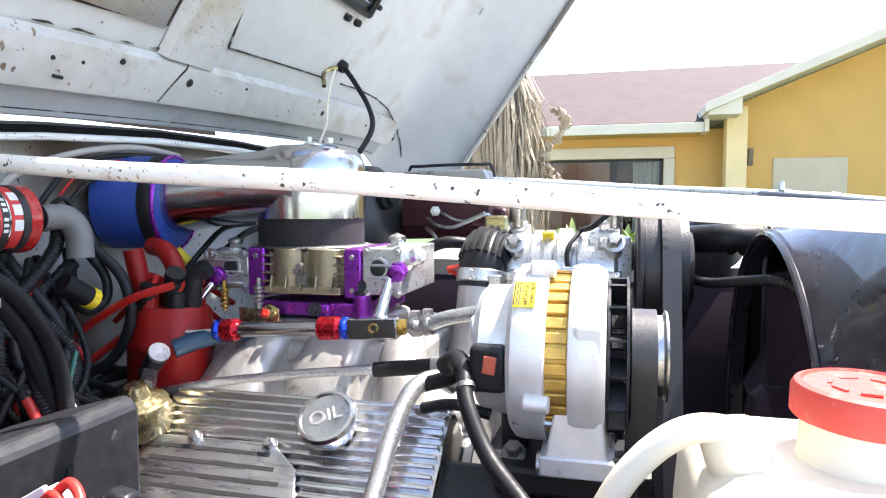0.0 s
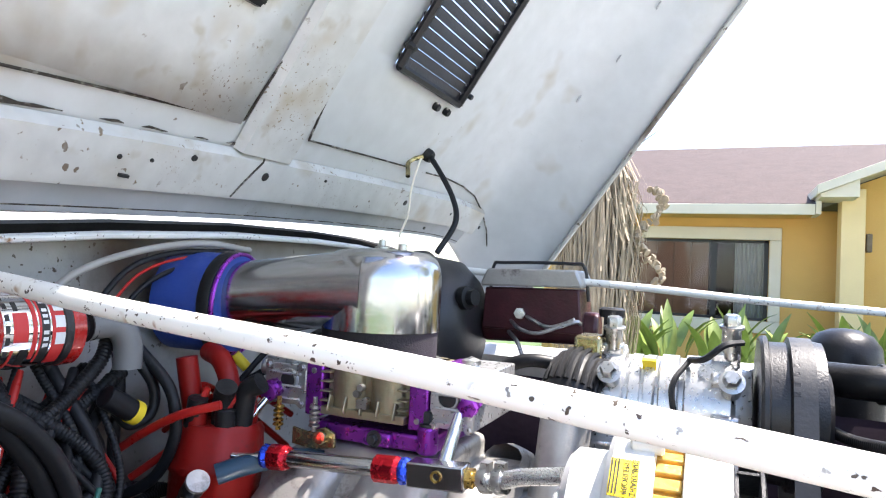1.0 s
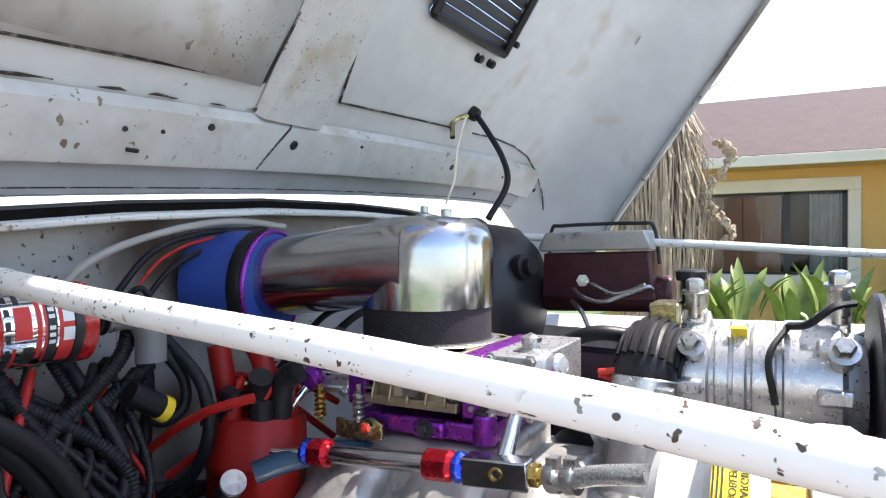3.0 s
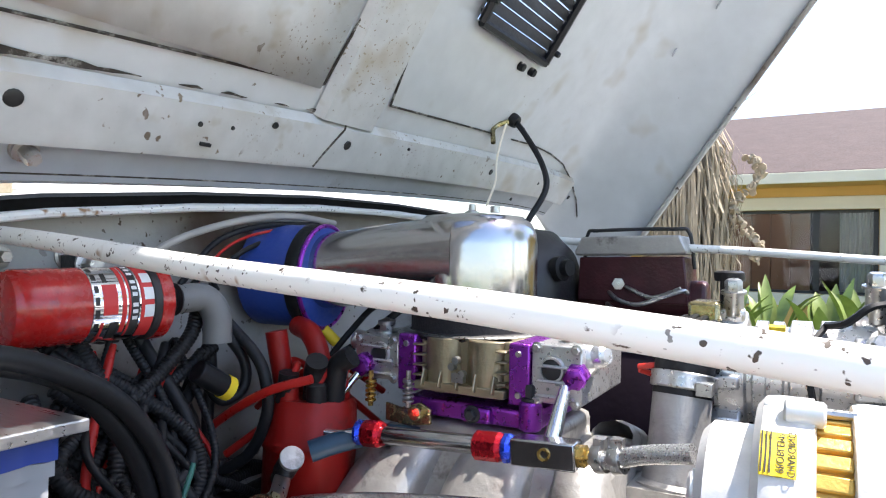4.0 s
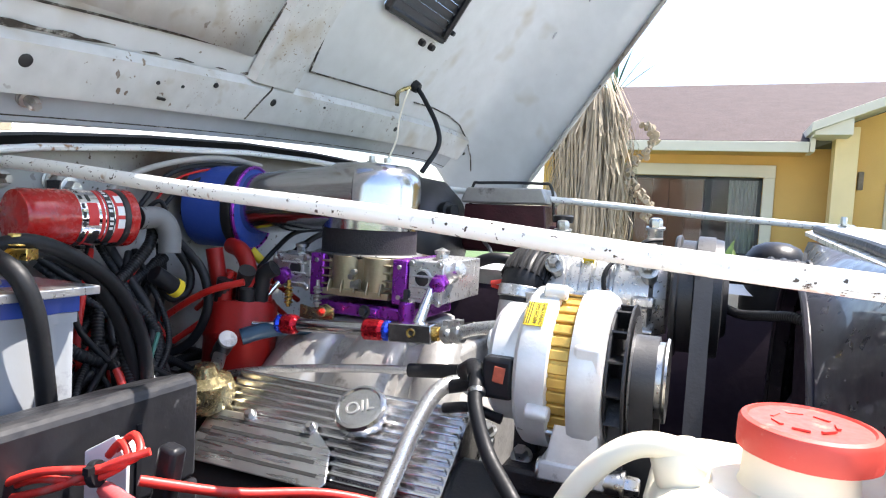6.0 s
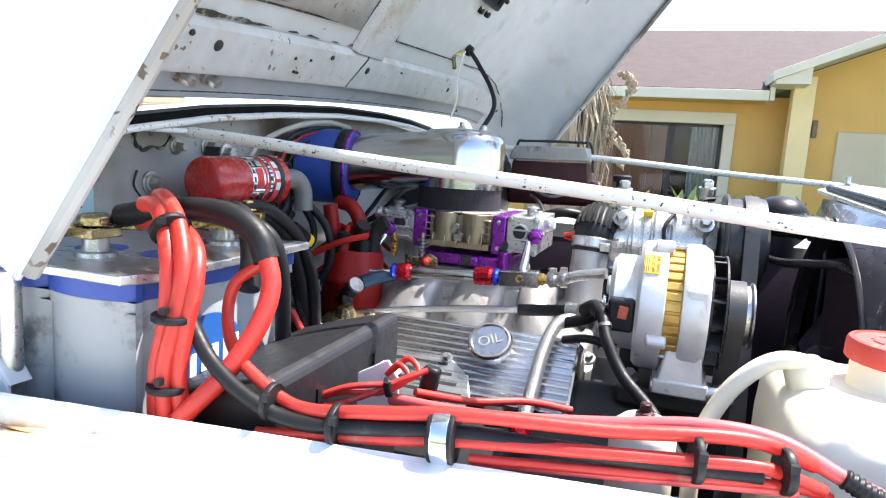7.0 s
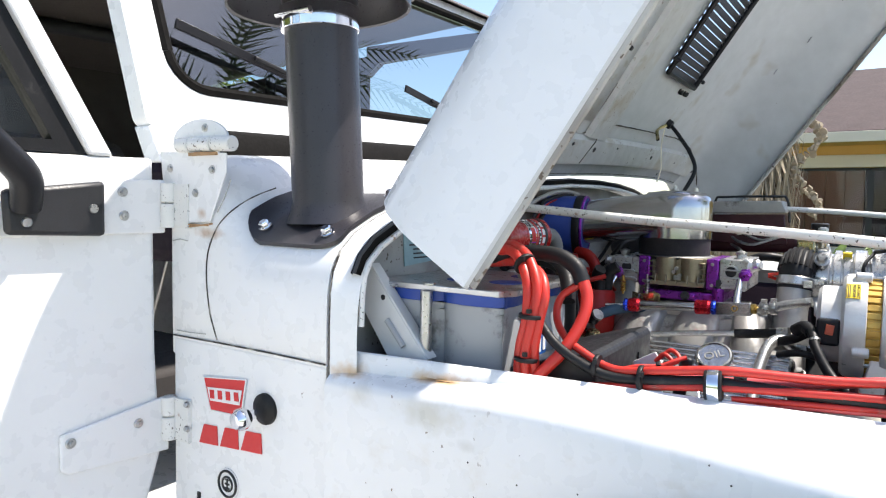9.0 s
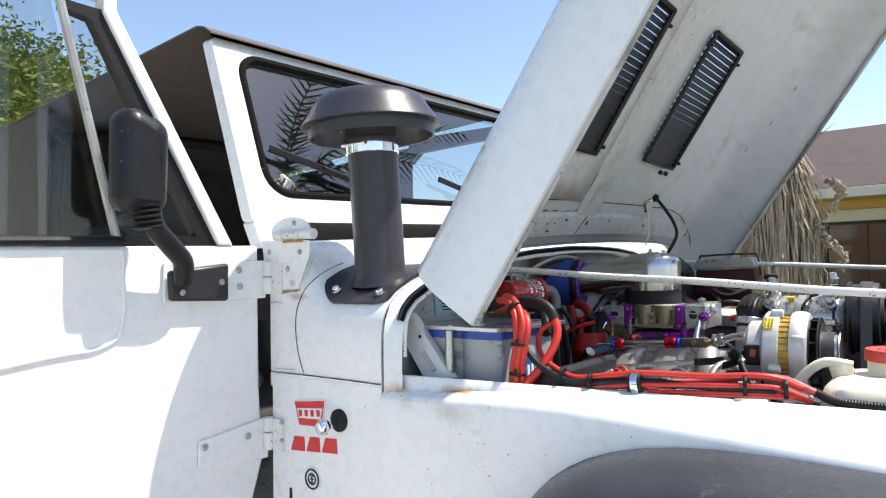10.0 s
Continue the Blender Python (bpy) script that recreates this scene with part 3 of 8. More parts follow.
    sheet(bm, rows, (0.0006, 0, -0.0004))
    part("sealant_crack", bm, RUSTSEAM, hood, "dark cracked sealant")
bm = bmesh.new()
sweep(bm, [under(0.035 + 0.04 * (y - HC), y, 0.0036) for y in ry], 0.0008, 6)
part("seam", bm, RUSTSEAM, hood)
# holes and plugs
HOLES = ((0.097, 0.728, 0.0055), (0.102, 0.611, 0.0035), (0.091, 0.562, 0.002), (0.089, 0.526, 0.0025), (0.084, 0.372, 0.0066), (0.092, 0.325, 0.0034), (0.110, 0.844, 0.002), (0.108, 1.074, 0.005), (0.112, 1.245, 0.0030), (0.110, 1.345, 0.004), (0.053, 0.679, 0.005), (0.070, 1.19, 0.003))
for u, y, r in HOLES:
    bm = bmesh.new()
    disc(bm, under(u, y, 0.0145 if u > 0.066 else 0.001), Vector((-HW[0], 0, -HW[1])), r, 0.002, 14)
    part("drilled_hole", bm, LABEL_K, hood)
bm = bmesh.new()
box(bm, under(0.072, 0.537, 0.0178), (0.003, 0.011, 0.004), eu(0, -57, 0))
part("slot_hole", bm, LABEL_K, hood)
for u, y, r in ((0.269, 1.006, 0.0065), (0.270, 1.040, 0.0065)):
    bm = bmesh.new()
    disc(bm, under(u, y, 0.0), Vector((-HW[0], 0, -HW[1])), r, 0.009, 12)
    part("rubber_plug", bm, RUBBER, hood)
for u, y in ((0.043, 0.395), (0.042, 0.351)):
    bm = bmesh.new()
    disc(bm, under(u, y, 0.004), Vector((-HW[0], 0, -HW[1])), 0.0105, 0.003, 20)
    hexbolt(bm, under(u, y, 0.006), Vector((-HW[0], 0, -HW[1])), 0.0066, 0.014)
    part("hinge_bolt", bm, RUSTSTEEL, hood, "rusty hinge bolt")
# rust and grime on the near flange
for k in range(12):
    u = 0.19 + 0.012 * k * random.random() + 0.01
    bm = bmesh.new()
    disc(bm, hp(u, HC - half(u) + 0.001, -0.209 + 0.004 * random.random()), (0.2, -1, 0), 0.002 + 0.003 * random.random(), 0.0006, 8)
    part("rust_spot", bm, RUST, hood)
for u, y in ((0.633, 1.311), (0.523, 1.323), (0.425, 1.329)):
    bm = bmesh.new()
    disc(bm, under(u, y, 0.0005), Vector((-HW[0], 0, -HW[1])), 0.008, 0.0012, 14)
    part("grey_plug", bm, GREYBAT, hood)
# louvred vents
for a, b, c, d in LOUVERS:
    bm = bmesh.new()
    for (u0, y0, u1, y1) in ((a, c, b, c), (a, d, b, d), (a, c, a, d), (b, c, b, d)):
        sweep(bm, [under_n(u0, y0, 0.008), under_n((u0 + u1) / 2, (y0 + y1) / 2, 0.008), under_n(u1, y1, 0.008)], 0.006, 6)
    vent = part("louvre_vent", bm, BLACKP, hood, "dark louvred vent with thin slats")
    n = 22
    for k in range(n):
        u = a + (b - a) * (k + 0.5) / n
        bm = bmesh.new()
        sheet(bm, [[under_n(u - 0.0060, y, 0.0062) for y in (c - 0.004, (c + d) / 2, d + 0.004)], [under_n(u + 0.0080, y, -0.0023) for y in (c - 0.004, (c + d) / 2, d + 0.004)]], (0.0012, 0, 0.0006))
        part("slat", bm, BLACKM, vent)
    for u, y in ((a + 0.02, d + 0.006), (b - 0.03, d + 0.006), (a + 0.03, c - 0.004), (b - 0.03, c - 0.003)):
        bm = bmesh.new()
        hexbolt(bm, under_n(u, y, 0.004), Vector((-HW[0], 0, -HW[1])), 0.005, 0.012)
        part("vent_screw", bm, BLACKM, vent)
# lamp lead hanging from the hood
bm = bmesh.new()
disc(bm, under(0.195, 1.068, 0.0), Vector((-HW[0], 0, -HW[1])), 0.011, 0.012, 14)
part("grommet", bm, RUBBER, hood)
bm = bmesh.new()
tube(bm, [under(0.195, 1.068, 0.01), (-0.437, 1.06, 1.695), (-0.405, 1.045, 1.649), (-0.389, 1.02, 1.609), (-0.404, 0.99, 1.561)], 0.0045, 8)
part("lamp_lead", bm, CABLE_K, hood, "loose black lamp lead")
bm = bmesh.new()
tube(bm, [under(0.189, 1.050, 0.006), (-0.466, 1.03, 1.682), (-0.462, 1.01, 1.652), (-0.455, 0.99, 1.617), (-0.458, 0.97, 1.583)], 0.0018, 6)
part("loose_wire", bm, MILKY, hood)
bm = bmesh.new()
tube(bm, [under(0.190, 1.052, 0.006), (-0.479, 1.035, 1.707), (-0.473, 1.02, 1.681)], 0.004, 8)
part("wire_stub", bm, DIRTYBRASS, hood)

# cowl: round at the hood's end, square at the windshield
FRONT = ((0.062, 1.326), (0.061, 1.40), (0.062, 1.438), (0.067, 1.466), (0.080, 1.489), (0.106, 1.509), (0.15, 1.527), (0.20, 1.541), (0.30, 1.559), (0.42, 1.572), (0.56, 1.580), (0.735, 1.584))
REAR = ((0.062, 1.326), (0.061, 1.42), (0.061, 1.49), (0.061, 1.550), (0.063, 1.586), (0.070, 1.602), (0.088, 1.611), (0.13, 1.614), (0.25, 1.615), (0.40, 1.616), (0.56, 1.617), (0.735, 1.617))


def turn_k(x):
    """How far the cowl has changed from round to square."""
    k = min(1, max(0, (-0.738 - x) / 0.125))
    return k * k * (3 - 2 * k)


def section(k, x):
    pts = [(a[0] + (b[0] - a[0]) * k, a[1] + (b[1] - a[1]) * k) for a, b in zip(FRONT, REAR)]
    pts = [(y, z) for y, z in pts] + [(2 * C - y, z) for y, z in pts[-2::-1]]
    return [Vector((x, y, z + lean(y))) for y, z in pts]


def cowl_z(x, y):
    pts = section(turn_k(x), x)
    for p, q in zip(pts, pts[1:]):
        if min(p.y, q.y) <= y <= max(p.y, q.y) and q.y > p.y:
            return p.z + (q.z - p.z) * (y - p.y) / (q.y - p.y)
    return pts[5].z


cowl_rows = [section(turn_k(x), x) for x in (-0.603, -0.608, -0.66, -0.71, -0.735, -0.75, -0.765, -0.78, -0.795, -0.81, -0.825, -0.84, -0.86, -0.884, -0.906)]
bm = bmesh.new()
sheet(bm, cowl_rows, lambda i, j: Vector((0, 0.004 if j < 8 else (-0.004 if j > 14 else 0), -0.004)))
cowl = part("cowl", bm, WHITE, jeep, "rounded white cowl ahead of the windshield", smooth=60)
# lip that the hood closes on, its rubber and bead
bm = bmesh.new()
sheet(bm, [[p + Vector((0.005, 0, 0)) for p in section(0, -0.603)], [Vector((-0.565, y, z)) for _, y, z in [(p.x, C + (p.y - C) * 0.982, p.z - 0.016) for p in section(0, -0.603)]]], (0, 0, -0.003))
part("cowl_lip", bm, FENDER, jeep, "grimy white cowl lip", smooth=50)
ARCH = section(0, -0.6)


def arch_pt(j, x, d):
    """A point d outside the arch's line, square to it."""
    p = ARCH[j]
    t = ARCH[min(j + 1, len(ARCH) - 1)] - ARCH[max(j - 1, 0)]
    n = Vector((0, -t.z, t.y)).normalized()
    return Vector((x, p.y, p.z)) + n * d


bm = bmesh.new()
sheet(bm, [[arch_pt(j, x, g - 0.010) for j in range(3, len(ARCH) - 3)] for x, g in ((-0.577, -0.004), (-0.5765, 0.002), (-0.5745, 0.0055), (-0.570, 0.0055), (-0.568, 0.002), (-0.5675, -0.006))])
rubber = part("cowl_rubber", bm, SEAL, jeep, "black weathered rubber strip", smooth=50)
bm = bmesh.new()
sheet(bm, [[arch_pt(j, x, g - 0.010) for j in range(3, len(ARCH) - 3)] for x, g in ((-0.5722, 0.0050), (-0.5716, 0.0064), (-0.5692, 0.0060), (-0.5684, 0.0030))])
part("worn_band", bm, BELT, rubber, "grey worn face of the rubber", smooth=50)
bm = bmesh.new()
prism(bm, [(-0.592, 0.337, 1.545), (-0.592, 0.414, 1.551), (-0.592, 0.413, 1.580), (-0.592, 0.337, 1.576)], (-0.045, 0, 0))
part("hood_hinge", bm, mat("old_cream_paint", (0.30, 0.27, 0.20), 0.5, vary=0.12, scale=20, dirt=(0.20, 0.15, 0.09), dirt_amount=0.35, dirt_scale=25), jeep, "stained cream hood hinge block", bevel=0.004)
# open joint between the cowl and its lip, with flaking paint
for j0, j1, r_ in ((0, 3, 0.0013), (3, 4, 0.0018), (4, 7, 0.0009), (8, 10, 0.0012)):
    bm = bmesh.new()
    sweep(bm, [arch_pt(j, -0.5985, -0.0006) for j in range(j0, j1 + 1)], r_, 6)
    part("lip_joint", bm, RUSTSEAM, cowl)
bm = bmesh.new()
sweep(bm, [arch_pt(j, -0.5645, -0.0195) for j in range(1, len(ARCH) - 1)], 0.0036, 8)
part("cowl_bead", bm, CHIPPED, jeep, "chipped white bead along the firewall")
# arched pressing on the cowl's side: its crease shade drawn as a dark line
arc = []
for f, x in ((6.55, -0.79), (5.5, -0.79), (4.15, -0.794), (2.9, -0.808), (2.0, -0.824), (1.4, -0.828), (0.8, -0.822), (0.55, -0.814), (0.35, -0.806)):
    ring = section(turn_k(x), x)
    k = int(f)
    t = ring[k + 1] - ring[k]
    arc.append(ring[k] + t * (f - k) + Vector((0, -t.z, t.y)).normalized() * 0.0008)
bm = bmesh.new()
sweep(bm, spline(arc), 0.0009, 6)
part("pressing_shade", bm, RUSTSEAM, cowl)
# pressed lines on the hinge pillar beside it
for line, r_, m_ in (([(-0.895, 0.06, 1.329), (-0.866, 0.06, 1.329), (-0.83, 0.06, 1.331)], 0.0007, GRIMYSHADE), ([(-0.902, 0.06, 1.459), (-0.886, 0.06, 1.462), (-0.868, 0.06, 1.46)], 0.0007, GRIMYSHADE), ([(-0.897, 0.058, 1.48), (-0.857, 0.058, 1.481), (-0.812, 0.058, 1.486)], 0.0012, RUST), ([(-0.776, 0.06, 1.547), (-0.783, 0.06, 1.532), (-0.793, 0.06, 1.516), (-0.804, 0.06, 1.502)], 0.0007, GRIMYSHADE)):
    bm = bmesh.new()
    sweep(bm, line, r_, 6)
    part("pillar_line", bm, m_, cowl)
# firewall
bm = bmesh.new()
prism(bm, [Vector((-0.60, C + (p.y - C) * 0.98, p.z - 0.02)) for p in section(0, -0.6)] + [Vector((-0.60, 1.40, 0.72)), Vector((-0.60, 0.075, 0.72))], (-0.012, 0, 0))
firewall = part("firewall", bm, GRIMYSHADE, jeep, "off-white stained firewall with shade in its colour", smooth=0)
bm = bmesh.new()
prism(bm, [(-0.599, 0.207, 1.493), (-0.599, 0.288, 1.487), (-0.599, 0.290, 1.437), (-0.599, 0.212, 1.432)], (0.0015, 0, 0))
st = part("service_sticker", bm, LABEL_T, firewall, "faded teal service sticker", smooth=0)
bm = bmesh.new()
for k in range(7):
    z = 1.480 - 0.0062 * k
    w = 0.02 + 0.014 * random.random()
    box(bm, (-0.5972, 0.250 + 0.004 * random.random(), z), (0.001, 2 * w * 0.9, 0.0022))
part("print_line", bm, LABEL_K, st)
for y, z, r in ((0.461, 1.506, 0.008), (0.406, 1.505, 0.006), (0.367, 1.464, 0.008), (0.125, 1.452, 0.006)):
    bm = bmesh.new()
    disc(bm, (-0.599, y, z), (1, 0, 0), r * 1.6, 0.002)
    hexbolt(bm, (-0.598, y, z), (1, 0, 0), r * 0.9, 0.01)
    part("firewall_bolt", bm, RUSTSTEEL, firewall)
bm = bmesh.new()
tube(bm, [(-0.597, 0.345, 1.478), (-0.596, 0.340, 1.462), (-0.595, 0.352, 1.445), (-0.595, 0.362, 1.425)], 0.0012, 5)
part("thin_wire", bm, CABLE_K, firewall)
rng = random.Random(31)
for line in ([(0.343, 1.526), (0.344, 1.514), (0.347, 1.504), (0.352, 1.502)], [(0.352, 1.501), (0.356, 1.500), (0.369, 1.504), (0.380, 1.501), (0.388, 1.506), (0.396, 1.516)], [(0.353, 1.527), (0.373, 1.531), (0.402, 1.533)]):
    pts = [Vector((-0.5985, y + rng.uniform(-0.001, 0.001), z + rng.uniform(-0.0008, 0.0008))) for y, z in line]
    bm = bmesh.new()
    sweep(bm, spline(pts), 0.0016, 6, radius=lambda k: 0.5 + 0.9 * abs(math.sin(k * 7.3)))
    part("cracked_paint", bm, RUSTSEAM, firewall, "dark rusty crack in the paint")
# side panel below the cowl with badges
bm = bmesh.new()
box(bm, (-0.752, 0.068, 1.047), (0.300, 0.014, 0.543))
side = part("side_panel", bm, WHITE, jeep, "white cowl side panel", smooth=0, bevel=0.003)
for (x0, z0, s) in ((-0.788, 1.249, 1),):
    bm = bmesh.new()
    prism(bm, [(-0.833, 0.0605, 1.270), (-0.744, 0.0605, 1.280), (-0.754, 0.0605, 1.228), (-0.818, 0.0605, 1.225)], (0, -0.0012, 0))
    badge = part("winch_badge", bm, LABEL_R, side, "red trapezoid badge with a white border", smooth=0)
    bm = bmesh.new()
    prism(bm, [(-0.824, 0.0591, 1.257), (-0.752, 0.0591, 1.264), (-0.757, 0.0591, 1.243), (-0.818, 0.0591, 1.239)], (0, -0.0008, 0))
    for a, b in (((-0.833, 1.270), (-0.744, 1.280)), ((-0.744, 1.280), (-0.754, 1.228)), ((-0.754, 1.228), (-0.818, 1.225)), ((-0.818, 1.225), (-0.833, 1.270))):
        sweep(bm, [(a[0], 0.0592, a[1]), (b[0], 0.0592, b[1])], 0.0013, 6)
    part("badge_bar", bm, LABEL_W, badge)
    bm = bmesh.new()
    for k in range(4):
        box(bm, (-0.813 + 0.0168 * k, 0.058, 1.2490 + 0.0016 * k), (0.0085, 0.0012, 0.012), eu(0, -6, 0))
    part("badge_mark", bm, LABEL_R, badge)
bm = bmesh.new()
for k, (a, b) in enumerate(((-0.843, -0.803), (-0.798, -0.760), (-0.755, -0.714))):
    z = 1.174 + 0.004 * k
    prism(bm, [(a, 0.0605, z), (a + 0.010, 0.0605, z + 0.028), (b - 0.002, 0.0605, z + 0.030), (b, 0.0605, z + 0.003)], (0, -0.0012, 0))
part("red_badge", bm, LABEL_R, side, "three red block marks", smooth=0)
bm = bmesh.new()
disc(bm, (-0.782, 0.0605, 1.128), (0, -1, 0), 0.022, 0.001, 24)
em = part("round_decal", bm, LABEL_W, side, "round black and white decal")
bm = bmesh.new()
sweep(bm, [(-0.782 + 0.018 * math.cos(a * math.pi / 12), 0.0588, 1.128 + 0.018 * math.sin(a * math.pi / 12)) for a in range(25)], 0.0018, 6, caps=False)
sweep(bm, [(-0.782 + 0.010 * math.cos(a * math.pi / 12), 0.0588, 1.128 + 0.010 * math.sin(a * math.pi / 12)) for a in range(25)], 0.0015, 6, caps=False)
for k in range(3):
    box(bm, (-0.782, 0.0585, 1.122 + 0.006 * k), (0.009, 0.001, 0.002))
box(bm, (-0.782, 0.0585, 1.127), (0.002, 0.001, 0.016))
part("decal_print", bm, LABEL_K, em)
bm = bmesh.new()
for k, (x, h) in enumerate(((-0.845, 0.045), (-0.822, 0.028), (-0.797, 0.028), (-0.772, 0.028))):
    box(bm, (x, 0.0600, 1.055 + h / 2), (0.006 if k == 0 else 0.014, 0.002, h))
part("lower_badge", bm, BLACKP, side, "black raised bars of a body badge", smooth=0)
bm = bmesh.new()
lathe(bm, (-0.708, 0.061, 1.247), (0, -1, 0), [(0.021, 0), (0.0205, 0.004), (0.014, 0.008), (0.008, 0.01)], 28)
ant = part("aerial_base", bm, RUBBER, side, "round black rubber aerial base")
bm = bmesh.new()
lathe(bm, (-0.716, 0.056, 1.242), (-0.1, -1, -0.1), [(0.006, 0), (0.006, 0.014), (0.011, 0.017), (0.0145, 0.024), (0.0145, 0.030), (0.010, 0.037), (0, 0.040)], 20)
part("chrome_ball", bm, CHROME, ant, "chrome ball mount")
# open seams round the side panel
for line in ([(-0.905, 0.0605, 1.321), (-0.80, 0.0605, 1.322), (-0.70, 0.0605, 1.322), (-0.604, 0.0605, 1.321)], [(-0.6005, 0.0610, 1.319), (-0.6005, 0.0608, 1.24), (-0.6005, 0.0608, 1.12), (-0.6005, 0.0608, 0.90)]):
    bm = bmesh.new()
    sweep(bm, line, 0.0012, 6)
    part("panel_seam", bm, RUSTSEAM, side)
# near fender
FX = (-0.597, -0.57, -0.54, -0.50, -0.46, -0.42, -0.38, -0.34, -0.30, -0.25, -0.15, -0.05, 0.05, 0.15, 0.25, 0.40, 0.55)


def fin(x):
    return 0.080 + 0.125 * (x + 0.6)


def fout(x):
    k = max(0.0, (x + 0.45))
    return 0.052 - 0.075 * k - 0.05 * k * k


bm = bmesh.new()
rows = []
for x in FX:
    a, b = fin(x), fout(x)
    drop = 0.012 * max(0, min(1, (x + 0.4) / 0.6))
    s = max(0, min(1, (x + 0.56) / 0.36))
    lip = 0.021 * (1 - s * s * (3 - 2 * s))
    rows.append([Vector((x, a + 0.004, 1.285)), Vector((x, a + 0.004, 1.330)), Vector((x, a + 0.003, 1.336)), Vector((x, a + 0.001, 1.338)), Vector((x, a - 0.002, 1.3365)), Vector((x, a - 0.006, 1.3360 - lip)), Vector((x, a * 0.6 + b * 0.4 - 0.002, 1.334 - drop * 0.3 - lip)), Vector((x, b + 0.008, 1.328 - drop - lip * 0.9)), Vector((x, b + 0.003, 1.324 - drop - lip * 0.9)), Vector((x, b, 1.314 - drop - lip * 0.8)), Vector((x, b - 0.001, 1.26)), Vector((x, b + 0.002, 1.12)), Vector((x, b + 0.004, 1.02))])
sheet(bm, rows, (0, 0.003, -0.003))
fender = part("front_fender", bm, FENDER, jeep, "white front fender with rust at its inner edge", smooth=50)
for x, y, a, b in ((-0.455, 0.072, 0.022, 0.0016), (-0.43, 0.066, 0.014, 0.0010), (-0.580, 0.073, 0.007, 0.002), (-0.47, 0.078, 0.010, 0.0012)):
    bm = bmesh.new()
    n = 18
    ring = [bm.verts.new((x + a * math.cos(2 * math.pi * k / n) * (0.7 + 0.5 * random.random()), fin(x) - 0.009 + b * math.sin(2 * math.pi * k / n) * (0.6 + 0.6 * random.random()), 1.3195 + 0.012 * max(0, x + 0.5))) for k in range(n)]
    bm.faces.new(ring)
    part("rust_patch", bm, RUST, fender, smooth=0)
for k in range(12):
    x = random.uniform(-0.57, 0.0)
    bm = bmesh.new()
    disc(bm, (x, fout(x) - 0.0008, random.uniform(1.20, 1.315)), (0, -1, 0), random.uniform(0.0005, 0.0013), 0.0006, 8)
    part("paint_chip", bm, LABEL_K, fender)
# black flare over the wheel
bm = bmesh.new()
rows = []
for k in range(33):
    a = math.pi * (1 - k / 32)
    ca, sa = math.cos(a), math.sin(a)
    rx, rz = 0.50, 0.412
    x = 0.15 + rx * math.copysign(abs(ca) ** 0.62, ca)
    z = 0.895 + rz * abs(sa) ** 0.62
    y = fout(x)
    nx, nz = ca * 0.8, sa
    rows.append([Vector((x, y - 0.002, z)), Vector((x + 0.004 * nx, y - 0.008, z + 0.004 * nz)), Vector((x, y - 0.045, z - 0.004)), Vector((x - 0.012 * nx, y - 0.085, z - 0.018 * nz)), Vector((x - 0.030 * nx, y - 0.105, z - 0.045 * nz)), Vector((x - 0.040 * nx, y - 0.106, z - 0.060 * nz)), Vector((x - 0.042 * nx, y - 0.09, z - 0.058 * nz))])
sheet(bm, rows, (0, 0.004, -0.004))
part("fender_flare", bm, FLARE, jeep, "wide black rubber fender flare", smooth=60)
# wheel below it
for yy, s in ((-0.02, 1), (1.49, -1)):
    bm = bmesh.new()
    lathe(bm, (0.15, yy + s * 0.26, 0.42), (0, -s, 0), [(0.22, 0), (0.36, 0.0), (0.405, 0.02), (0.42, 0.06), (0.42, 0.20), (0.405, 0.24), (0.36, 0.26), (0.22, 0.255)], 40, wobble=lambda a, h: 1 + (0.012 if math.sin(a * 30) > 0.2 and 0.02 < h < 0.24 else 0))
    wheel = part("wheel", bm, TYRE, jeep, "large black off-road tyre")
    bm = bmesh.new()
    lathe(bm, (0.15, yy + s * 0.25, 0.42), (0, -s, 0), [(0.225, 0), (0.222, 0.23), (0.20, 0.22), (0.18, 0.15), (0.08, 0.14), (0.06, 0.2), (0, 0.2)], 32)
    part("rim", bm, ALU, wheel)
# far fender
bm = bmesh.new()
sheet(bm, [[Vector((x, 2 * C - fin(x), 1.375)), Vector((x, 2 * C - fin(x) + 0.02, 1.392)), Vector((x, 2 * C - fout(x), 1.39)), Vector((x, 2 * C - fout(x) + 0.01, 1.36)), Vector((x, 2 * C - fout(x), 1.02))] for x in FX], (0, -0.003, -0.003))
part("far_fender", bm, WHITE, jeep, "white front fender on the driver's side")
# grille panel and radiator support
bm = bmesh.new()
box(bm, (0.315, C, 1.16), (0.03, 1.02, 0.60))
part("grille_panel", bm, WHITE, jeep, "white grille panel at the front", bevel=0.01)
bm = bmesh.new()
sheet(bm, [[(0.195, 0.36, 1.462), (0.195, 0.73, 1.478), (0.195, 1.12, 1.496)], [(0.225, 0.34, 1.470), (0.225, 0.73, 1.487), (0.225, 1.13, 1.505)], [(0.335, 0.25, 1.465), (0.335, 0.73, 1.482), (0.335, 1.20, 1.505)], [(0.345, 0.25, 1.44), (0.345, 0.73, 1.46), (0.345, 1.20, 1.48)]], (0, 0, -0.006))
part("radiator_support", bm, WHITE, jeep, "white sheet over the radiator")
bm = bmesh.new()
sweep(bm, [(0.205, 0.40, 1.470), (0.207, 0.73, 1.486), (0.205, 1.08, 1.50)], 0.006, 8)
part("support_rubber", bm, RUBBER, jeep)
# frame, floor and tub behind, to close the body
# floor under the engine, its near-black standing for shade down there
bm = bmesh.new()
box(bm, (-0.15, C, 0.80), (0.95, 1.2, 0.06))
part("chassis", bm, DARKSHADE, jeep, "chassis under the engine, coloured as deep shade")
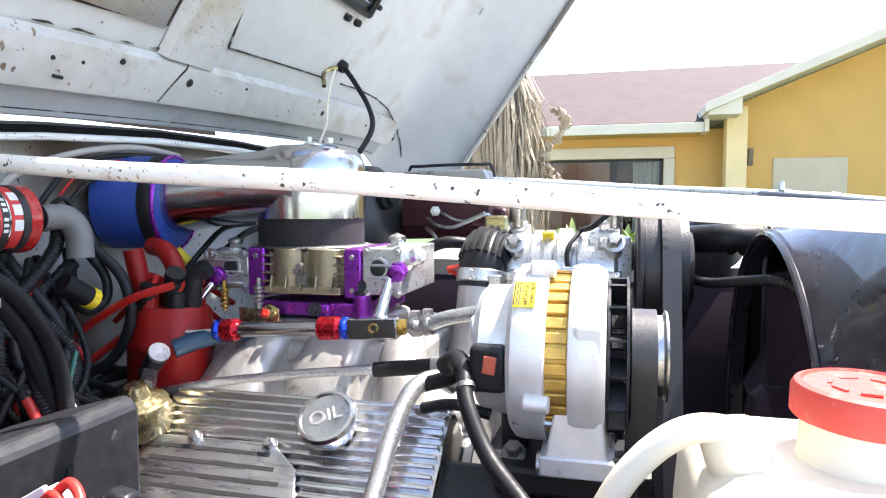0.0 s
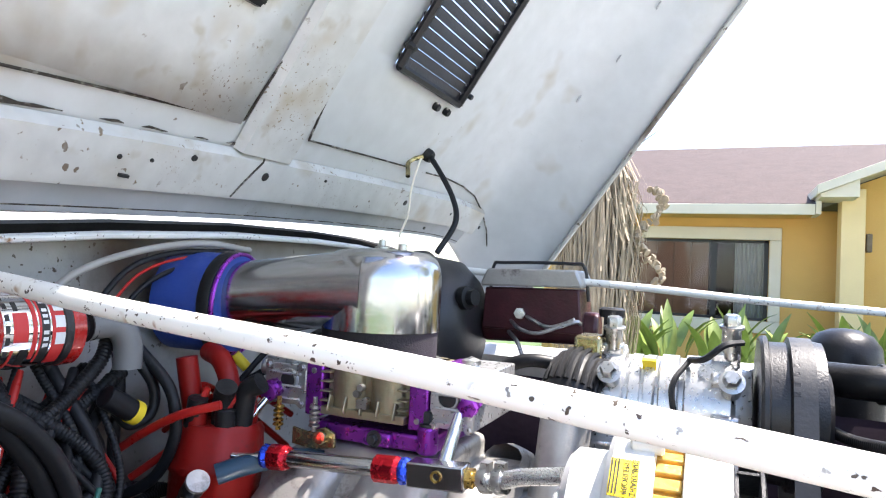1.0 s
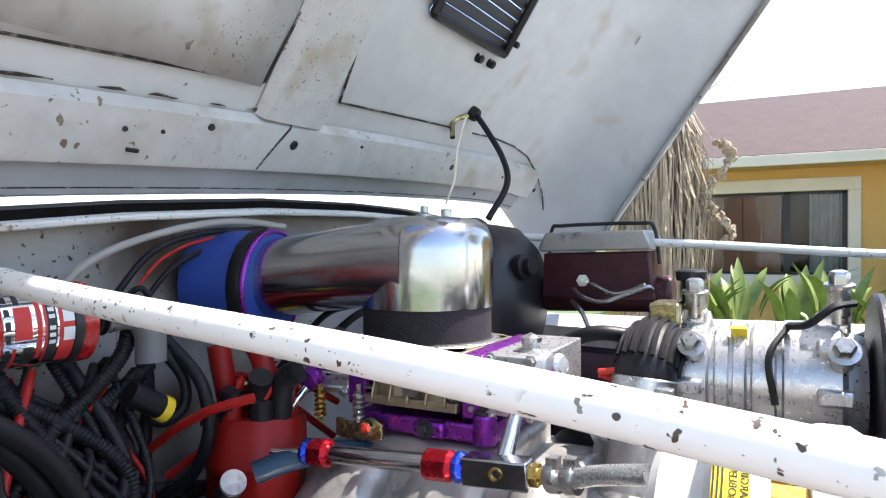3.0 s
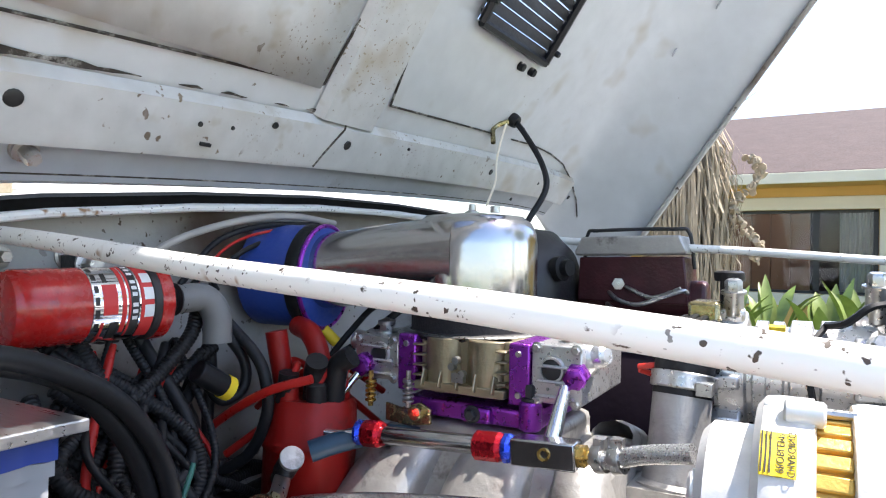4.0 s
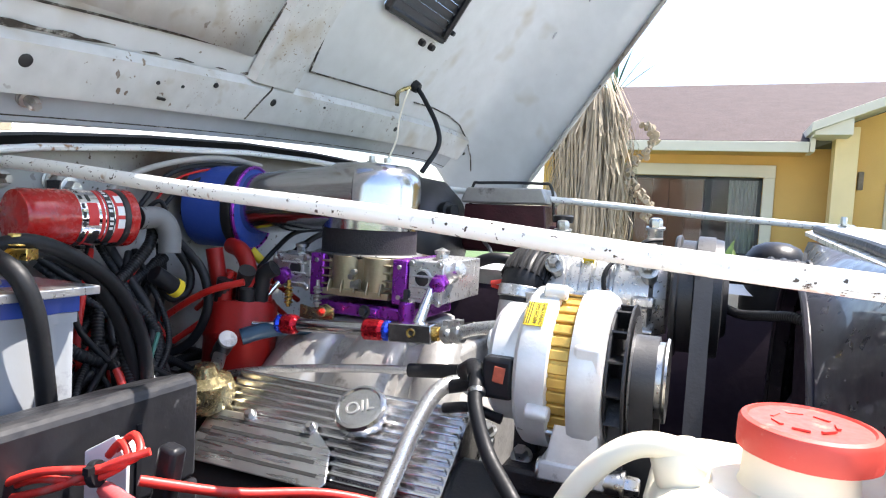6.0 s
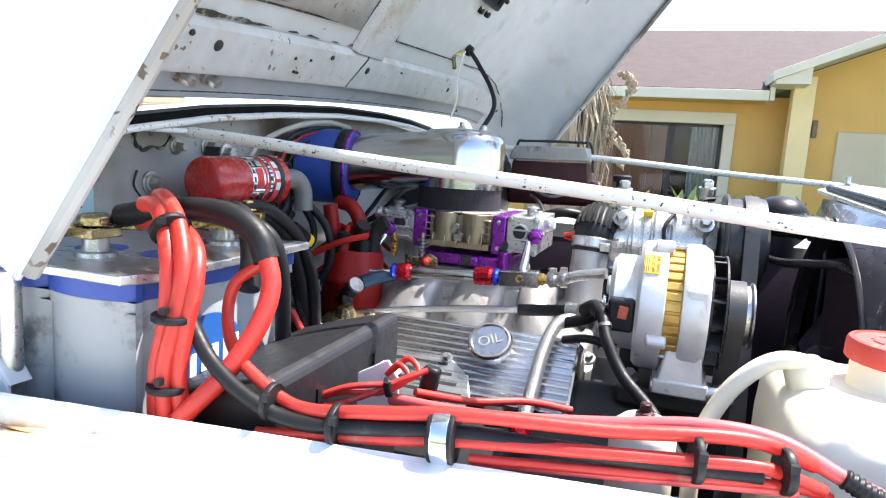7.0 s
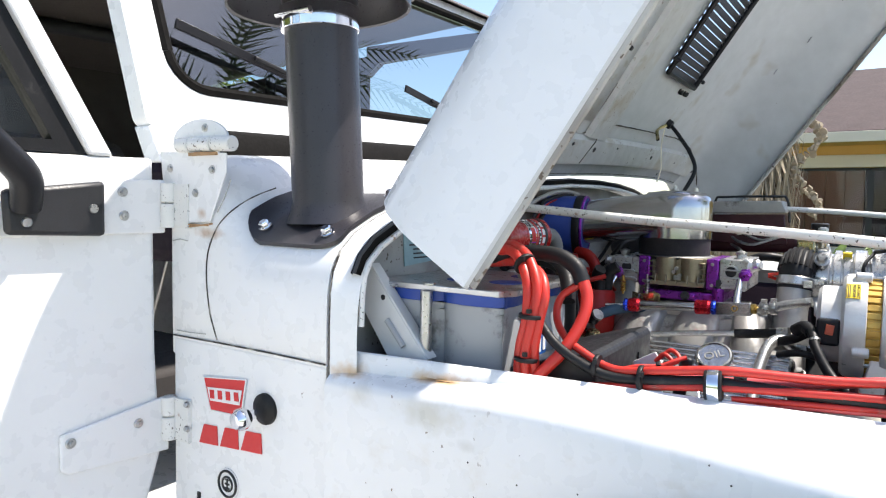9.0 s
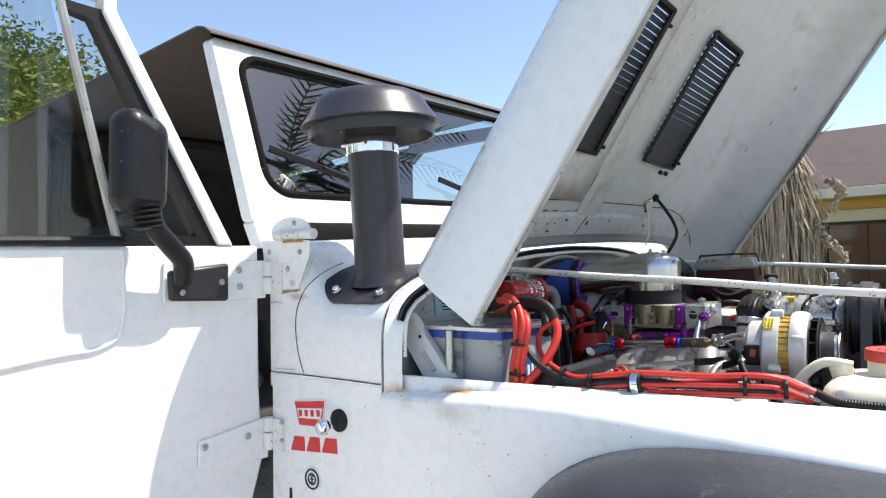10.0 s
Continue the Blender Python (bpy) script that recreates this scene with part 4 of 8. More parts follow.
bm = bmesh.new()
box(bm, (-1.75, C, 0.74), (1.75, 1.36, 0.05))
box(bm, (-2.60, C, 1.10), (0.05, 1.36, 0.75))
box(bm, (-1.95, 2 * C - 0.075, 1.10), (1.35, 0.04, 0.75))
box(bm, (-2.25, 0.075, 1.10), (0.75, 0.04, 0.75))
part("tub", bm, WHITE, jeep, "white body tub", bevel=0.006)
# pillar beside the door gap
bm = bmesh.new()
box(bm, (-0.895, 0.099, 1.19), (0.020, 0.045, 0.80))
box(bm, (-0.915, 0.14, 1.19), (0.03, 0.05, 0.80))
part("door_pillar", bm, GRIMYSHADE, jeep, bevel=0.003)
bm = bmesh.new()
box(bm, (-0.935, 0.10, 1.30), (0.012, 0.03, 0.03))
part("door_switch", bm, ORANGE, jeep, "small orange marker in the door gap", bevel=0.004)

# windshield frame, leaning back
WS_B, WS_T = -0.945, -1.106


def wp(k, y, d=0.0):
    """A point of the windshield: k from its foot to its top."""
    return Vector((WS_B + (WS_T - WS_B) * k + d, y, 1.630 + 0.458 * k + lean(y)))


def ring_frame(bm, y0, y1, k0, k1, c, n=6):
    pts = []
    for cy, ck, a0 in ((y0 + c, k0 + c * 2, 180), (y1 - c, k0 + c * 2, 270), (y1 - c, k1 - c * 2, 0), (y0 + c, k1 - c * 2, 90)):
        for i in range(n + 1):
            a = radians(a0 + 90 * i / n)
            pts.append((cy + c * math.cos(a), ck + c * 2 * math.sin(a)))
    return pts


bm = bmesh.new()
inner = ring_frame(bm, 0.118, 1.352, 0.20, 0.925, 0.06)
outer_r = ring_frame(bm, 0.055, 1.415, 0.05, 1.0, 0.02)
layers = []
for d, pts in ((0.0, outer_r), (0.0, inner), (-0.035, inner), (-0.035, outer_r)):
    layers.append([bm.verts.new(wp(k, y, d)) for y, k in pts])
for a, b in zip(layers, layers[1:] + layers[:1]):
    for i in range(len(a)):
        j = (i + 1) % len(a)
        bm.faces.new((a[i], a[j], b[j], b[i]))
ws = part("windshield_frame", bm, WHITE, jeep, "white windshield frame leaning back", smooth=40)
bm = bmesh.new()
sweep(bm, [wp(k, y, -0.004) for y, k in inner + inner[:1]], 0.0105, 8, caps=False)
part("glass_seal", bm, SEAL, ws, "black rubber glass seal")
pane("windshield_glass", [wp(k, y, -0.012) for y, k in inner], WINDSHIELD, ws, (1, 0, 0.3), "reflecting windshield glass")
bm = bmesh.new()
gy = (0.165, 0.25, 0.4, 0.7, 1.0, 1.2, 1.37)
sheet(bm, [[wp(k, y, d) for y in gy] for k, d in ((-0.03, 0.028), (0.01, 0.030), (0.045, 0.022), (0.062, 0.004), (0.062, -0.03))], (-0.003, 0, -0.001))
part("frame_gasket", bm, SEAL, ws, "black gasket between frame and cowl", smooth=50)
bm = bmesh.new()
prism(bm, [wp(-0.06, 0.056, 0.012), wp(-0.06, 0.165, 0.018), wp(0.06, 0.165, 0.004), wp(0.06, 0.056, 0.002)], (-0.04, 0, 0))
part("frame_foot", bm, WHITE, ws, smooth=0, bevel=0.003)
for k0, y0, k1, y1 in ((0.43, 0.135, 0.26, 0.45), (0.36, 0.74, 0.26, 0.93)):
    bm = bmesh.new()
    a, b = wp(k0, y0, 0.012), wp(k1, y1, 0.012)
    box(bm, (a + b) / 2, ((b - a).length, 0.006, 0.016), (b - a).to_track_quat("X", "Z").to_matrix())
    tube(bm, [a * 0.55 + b * 0.45 + Vector((0.01, 0, 0)), a * 0.2 + b * 0.8 + Vector((0.016, 0, -0.005)), b + Vector((0.02, 0.04, -0.03))], 0.005, 8)
    part("wiper", bm, BLACKP, jeep, "black wiper resting on the glass", bevel=0.001)
bm = bmesh.new()
lathe(bm, wp(0.12, 0.42, 0.004), (1, -0.2, 0.2), [(0.012, 0), (0.012, 0.02), (0.007, 0.022), (0.007, 0.045), (0.011, 0.047), (0.010, 0.058), (0, 0.06)], 16)
part("frame_knob", bm, BLACKP, jeep, "small black knob on the frame")
# windshield hinge on the cowl
bm = bmesh.new()
prism(bm, [(-0.914, 0.0580, 1.482), (-0.930, 0.0580, 1.588), (-0.784, 0.0580, 1.582), (-0.784, 0.0580, 1.556), (-0.818, 0.0580, 1.488)], (0, 0.003, 0))
hinge = part("windshield_hinge", bm, WHITE, jeep, "white bolted windshield hinge", bevel=0.002)
for x0, x1 in ((-0.888, -0.860), (-0.858, -0.812), (-0.810, -0.772)):
    bm = bmesh.new()
    cyl(bm, (x0, 0.060, 1.5955), (x1, 0.060, 1.594), 0.0105, seg=16, edge=0.0015)
    part("hinge_barrel", bm, CHIPPED, hinge)
bm = bmesh.new()
leaf = [(-0.848 + 0.060 * math.cos(math.pi * k / 12), 0.064, 1.602 + 0.029 * math.sin(math.pi * k / 12)) for k in range(13)]
prism(bm, leaf, (0, 0.004, 0))
part("hinge_leaf", bm, WHITE, hinge, smooth=0, bevel=0.001)
bm = bmesh.new()
box(bm, (-0.829, 0.0555, 1.5815), (0.058, 0.004, 0.0045))
part("hinge_slot", bm, RUST, hinge)
bm = bmesh.new()
box(bm, (-0.866, 0.0575, 1.4835), (0.09, 0.003, 0.0022))
part("rust_line", bm, RUST, hinge)
for x, z in ((-0.905, 1.563), (-0.812, 1.560), (-0.848, 1.528), (-0.893, 1.503), (-0.835, 1.618)):
    bm = bmesh.new()
    hexbolt(bm, (x, 0.0580 if z < 1.6 else 0.064, z), (0, -1, 0), 0.0042, 0.003)
    part("hinge_screw", bm, STEEL, hinge)
# top
bm = bmesh.new()
sheet(bm, [[wp(1.0, y, 0.016) + Vector((0, 0, -0.004)) for y in (0.045, 0.2, 0.5, C, 1.0, 1.3, 1.425)], [wp(1.0, y, 0.016) + Vector((0, 0, 0.004)) for y in (0.045, 0.2, 0.5, C, 1.0, 1.3, 1.425)], [wp(1.0, y, -0.012) + Vector((0, 0, 0.022)) for y in (0.045, 0.2, 0.5, C, 1.0, 1.3, 1.425)], [wp(1.0, y, -0.04) + Vector((0, 0, 0.03)) for y in (0.045, 0.2, 0.5, C, 1.0, 1.3, 1.425)], [Vector((-1.9, y, 2.08 + lean(y))) for y in (0.045, 0.2, 0.5, C, 1.0, 1.3, 1.425)], [Vector((-2.62, y, 2.02 + lean(y))) for y in (0.045, 0.2, 0.5, C, 1.0, 1.3, 1.425)], [Vector((-2.70, y, 1.46)) for y in (0.045, 0.2, 0.5, C, 1.0, 1.3, 1.425)]], (0, 0, -0.004))
part("soft_top", bm, TOPVINYL, jeep, "brown-black fabric top", smooth=50)
for y, zz in ((1.42, 0.03), (0.05, 0.0)):
    bm = bmesh.new()
    x0 = -1.66 if y > 1 else -1.95
    prism(bm, [(x0, y, 1.46), (-2.68, y, 1.46), (-2.6, y, 2.0 + zz), (x0, y, 2.05 + zz)], (0, 0.004, 0))
    part("top_side", bm, TOPVINYL, jeep, smooth=0)
bm = bmesh.new()
prism(bm, [(-1.66, 1.40, 2.0), (-1.60, 1.40, 2.045), (-1.08, 1.40, 2.062), (-1.08, 1.40, 2.10), (-1.66, 1.40, 2.11)], (0, 0.03, 0))
part("far_door_header", bm, TOPVINYL, jeep, smooth=0)
bm = bmesh.new()
box(bm, (-1.30, 1.41, 1.16), (0.72, 0.04, 0.80))
part("far_door", bm, WHITE, jeep, bevel=0.006)
# dash, wheel and seats inside
bm = bmesh.new()
box(bm, (-1.0, C, 1.50), (0.16, 1.28, 0.16))
part("dashboard", bm, DARKSHADE, jeep, "dark dashboard", bevel=0.02)
for y in (0.42, 1.06):
    bm = bmesh.new()
    box(bm, (-1.72, y, 1.06), (0.50, 0.48, 0.16))
    box(bm, (-1.98, y, 1.40), (0.14, 0.46, 0.60), eu(0, -12, 0))
    seat = part("bucket_seat", bm, SEATM, jeep, "dark vinyl bucket seat", bevel=0.05)
    bm = bmesh.new()
    box(bm, (-2.06, y, 1.76), (0.09, 0.26, 0.17), eu(0, -12, 0))
    part("headrest", bm, SEATM, seat, bevel=0.035)
bm = bmesh.new()
m = axis_matrix((-1.25, 1.06, 1.56), (0.8, 0, 0.45))
sweep(bm, [m @ Vector((0.19 * math.cos(a * math.pi / 16), 0.19 * math.sin(a * math.pi / 16), 0)) for a in range(33)], 0.014, 8, caps=False)
box(bm, m @ Vector((0, 0, -0.01)), (0.03, 0.36, 0.04))
part("steering_wheel", bm, BLACKP, jeep)
bm = bmesh.new()
tube(bm, [(-2.1, 0.14, 0.8), (-2.1, 0.14, 1.85), (-2.1, 0.24, 2.0), (-2.1, 1.23, 2.04), (-2.1, 1.33, 1.9), (-2.1, 1.33, 0.8)], 0.022, 10)
part("roll_bar", bm, BLACKM, jeep, "black roll bar")

# door, swung open square to the body
DX = -0.915


def door_pt(y, z, d=0.0):
    return Vector((DX + d - 0.02 * (0.03 - y), y, z))


bm = bmesh.new()
outline = [(0.038, 1.576), (0.040, 1.30), (0.048, 1.15), (0.020, 1.06), (0.0, 0.80), (-0.90, 0.80), (-0.93, 1.2), (-0.93, 1.548)]
prism(bm, [door_pt(y, z) for y, z in outline], (-0.045, 0, 0))
door = part("door", bm, WHITE, jeep, "open white door with a tall window frame", smooth=0, bevel=0.006)
bm = bmesh.new()
sweep(bm, spline([door_pt(-0.95, 1.30, 0.001), door_pt(-0.40, 1.385, 0.001), door_pt(-0.27, 1.40, 0.001), door_pt(-0.235, 1.44, 0.001), door_pt(-0.235, 1.56, 0.001)]), 0.004, 8)
part("door_crease", bm, WHITE, door)
# window frame, seal, divider and panes
bm = bmesh.new()
prism(bm, [door_pt(-0.020, 1.574, 0.002), door_pt(-0.245, 1.968, 0.002), door_pt(-0.245, 2.01, 0.002), door_pt(-0.268, 2.01, 0.002), door_pt(-0.268, 1.962, 0.002), door_pt(-0.052, 1.574, 0.002)], (-0.035, 0, 0))
prism(bm, [door_pt(-0.26, 2.01, 0.002), door_pt(-0.26, 1.985, 0.002), door_pt(-0.93, 1.975, 0.002), door_pt(-0.93, 2.0, 0.002)], (-0.035, 0, 0))
prism(bm, [door_pt(-0.93, 1.56, 0.002), door_pt(-0.90, 1.56, 0.002), door_pt(-0.90, 1.98, 0.002), door_pt(-0.93, 1.98, 0.002)], (-0.035, 0, 0))
part("window_frame", bm, WHITE, door, smooth=0, bevel=0.004)
bm = bmesh.new()
prism(bm, [door_pt(-0.050, 1.574, -0.006), door_pt(-0.266, 1.966, -0.006), door_pt(-0.33, 1.966, -0.006), door_pt(-0.33, 1.952, -0.006), door_pt(-0.285, 1.945, -0.006), door_pt(-0.095, 1.590, -0.006), door_pt(-0.24, 1.586, -0.006), door_pt(-0.24, 1.574, -0.006)], (-0.022, 0, 0))
part("window_seal", bm, RUBBER, door, "dark window seal", smooth=0)
bm = bmesh.new()
sweep(bm, [door_pt(-0.243, 1.574, 0.0), door_pt(-0.338, 1.97, 0.0)], 0.0075, 8)
part("vent_divider", bm, ALUD, door, "worn aluminium vent divider")
bm = bmesh.new()
sweep(bm, [door_pt(-0.235, 1.578, 0.003), door_pt(-0.93, 1.553, 0.003)], 0.008, 8)
part("belt_strip", bm, RUBBER, door)
for quad in (((-0.07, 1.58), (-0.27, 1.955), (-0.335, 1.965), (-0.245, 1.58)), ((-0.25, 1.578), (-0.345, 1.975), (-0.91, 1.975), (-0.91, 1.555))):
    pane("door_glass", [door_pt(y, z, -0.018) for y, z in quad], DOORGLASS, door, (1, 0, 0))
# hinges
for z0, pts, bolts in ((1.51, ((0.052, 1.546), (0.052, 1.470), (-0.165, 1.468), (-0.165, 1.540)), ((-0.012, 1.527), (-0.010, 1.495))), (1.20, ((0.056, 1.232), (0.056, 1.150), (-0.088, 1.158), (-0.097, 1.166), (-0.097, 1.212)), ((-0.085, 1.200), (0.008, 1.202)))):
    bm = bmesh.new()
    prism(bm, [door_pt(y, z, 0.0005) for y, z in pts], (0.006, 0, 0))
    h = part("hinge_strap", bm, WHITE, door, "white bolted strap hinge", smooth=0, bevel=0.0025)
    bm = bmesh.new()
    for a, b in ((z0 + 0.004, z0 + 0.032), (z0 - 0.032, z0 + 0.002)):
        cyl(bm, (-0.902, 0.052, a), (-0.902, 0.052, b), 0.0105, seg=16, edge=0.0015)
    box(bm, (-0.882, 0.058, z0 - 0.001), (0.04, 0.006, 0.062))
    part("hinge_knuckle", bm, CHIPPED, h)
    for y, z in bolts:
        bm = bmesh.new()
        disc(bm, door_pt(y, z, 0.006), (1, 0, 0), 0.007, 0.003, 14)
        hexbolt(bm, door_pt(y, z, 0.006), (1, 0, 0), 0.0035, 0.004)
        part("hinge_bolt", bm, STEEL, h)
for z in (1.225, 1.19):
    bm = bmesh.new()
    hexbolt(bm, (-0.865, 0.056, z), (0, -1, 0), 0.004, 0.004)
    part("knuckle_bolt", bm, STEEL, door)
# mirror on its bracket
bm = bmesh.new()
prism(bm, [door_pt(-0.043, 1.540, 0.010), door_pt(-0.043, 1.468, 0.010), door_pt(-0.161, 1.472, 0.010), door_pt(-0.164, 1.525, 0.010)], (0.012, 0, 0))
part("mirror_bracket", bm, BLACKM, door, "black bolted mirror bracket", bevel=0.006)
for y, z in ((-0.060, 1.504), (-0.139, 1.487)):
    bm = bmesh.new()
    disc(bm, door_pt(y, z, 0.022), (1, 0, 0), 0.006, 0.003, 14)
    part("bracket_bolt", bm, STEEL, door)
bm = bmesh.new()
tube(bm, [door_pt(-0.140, 1.505, 0.022), door_pt(-0.148, 1.540, 0.040), door_pt(-0.180, 1.570, 0.052), door_pt(-0.212, 1.60, 0.060), door_pt(-0.224, 1.64, 0.064)], 0.0175, 14)
arm = part("mirror_arm", bm, BLACKP, door, "black folding mirror arm")
bm = bmesh.new()
prof = [(0.018, 0)]
for k in range(5):
    prof += [(0.0235, 0.003 + 0.009 * k), (0.0235, 0.005 + 0.009 * k), (0.018, 0.008 + 0.009 * k)]
lathe(bm, door_pt(-0.222, 1.594, 0.062), (0.05, -0.15, 1), prof, 16)
part("arm_boot", bm, RUBBER, arm)
bm = bmesh.new()
rows = []
for d, g in ((0.030, 0.016), (0.033, 0.006), (0.040, 0.001), (0.060, 0.0), (0.075, 0.004), (0.085, 0.014), (0.088, 0.028)):
    row = []
    for cy, cz, a0, r in ((-0.254, 1.644, 180, 0.024), (-0.218, 1.644, 270, 0.024), (-0.226, 1.748, 0, 0.034), (-0.248, 1.762, 90, 0.030)):
        for i in range(7):
            a = radians(a0 + 15 * i)
            row.append(door_pt(cy + max(0.004, r - g) * math.cos(a), cz + max(0.004, r - g) * math.sin(a), d))
    row.append(row[0].copy())
    rows.append(row)
sheet(bm, rows)
for row in (rows[0], rows[-1]):
    bm.faces.new([bm.verts.new(p) for p in row[:-1]])
part("mirror_housing", bm, BLACKP, door, "tall dark mirror housing", smooth=60)

# near and far support rods
for a, b, r in (((-0.585, 0.392, 1.5225), (0.315, 0.285, 1.462), 0.0063), ((-0.585, 1.085, 1.548), (0.330, 1.195, 1.499), 0.0058)):
    rod = thing("support_rod", a, "chipped white steel rod from firewall to grille", "rod", "radiator support rods")
    bm = bmesh.new()
    a, b = Vector(a), Vector(b)
    n = 40
    sweep(bm, [a + (b - a) * k / n + Vector((0, 0, 0.0008 * math.sin(k * 0.4))) for k in range(n + 1)], r, 14, radius=lambda k: 0.55 if k < 0.02 else 1)
    part("bar", bm, CHIPPED, rod)
    bm = bmesh.new()
    box(bm, a + Vector((0.01, -0.02, 0.0)), (0.02, 0.07, 0.006))
    part("flattened_end", bm, CHIPPED, rod, bevel=0.002)
    bm = bmesh.new()
    k = b - (b - a).normalized() * 0.075
    lathe(bm, k, b - a, [(r * 1.0, 0), (r * 1.7, 0.002), (r * 1.7, 0.014), (r, 0.016)], 6)
    part("rod_nut", bm, STEEL, rod)
    bm = bmesh.new()
    hexbolt(bm, k + Vector((0, 0, r)), (0, 0, 1), 0.005, 0.012)
    part("rod_bolt", bm, STEEL, rod)
    bm = bmesh.new()
    lathe(bm, b, b - a, [(r * 1.3, 0), (r * 1.3, 0.012), (r * 0.6, 0.02)], 12)
    part("end_nut", bm, STEEL, rod)

# snorkel on the cowl
sn = thing("snorkel", (-0.70, 0.14, 1.49), "black cowl-mounted air snorkel with a mushroom cap", "snorkel")
bm = bmesh.new()
rows = []
for x, inset in ((-0.775, 0.036), (-0.773, 0.024), (-0.769, 0.014), (-0.762, 0.006), (-0.751, 0.001), (-0.74, 0), (-0.69, 0), (-0.64, 0), (-0.628, 0.001), (-0.617, 0.006), (-0.610, 0.014), (-0.606, 0.026)):
    y0, y1 = 0.079 + inset * 0.5, 0.245 - inset
    row = []
    for j in range(9):
        y = y0 + (y1 - y0) * j / 8
        row.append(Vector((x, y - 0.003, cowl_z(x, y) + 0.007)))
    rows.append(row)
sheet(bm, rows, (0, 0.002, -0.005))
part("base_plate", bm, SNORKEL, sn, "black textured base plate", smooth=50)
for x, y in ((-0.748, 0.098), (-0.632, 0.096), (-0.632, 0.225)):
    z = cowl_z(x, y) + 0.007
    bm = bmesh.new()
    hexbolt(bm, (x, y - 0.003, z), (0, -0.55 if y < 0.2 else -0.25, 0.83), 0.0068, 0.008)
    part("base_bolt", bm, CHROME, sn)
PA, PB = Vector((-0.682, 0.150, 1.492)), Vector((-0.688, 0.135, 1.772))
bm = bmesh.new()
lathe(bm, PA, PB - PA, [(0.058, 0.0), (0.051, 0.018), (0.0488, 0.03), (0.0485, 0.27)], 40)
part("pipe", bm, SNORKEL, sn)
bm = bmesh.new()
lathe(bm, PB - Vector((0, 0, 0.026)), PB - PA, [(0.0515, 0), (0.0525, 0.001), (0.0525, 0.029), (0.0515, 0.03)], 40)
cyl(bm, PB + Vector((0.03, -0.05, -0.012)), PB + Vector((-0.03, -0.05, -0.012)), 0.004, seg=10)
part("clamp_band", bm, CHROME, sn, "bright chrome clamp band")
bm = bmesh.new()
lathe(bm, PB, PB - PA, [(0.050, 0.0), (0.051, 0.030), (0.058, 0.052), (0.085, 0.056), (0.102, 0.048), (0.114, 0.030), (0.118, 0.006), (0.1215, 0.004), (0.1225, 0.029), (0.131, 0.027), (0.1345, 0.0265), (0.135, 0.029), (0.113, 0.062), (0.109, 0.070), (0.098, 0.083), (0.090, 0.087), (0.03, 0.091), (0, 0.091)], 56)
part("mushroom_cap", bm, SNORKEL, sn, "black mushroom-shaped rain cap", smooth=28)

# ---- engine bay ----
XA = Vector((1, 0, 0))
# alternator: its axle runs along the car
AY, AZ = 0.562, 1.361
alt = thing("alternator", (-0.05, AY, 1.28), "silver alternator with golden windings and black fan", "alternator")


def ax(x):
    return Vector((x + 0.006, AY, AZ))


bm = bmesh.new()
lathe(bm, ax(-0.119), XA, [(0.035, 0), (0.049, 0.001), (0.054, 0.006), (0.0545, 0.031)], 40)
part("rear_cover", bm, ALU, alt, "silver rear cover", smooth=35)
bm = bmesh.new()
lathe(bm, ax(-0.089), XA, [(0.050, 0.001), (0.067, 0.0), (0.0718, 0.004), (0.073, 0.010), (0.073, 0.0285), (0.069, 0.0295)], 48)
part("rear_case", bm, ALU, alt, "silver cast rear case", smooth=35)
for k in range(4):
    a = radians(20 + 90 * k)
    c = ax(-0.075) + Vector((0, 0.075 * math.cos(a), 0.075 * math.sin(a)))
    bm = bmesh.new()
    cyl(bm, c, c + XA * 0.02, 0.007, seg=12, edge=0.0015)
    part("case_boss", bm, ALU, alt)
bm = bmesh.new()
lathe(bm, ax(-0.0605), XA, [(0.062, 0), (0.064, 0.001), (0.064, 0.0170), (0.062, 0.018)], 48)
core = part("stator_core", bm, GOLD, alt, "golden varnished stator core")
for k in range(36):
    a = 2 * math.pi * k / 36
    bm = bmesh.new()
    c = ax(-0.0518) + Vector((0, 0.0655 * math.cos(a), 0.0655 * math.sin(a)))
    box(bm, c, (0.0168, 0.0085, 0.004), Matrix.Rotation(a - math.pi / 2, 3, "X"))
    part("winding_bar", bm, GOLD, core, bevel=0.001)
for k in range(3):
    a = radians(100 + 120 * k)
    c = Vector((0, 0.070 * math.cos(a), 0.070 * math.sin(a)))
    bm = bmesh.new()
    cyl(bm, ax(-0.085) + c, ax(-0.021) + c, 0.0028, seg=8)
    part("through_bolt", bm, STEEL, alt)
bm = bmesh.new()
lathe(bm, ax(-0.0435), XA, [(0.066, 0), (0.0715, 0.001), (0.073, 0.006), (0.073, 0.020), (0.068, 0.028), (0.03, 0.029)], 48)
part("front_case", bm, ALU, alt, "silver cast front case", smooth=35)
bm = bmesh.new()
box(bm, ax(-0.0275) + Vector((0, -0.058, 0.012)), (0.024, 0.022, 0.045))
part("case_pad", bm, ALU, alt, bevel=0.004)
bm = bmesh.new()
prism(bm, [Vector((-0.044, AY - 0.055, AZ - 0.020)), Vector((-0.013, AY - 0.055, AZ - 0.020)), Vector((-0.006, AY - 0.060, AZ - 0.082)), Vector((-0.056, AY - 0.060, AZ - 0.082))], (0, 0.05, 0))
box(bm, (-0.030, AY - 0.030, AZ - 0.076), (0.056, 0.064, 0.016))
part("mounting_foot", bm, ALU, alt, "silver mounting foot", smooth=35, bevel=0.002)
bm = bmesh.new()
lathe(bm, ax(-0.0145), XA, [(0.02, 0), (0.060, 0.0), (0.060, 0.002), (0.02, 0.003)], 40)
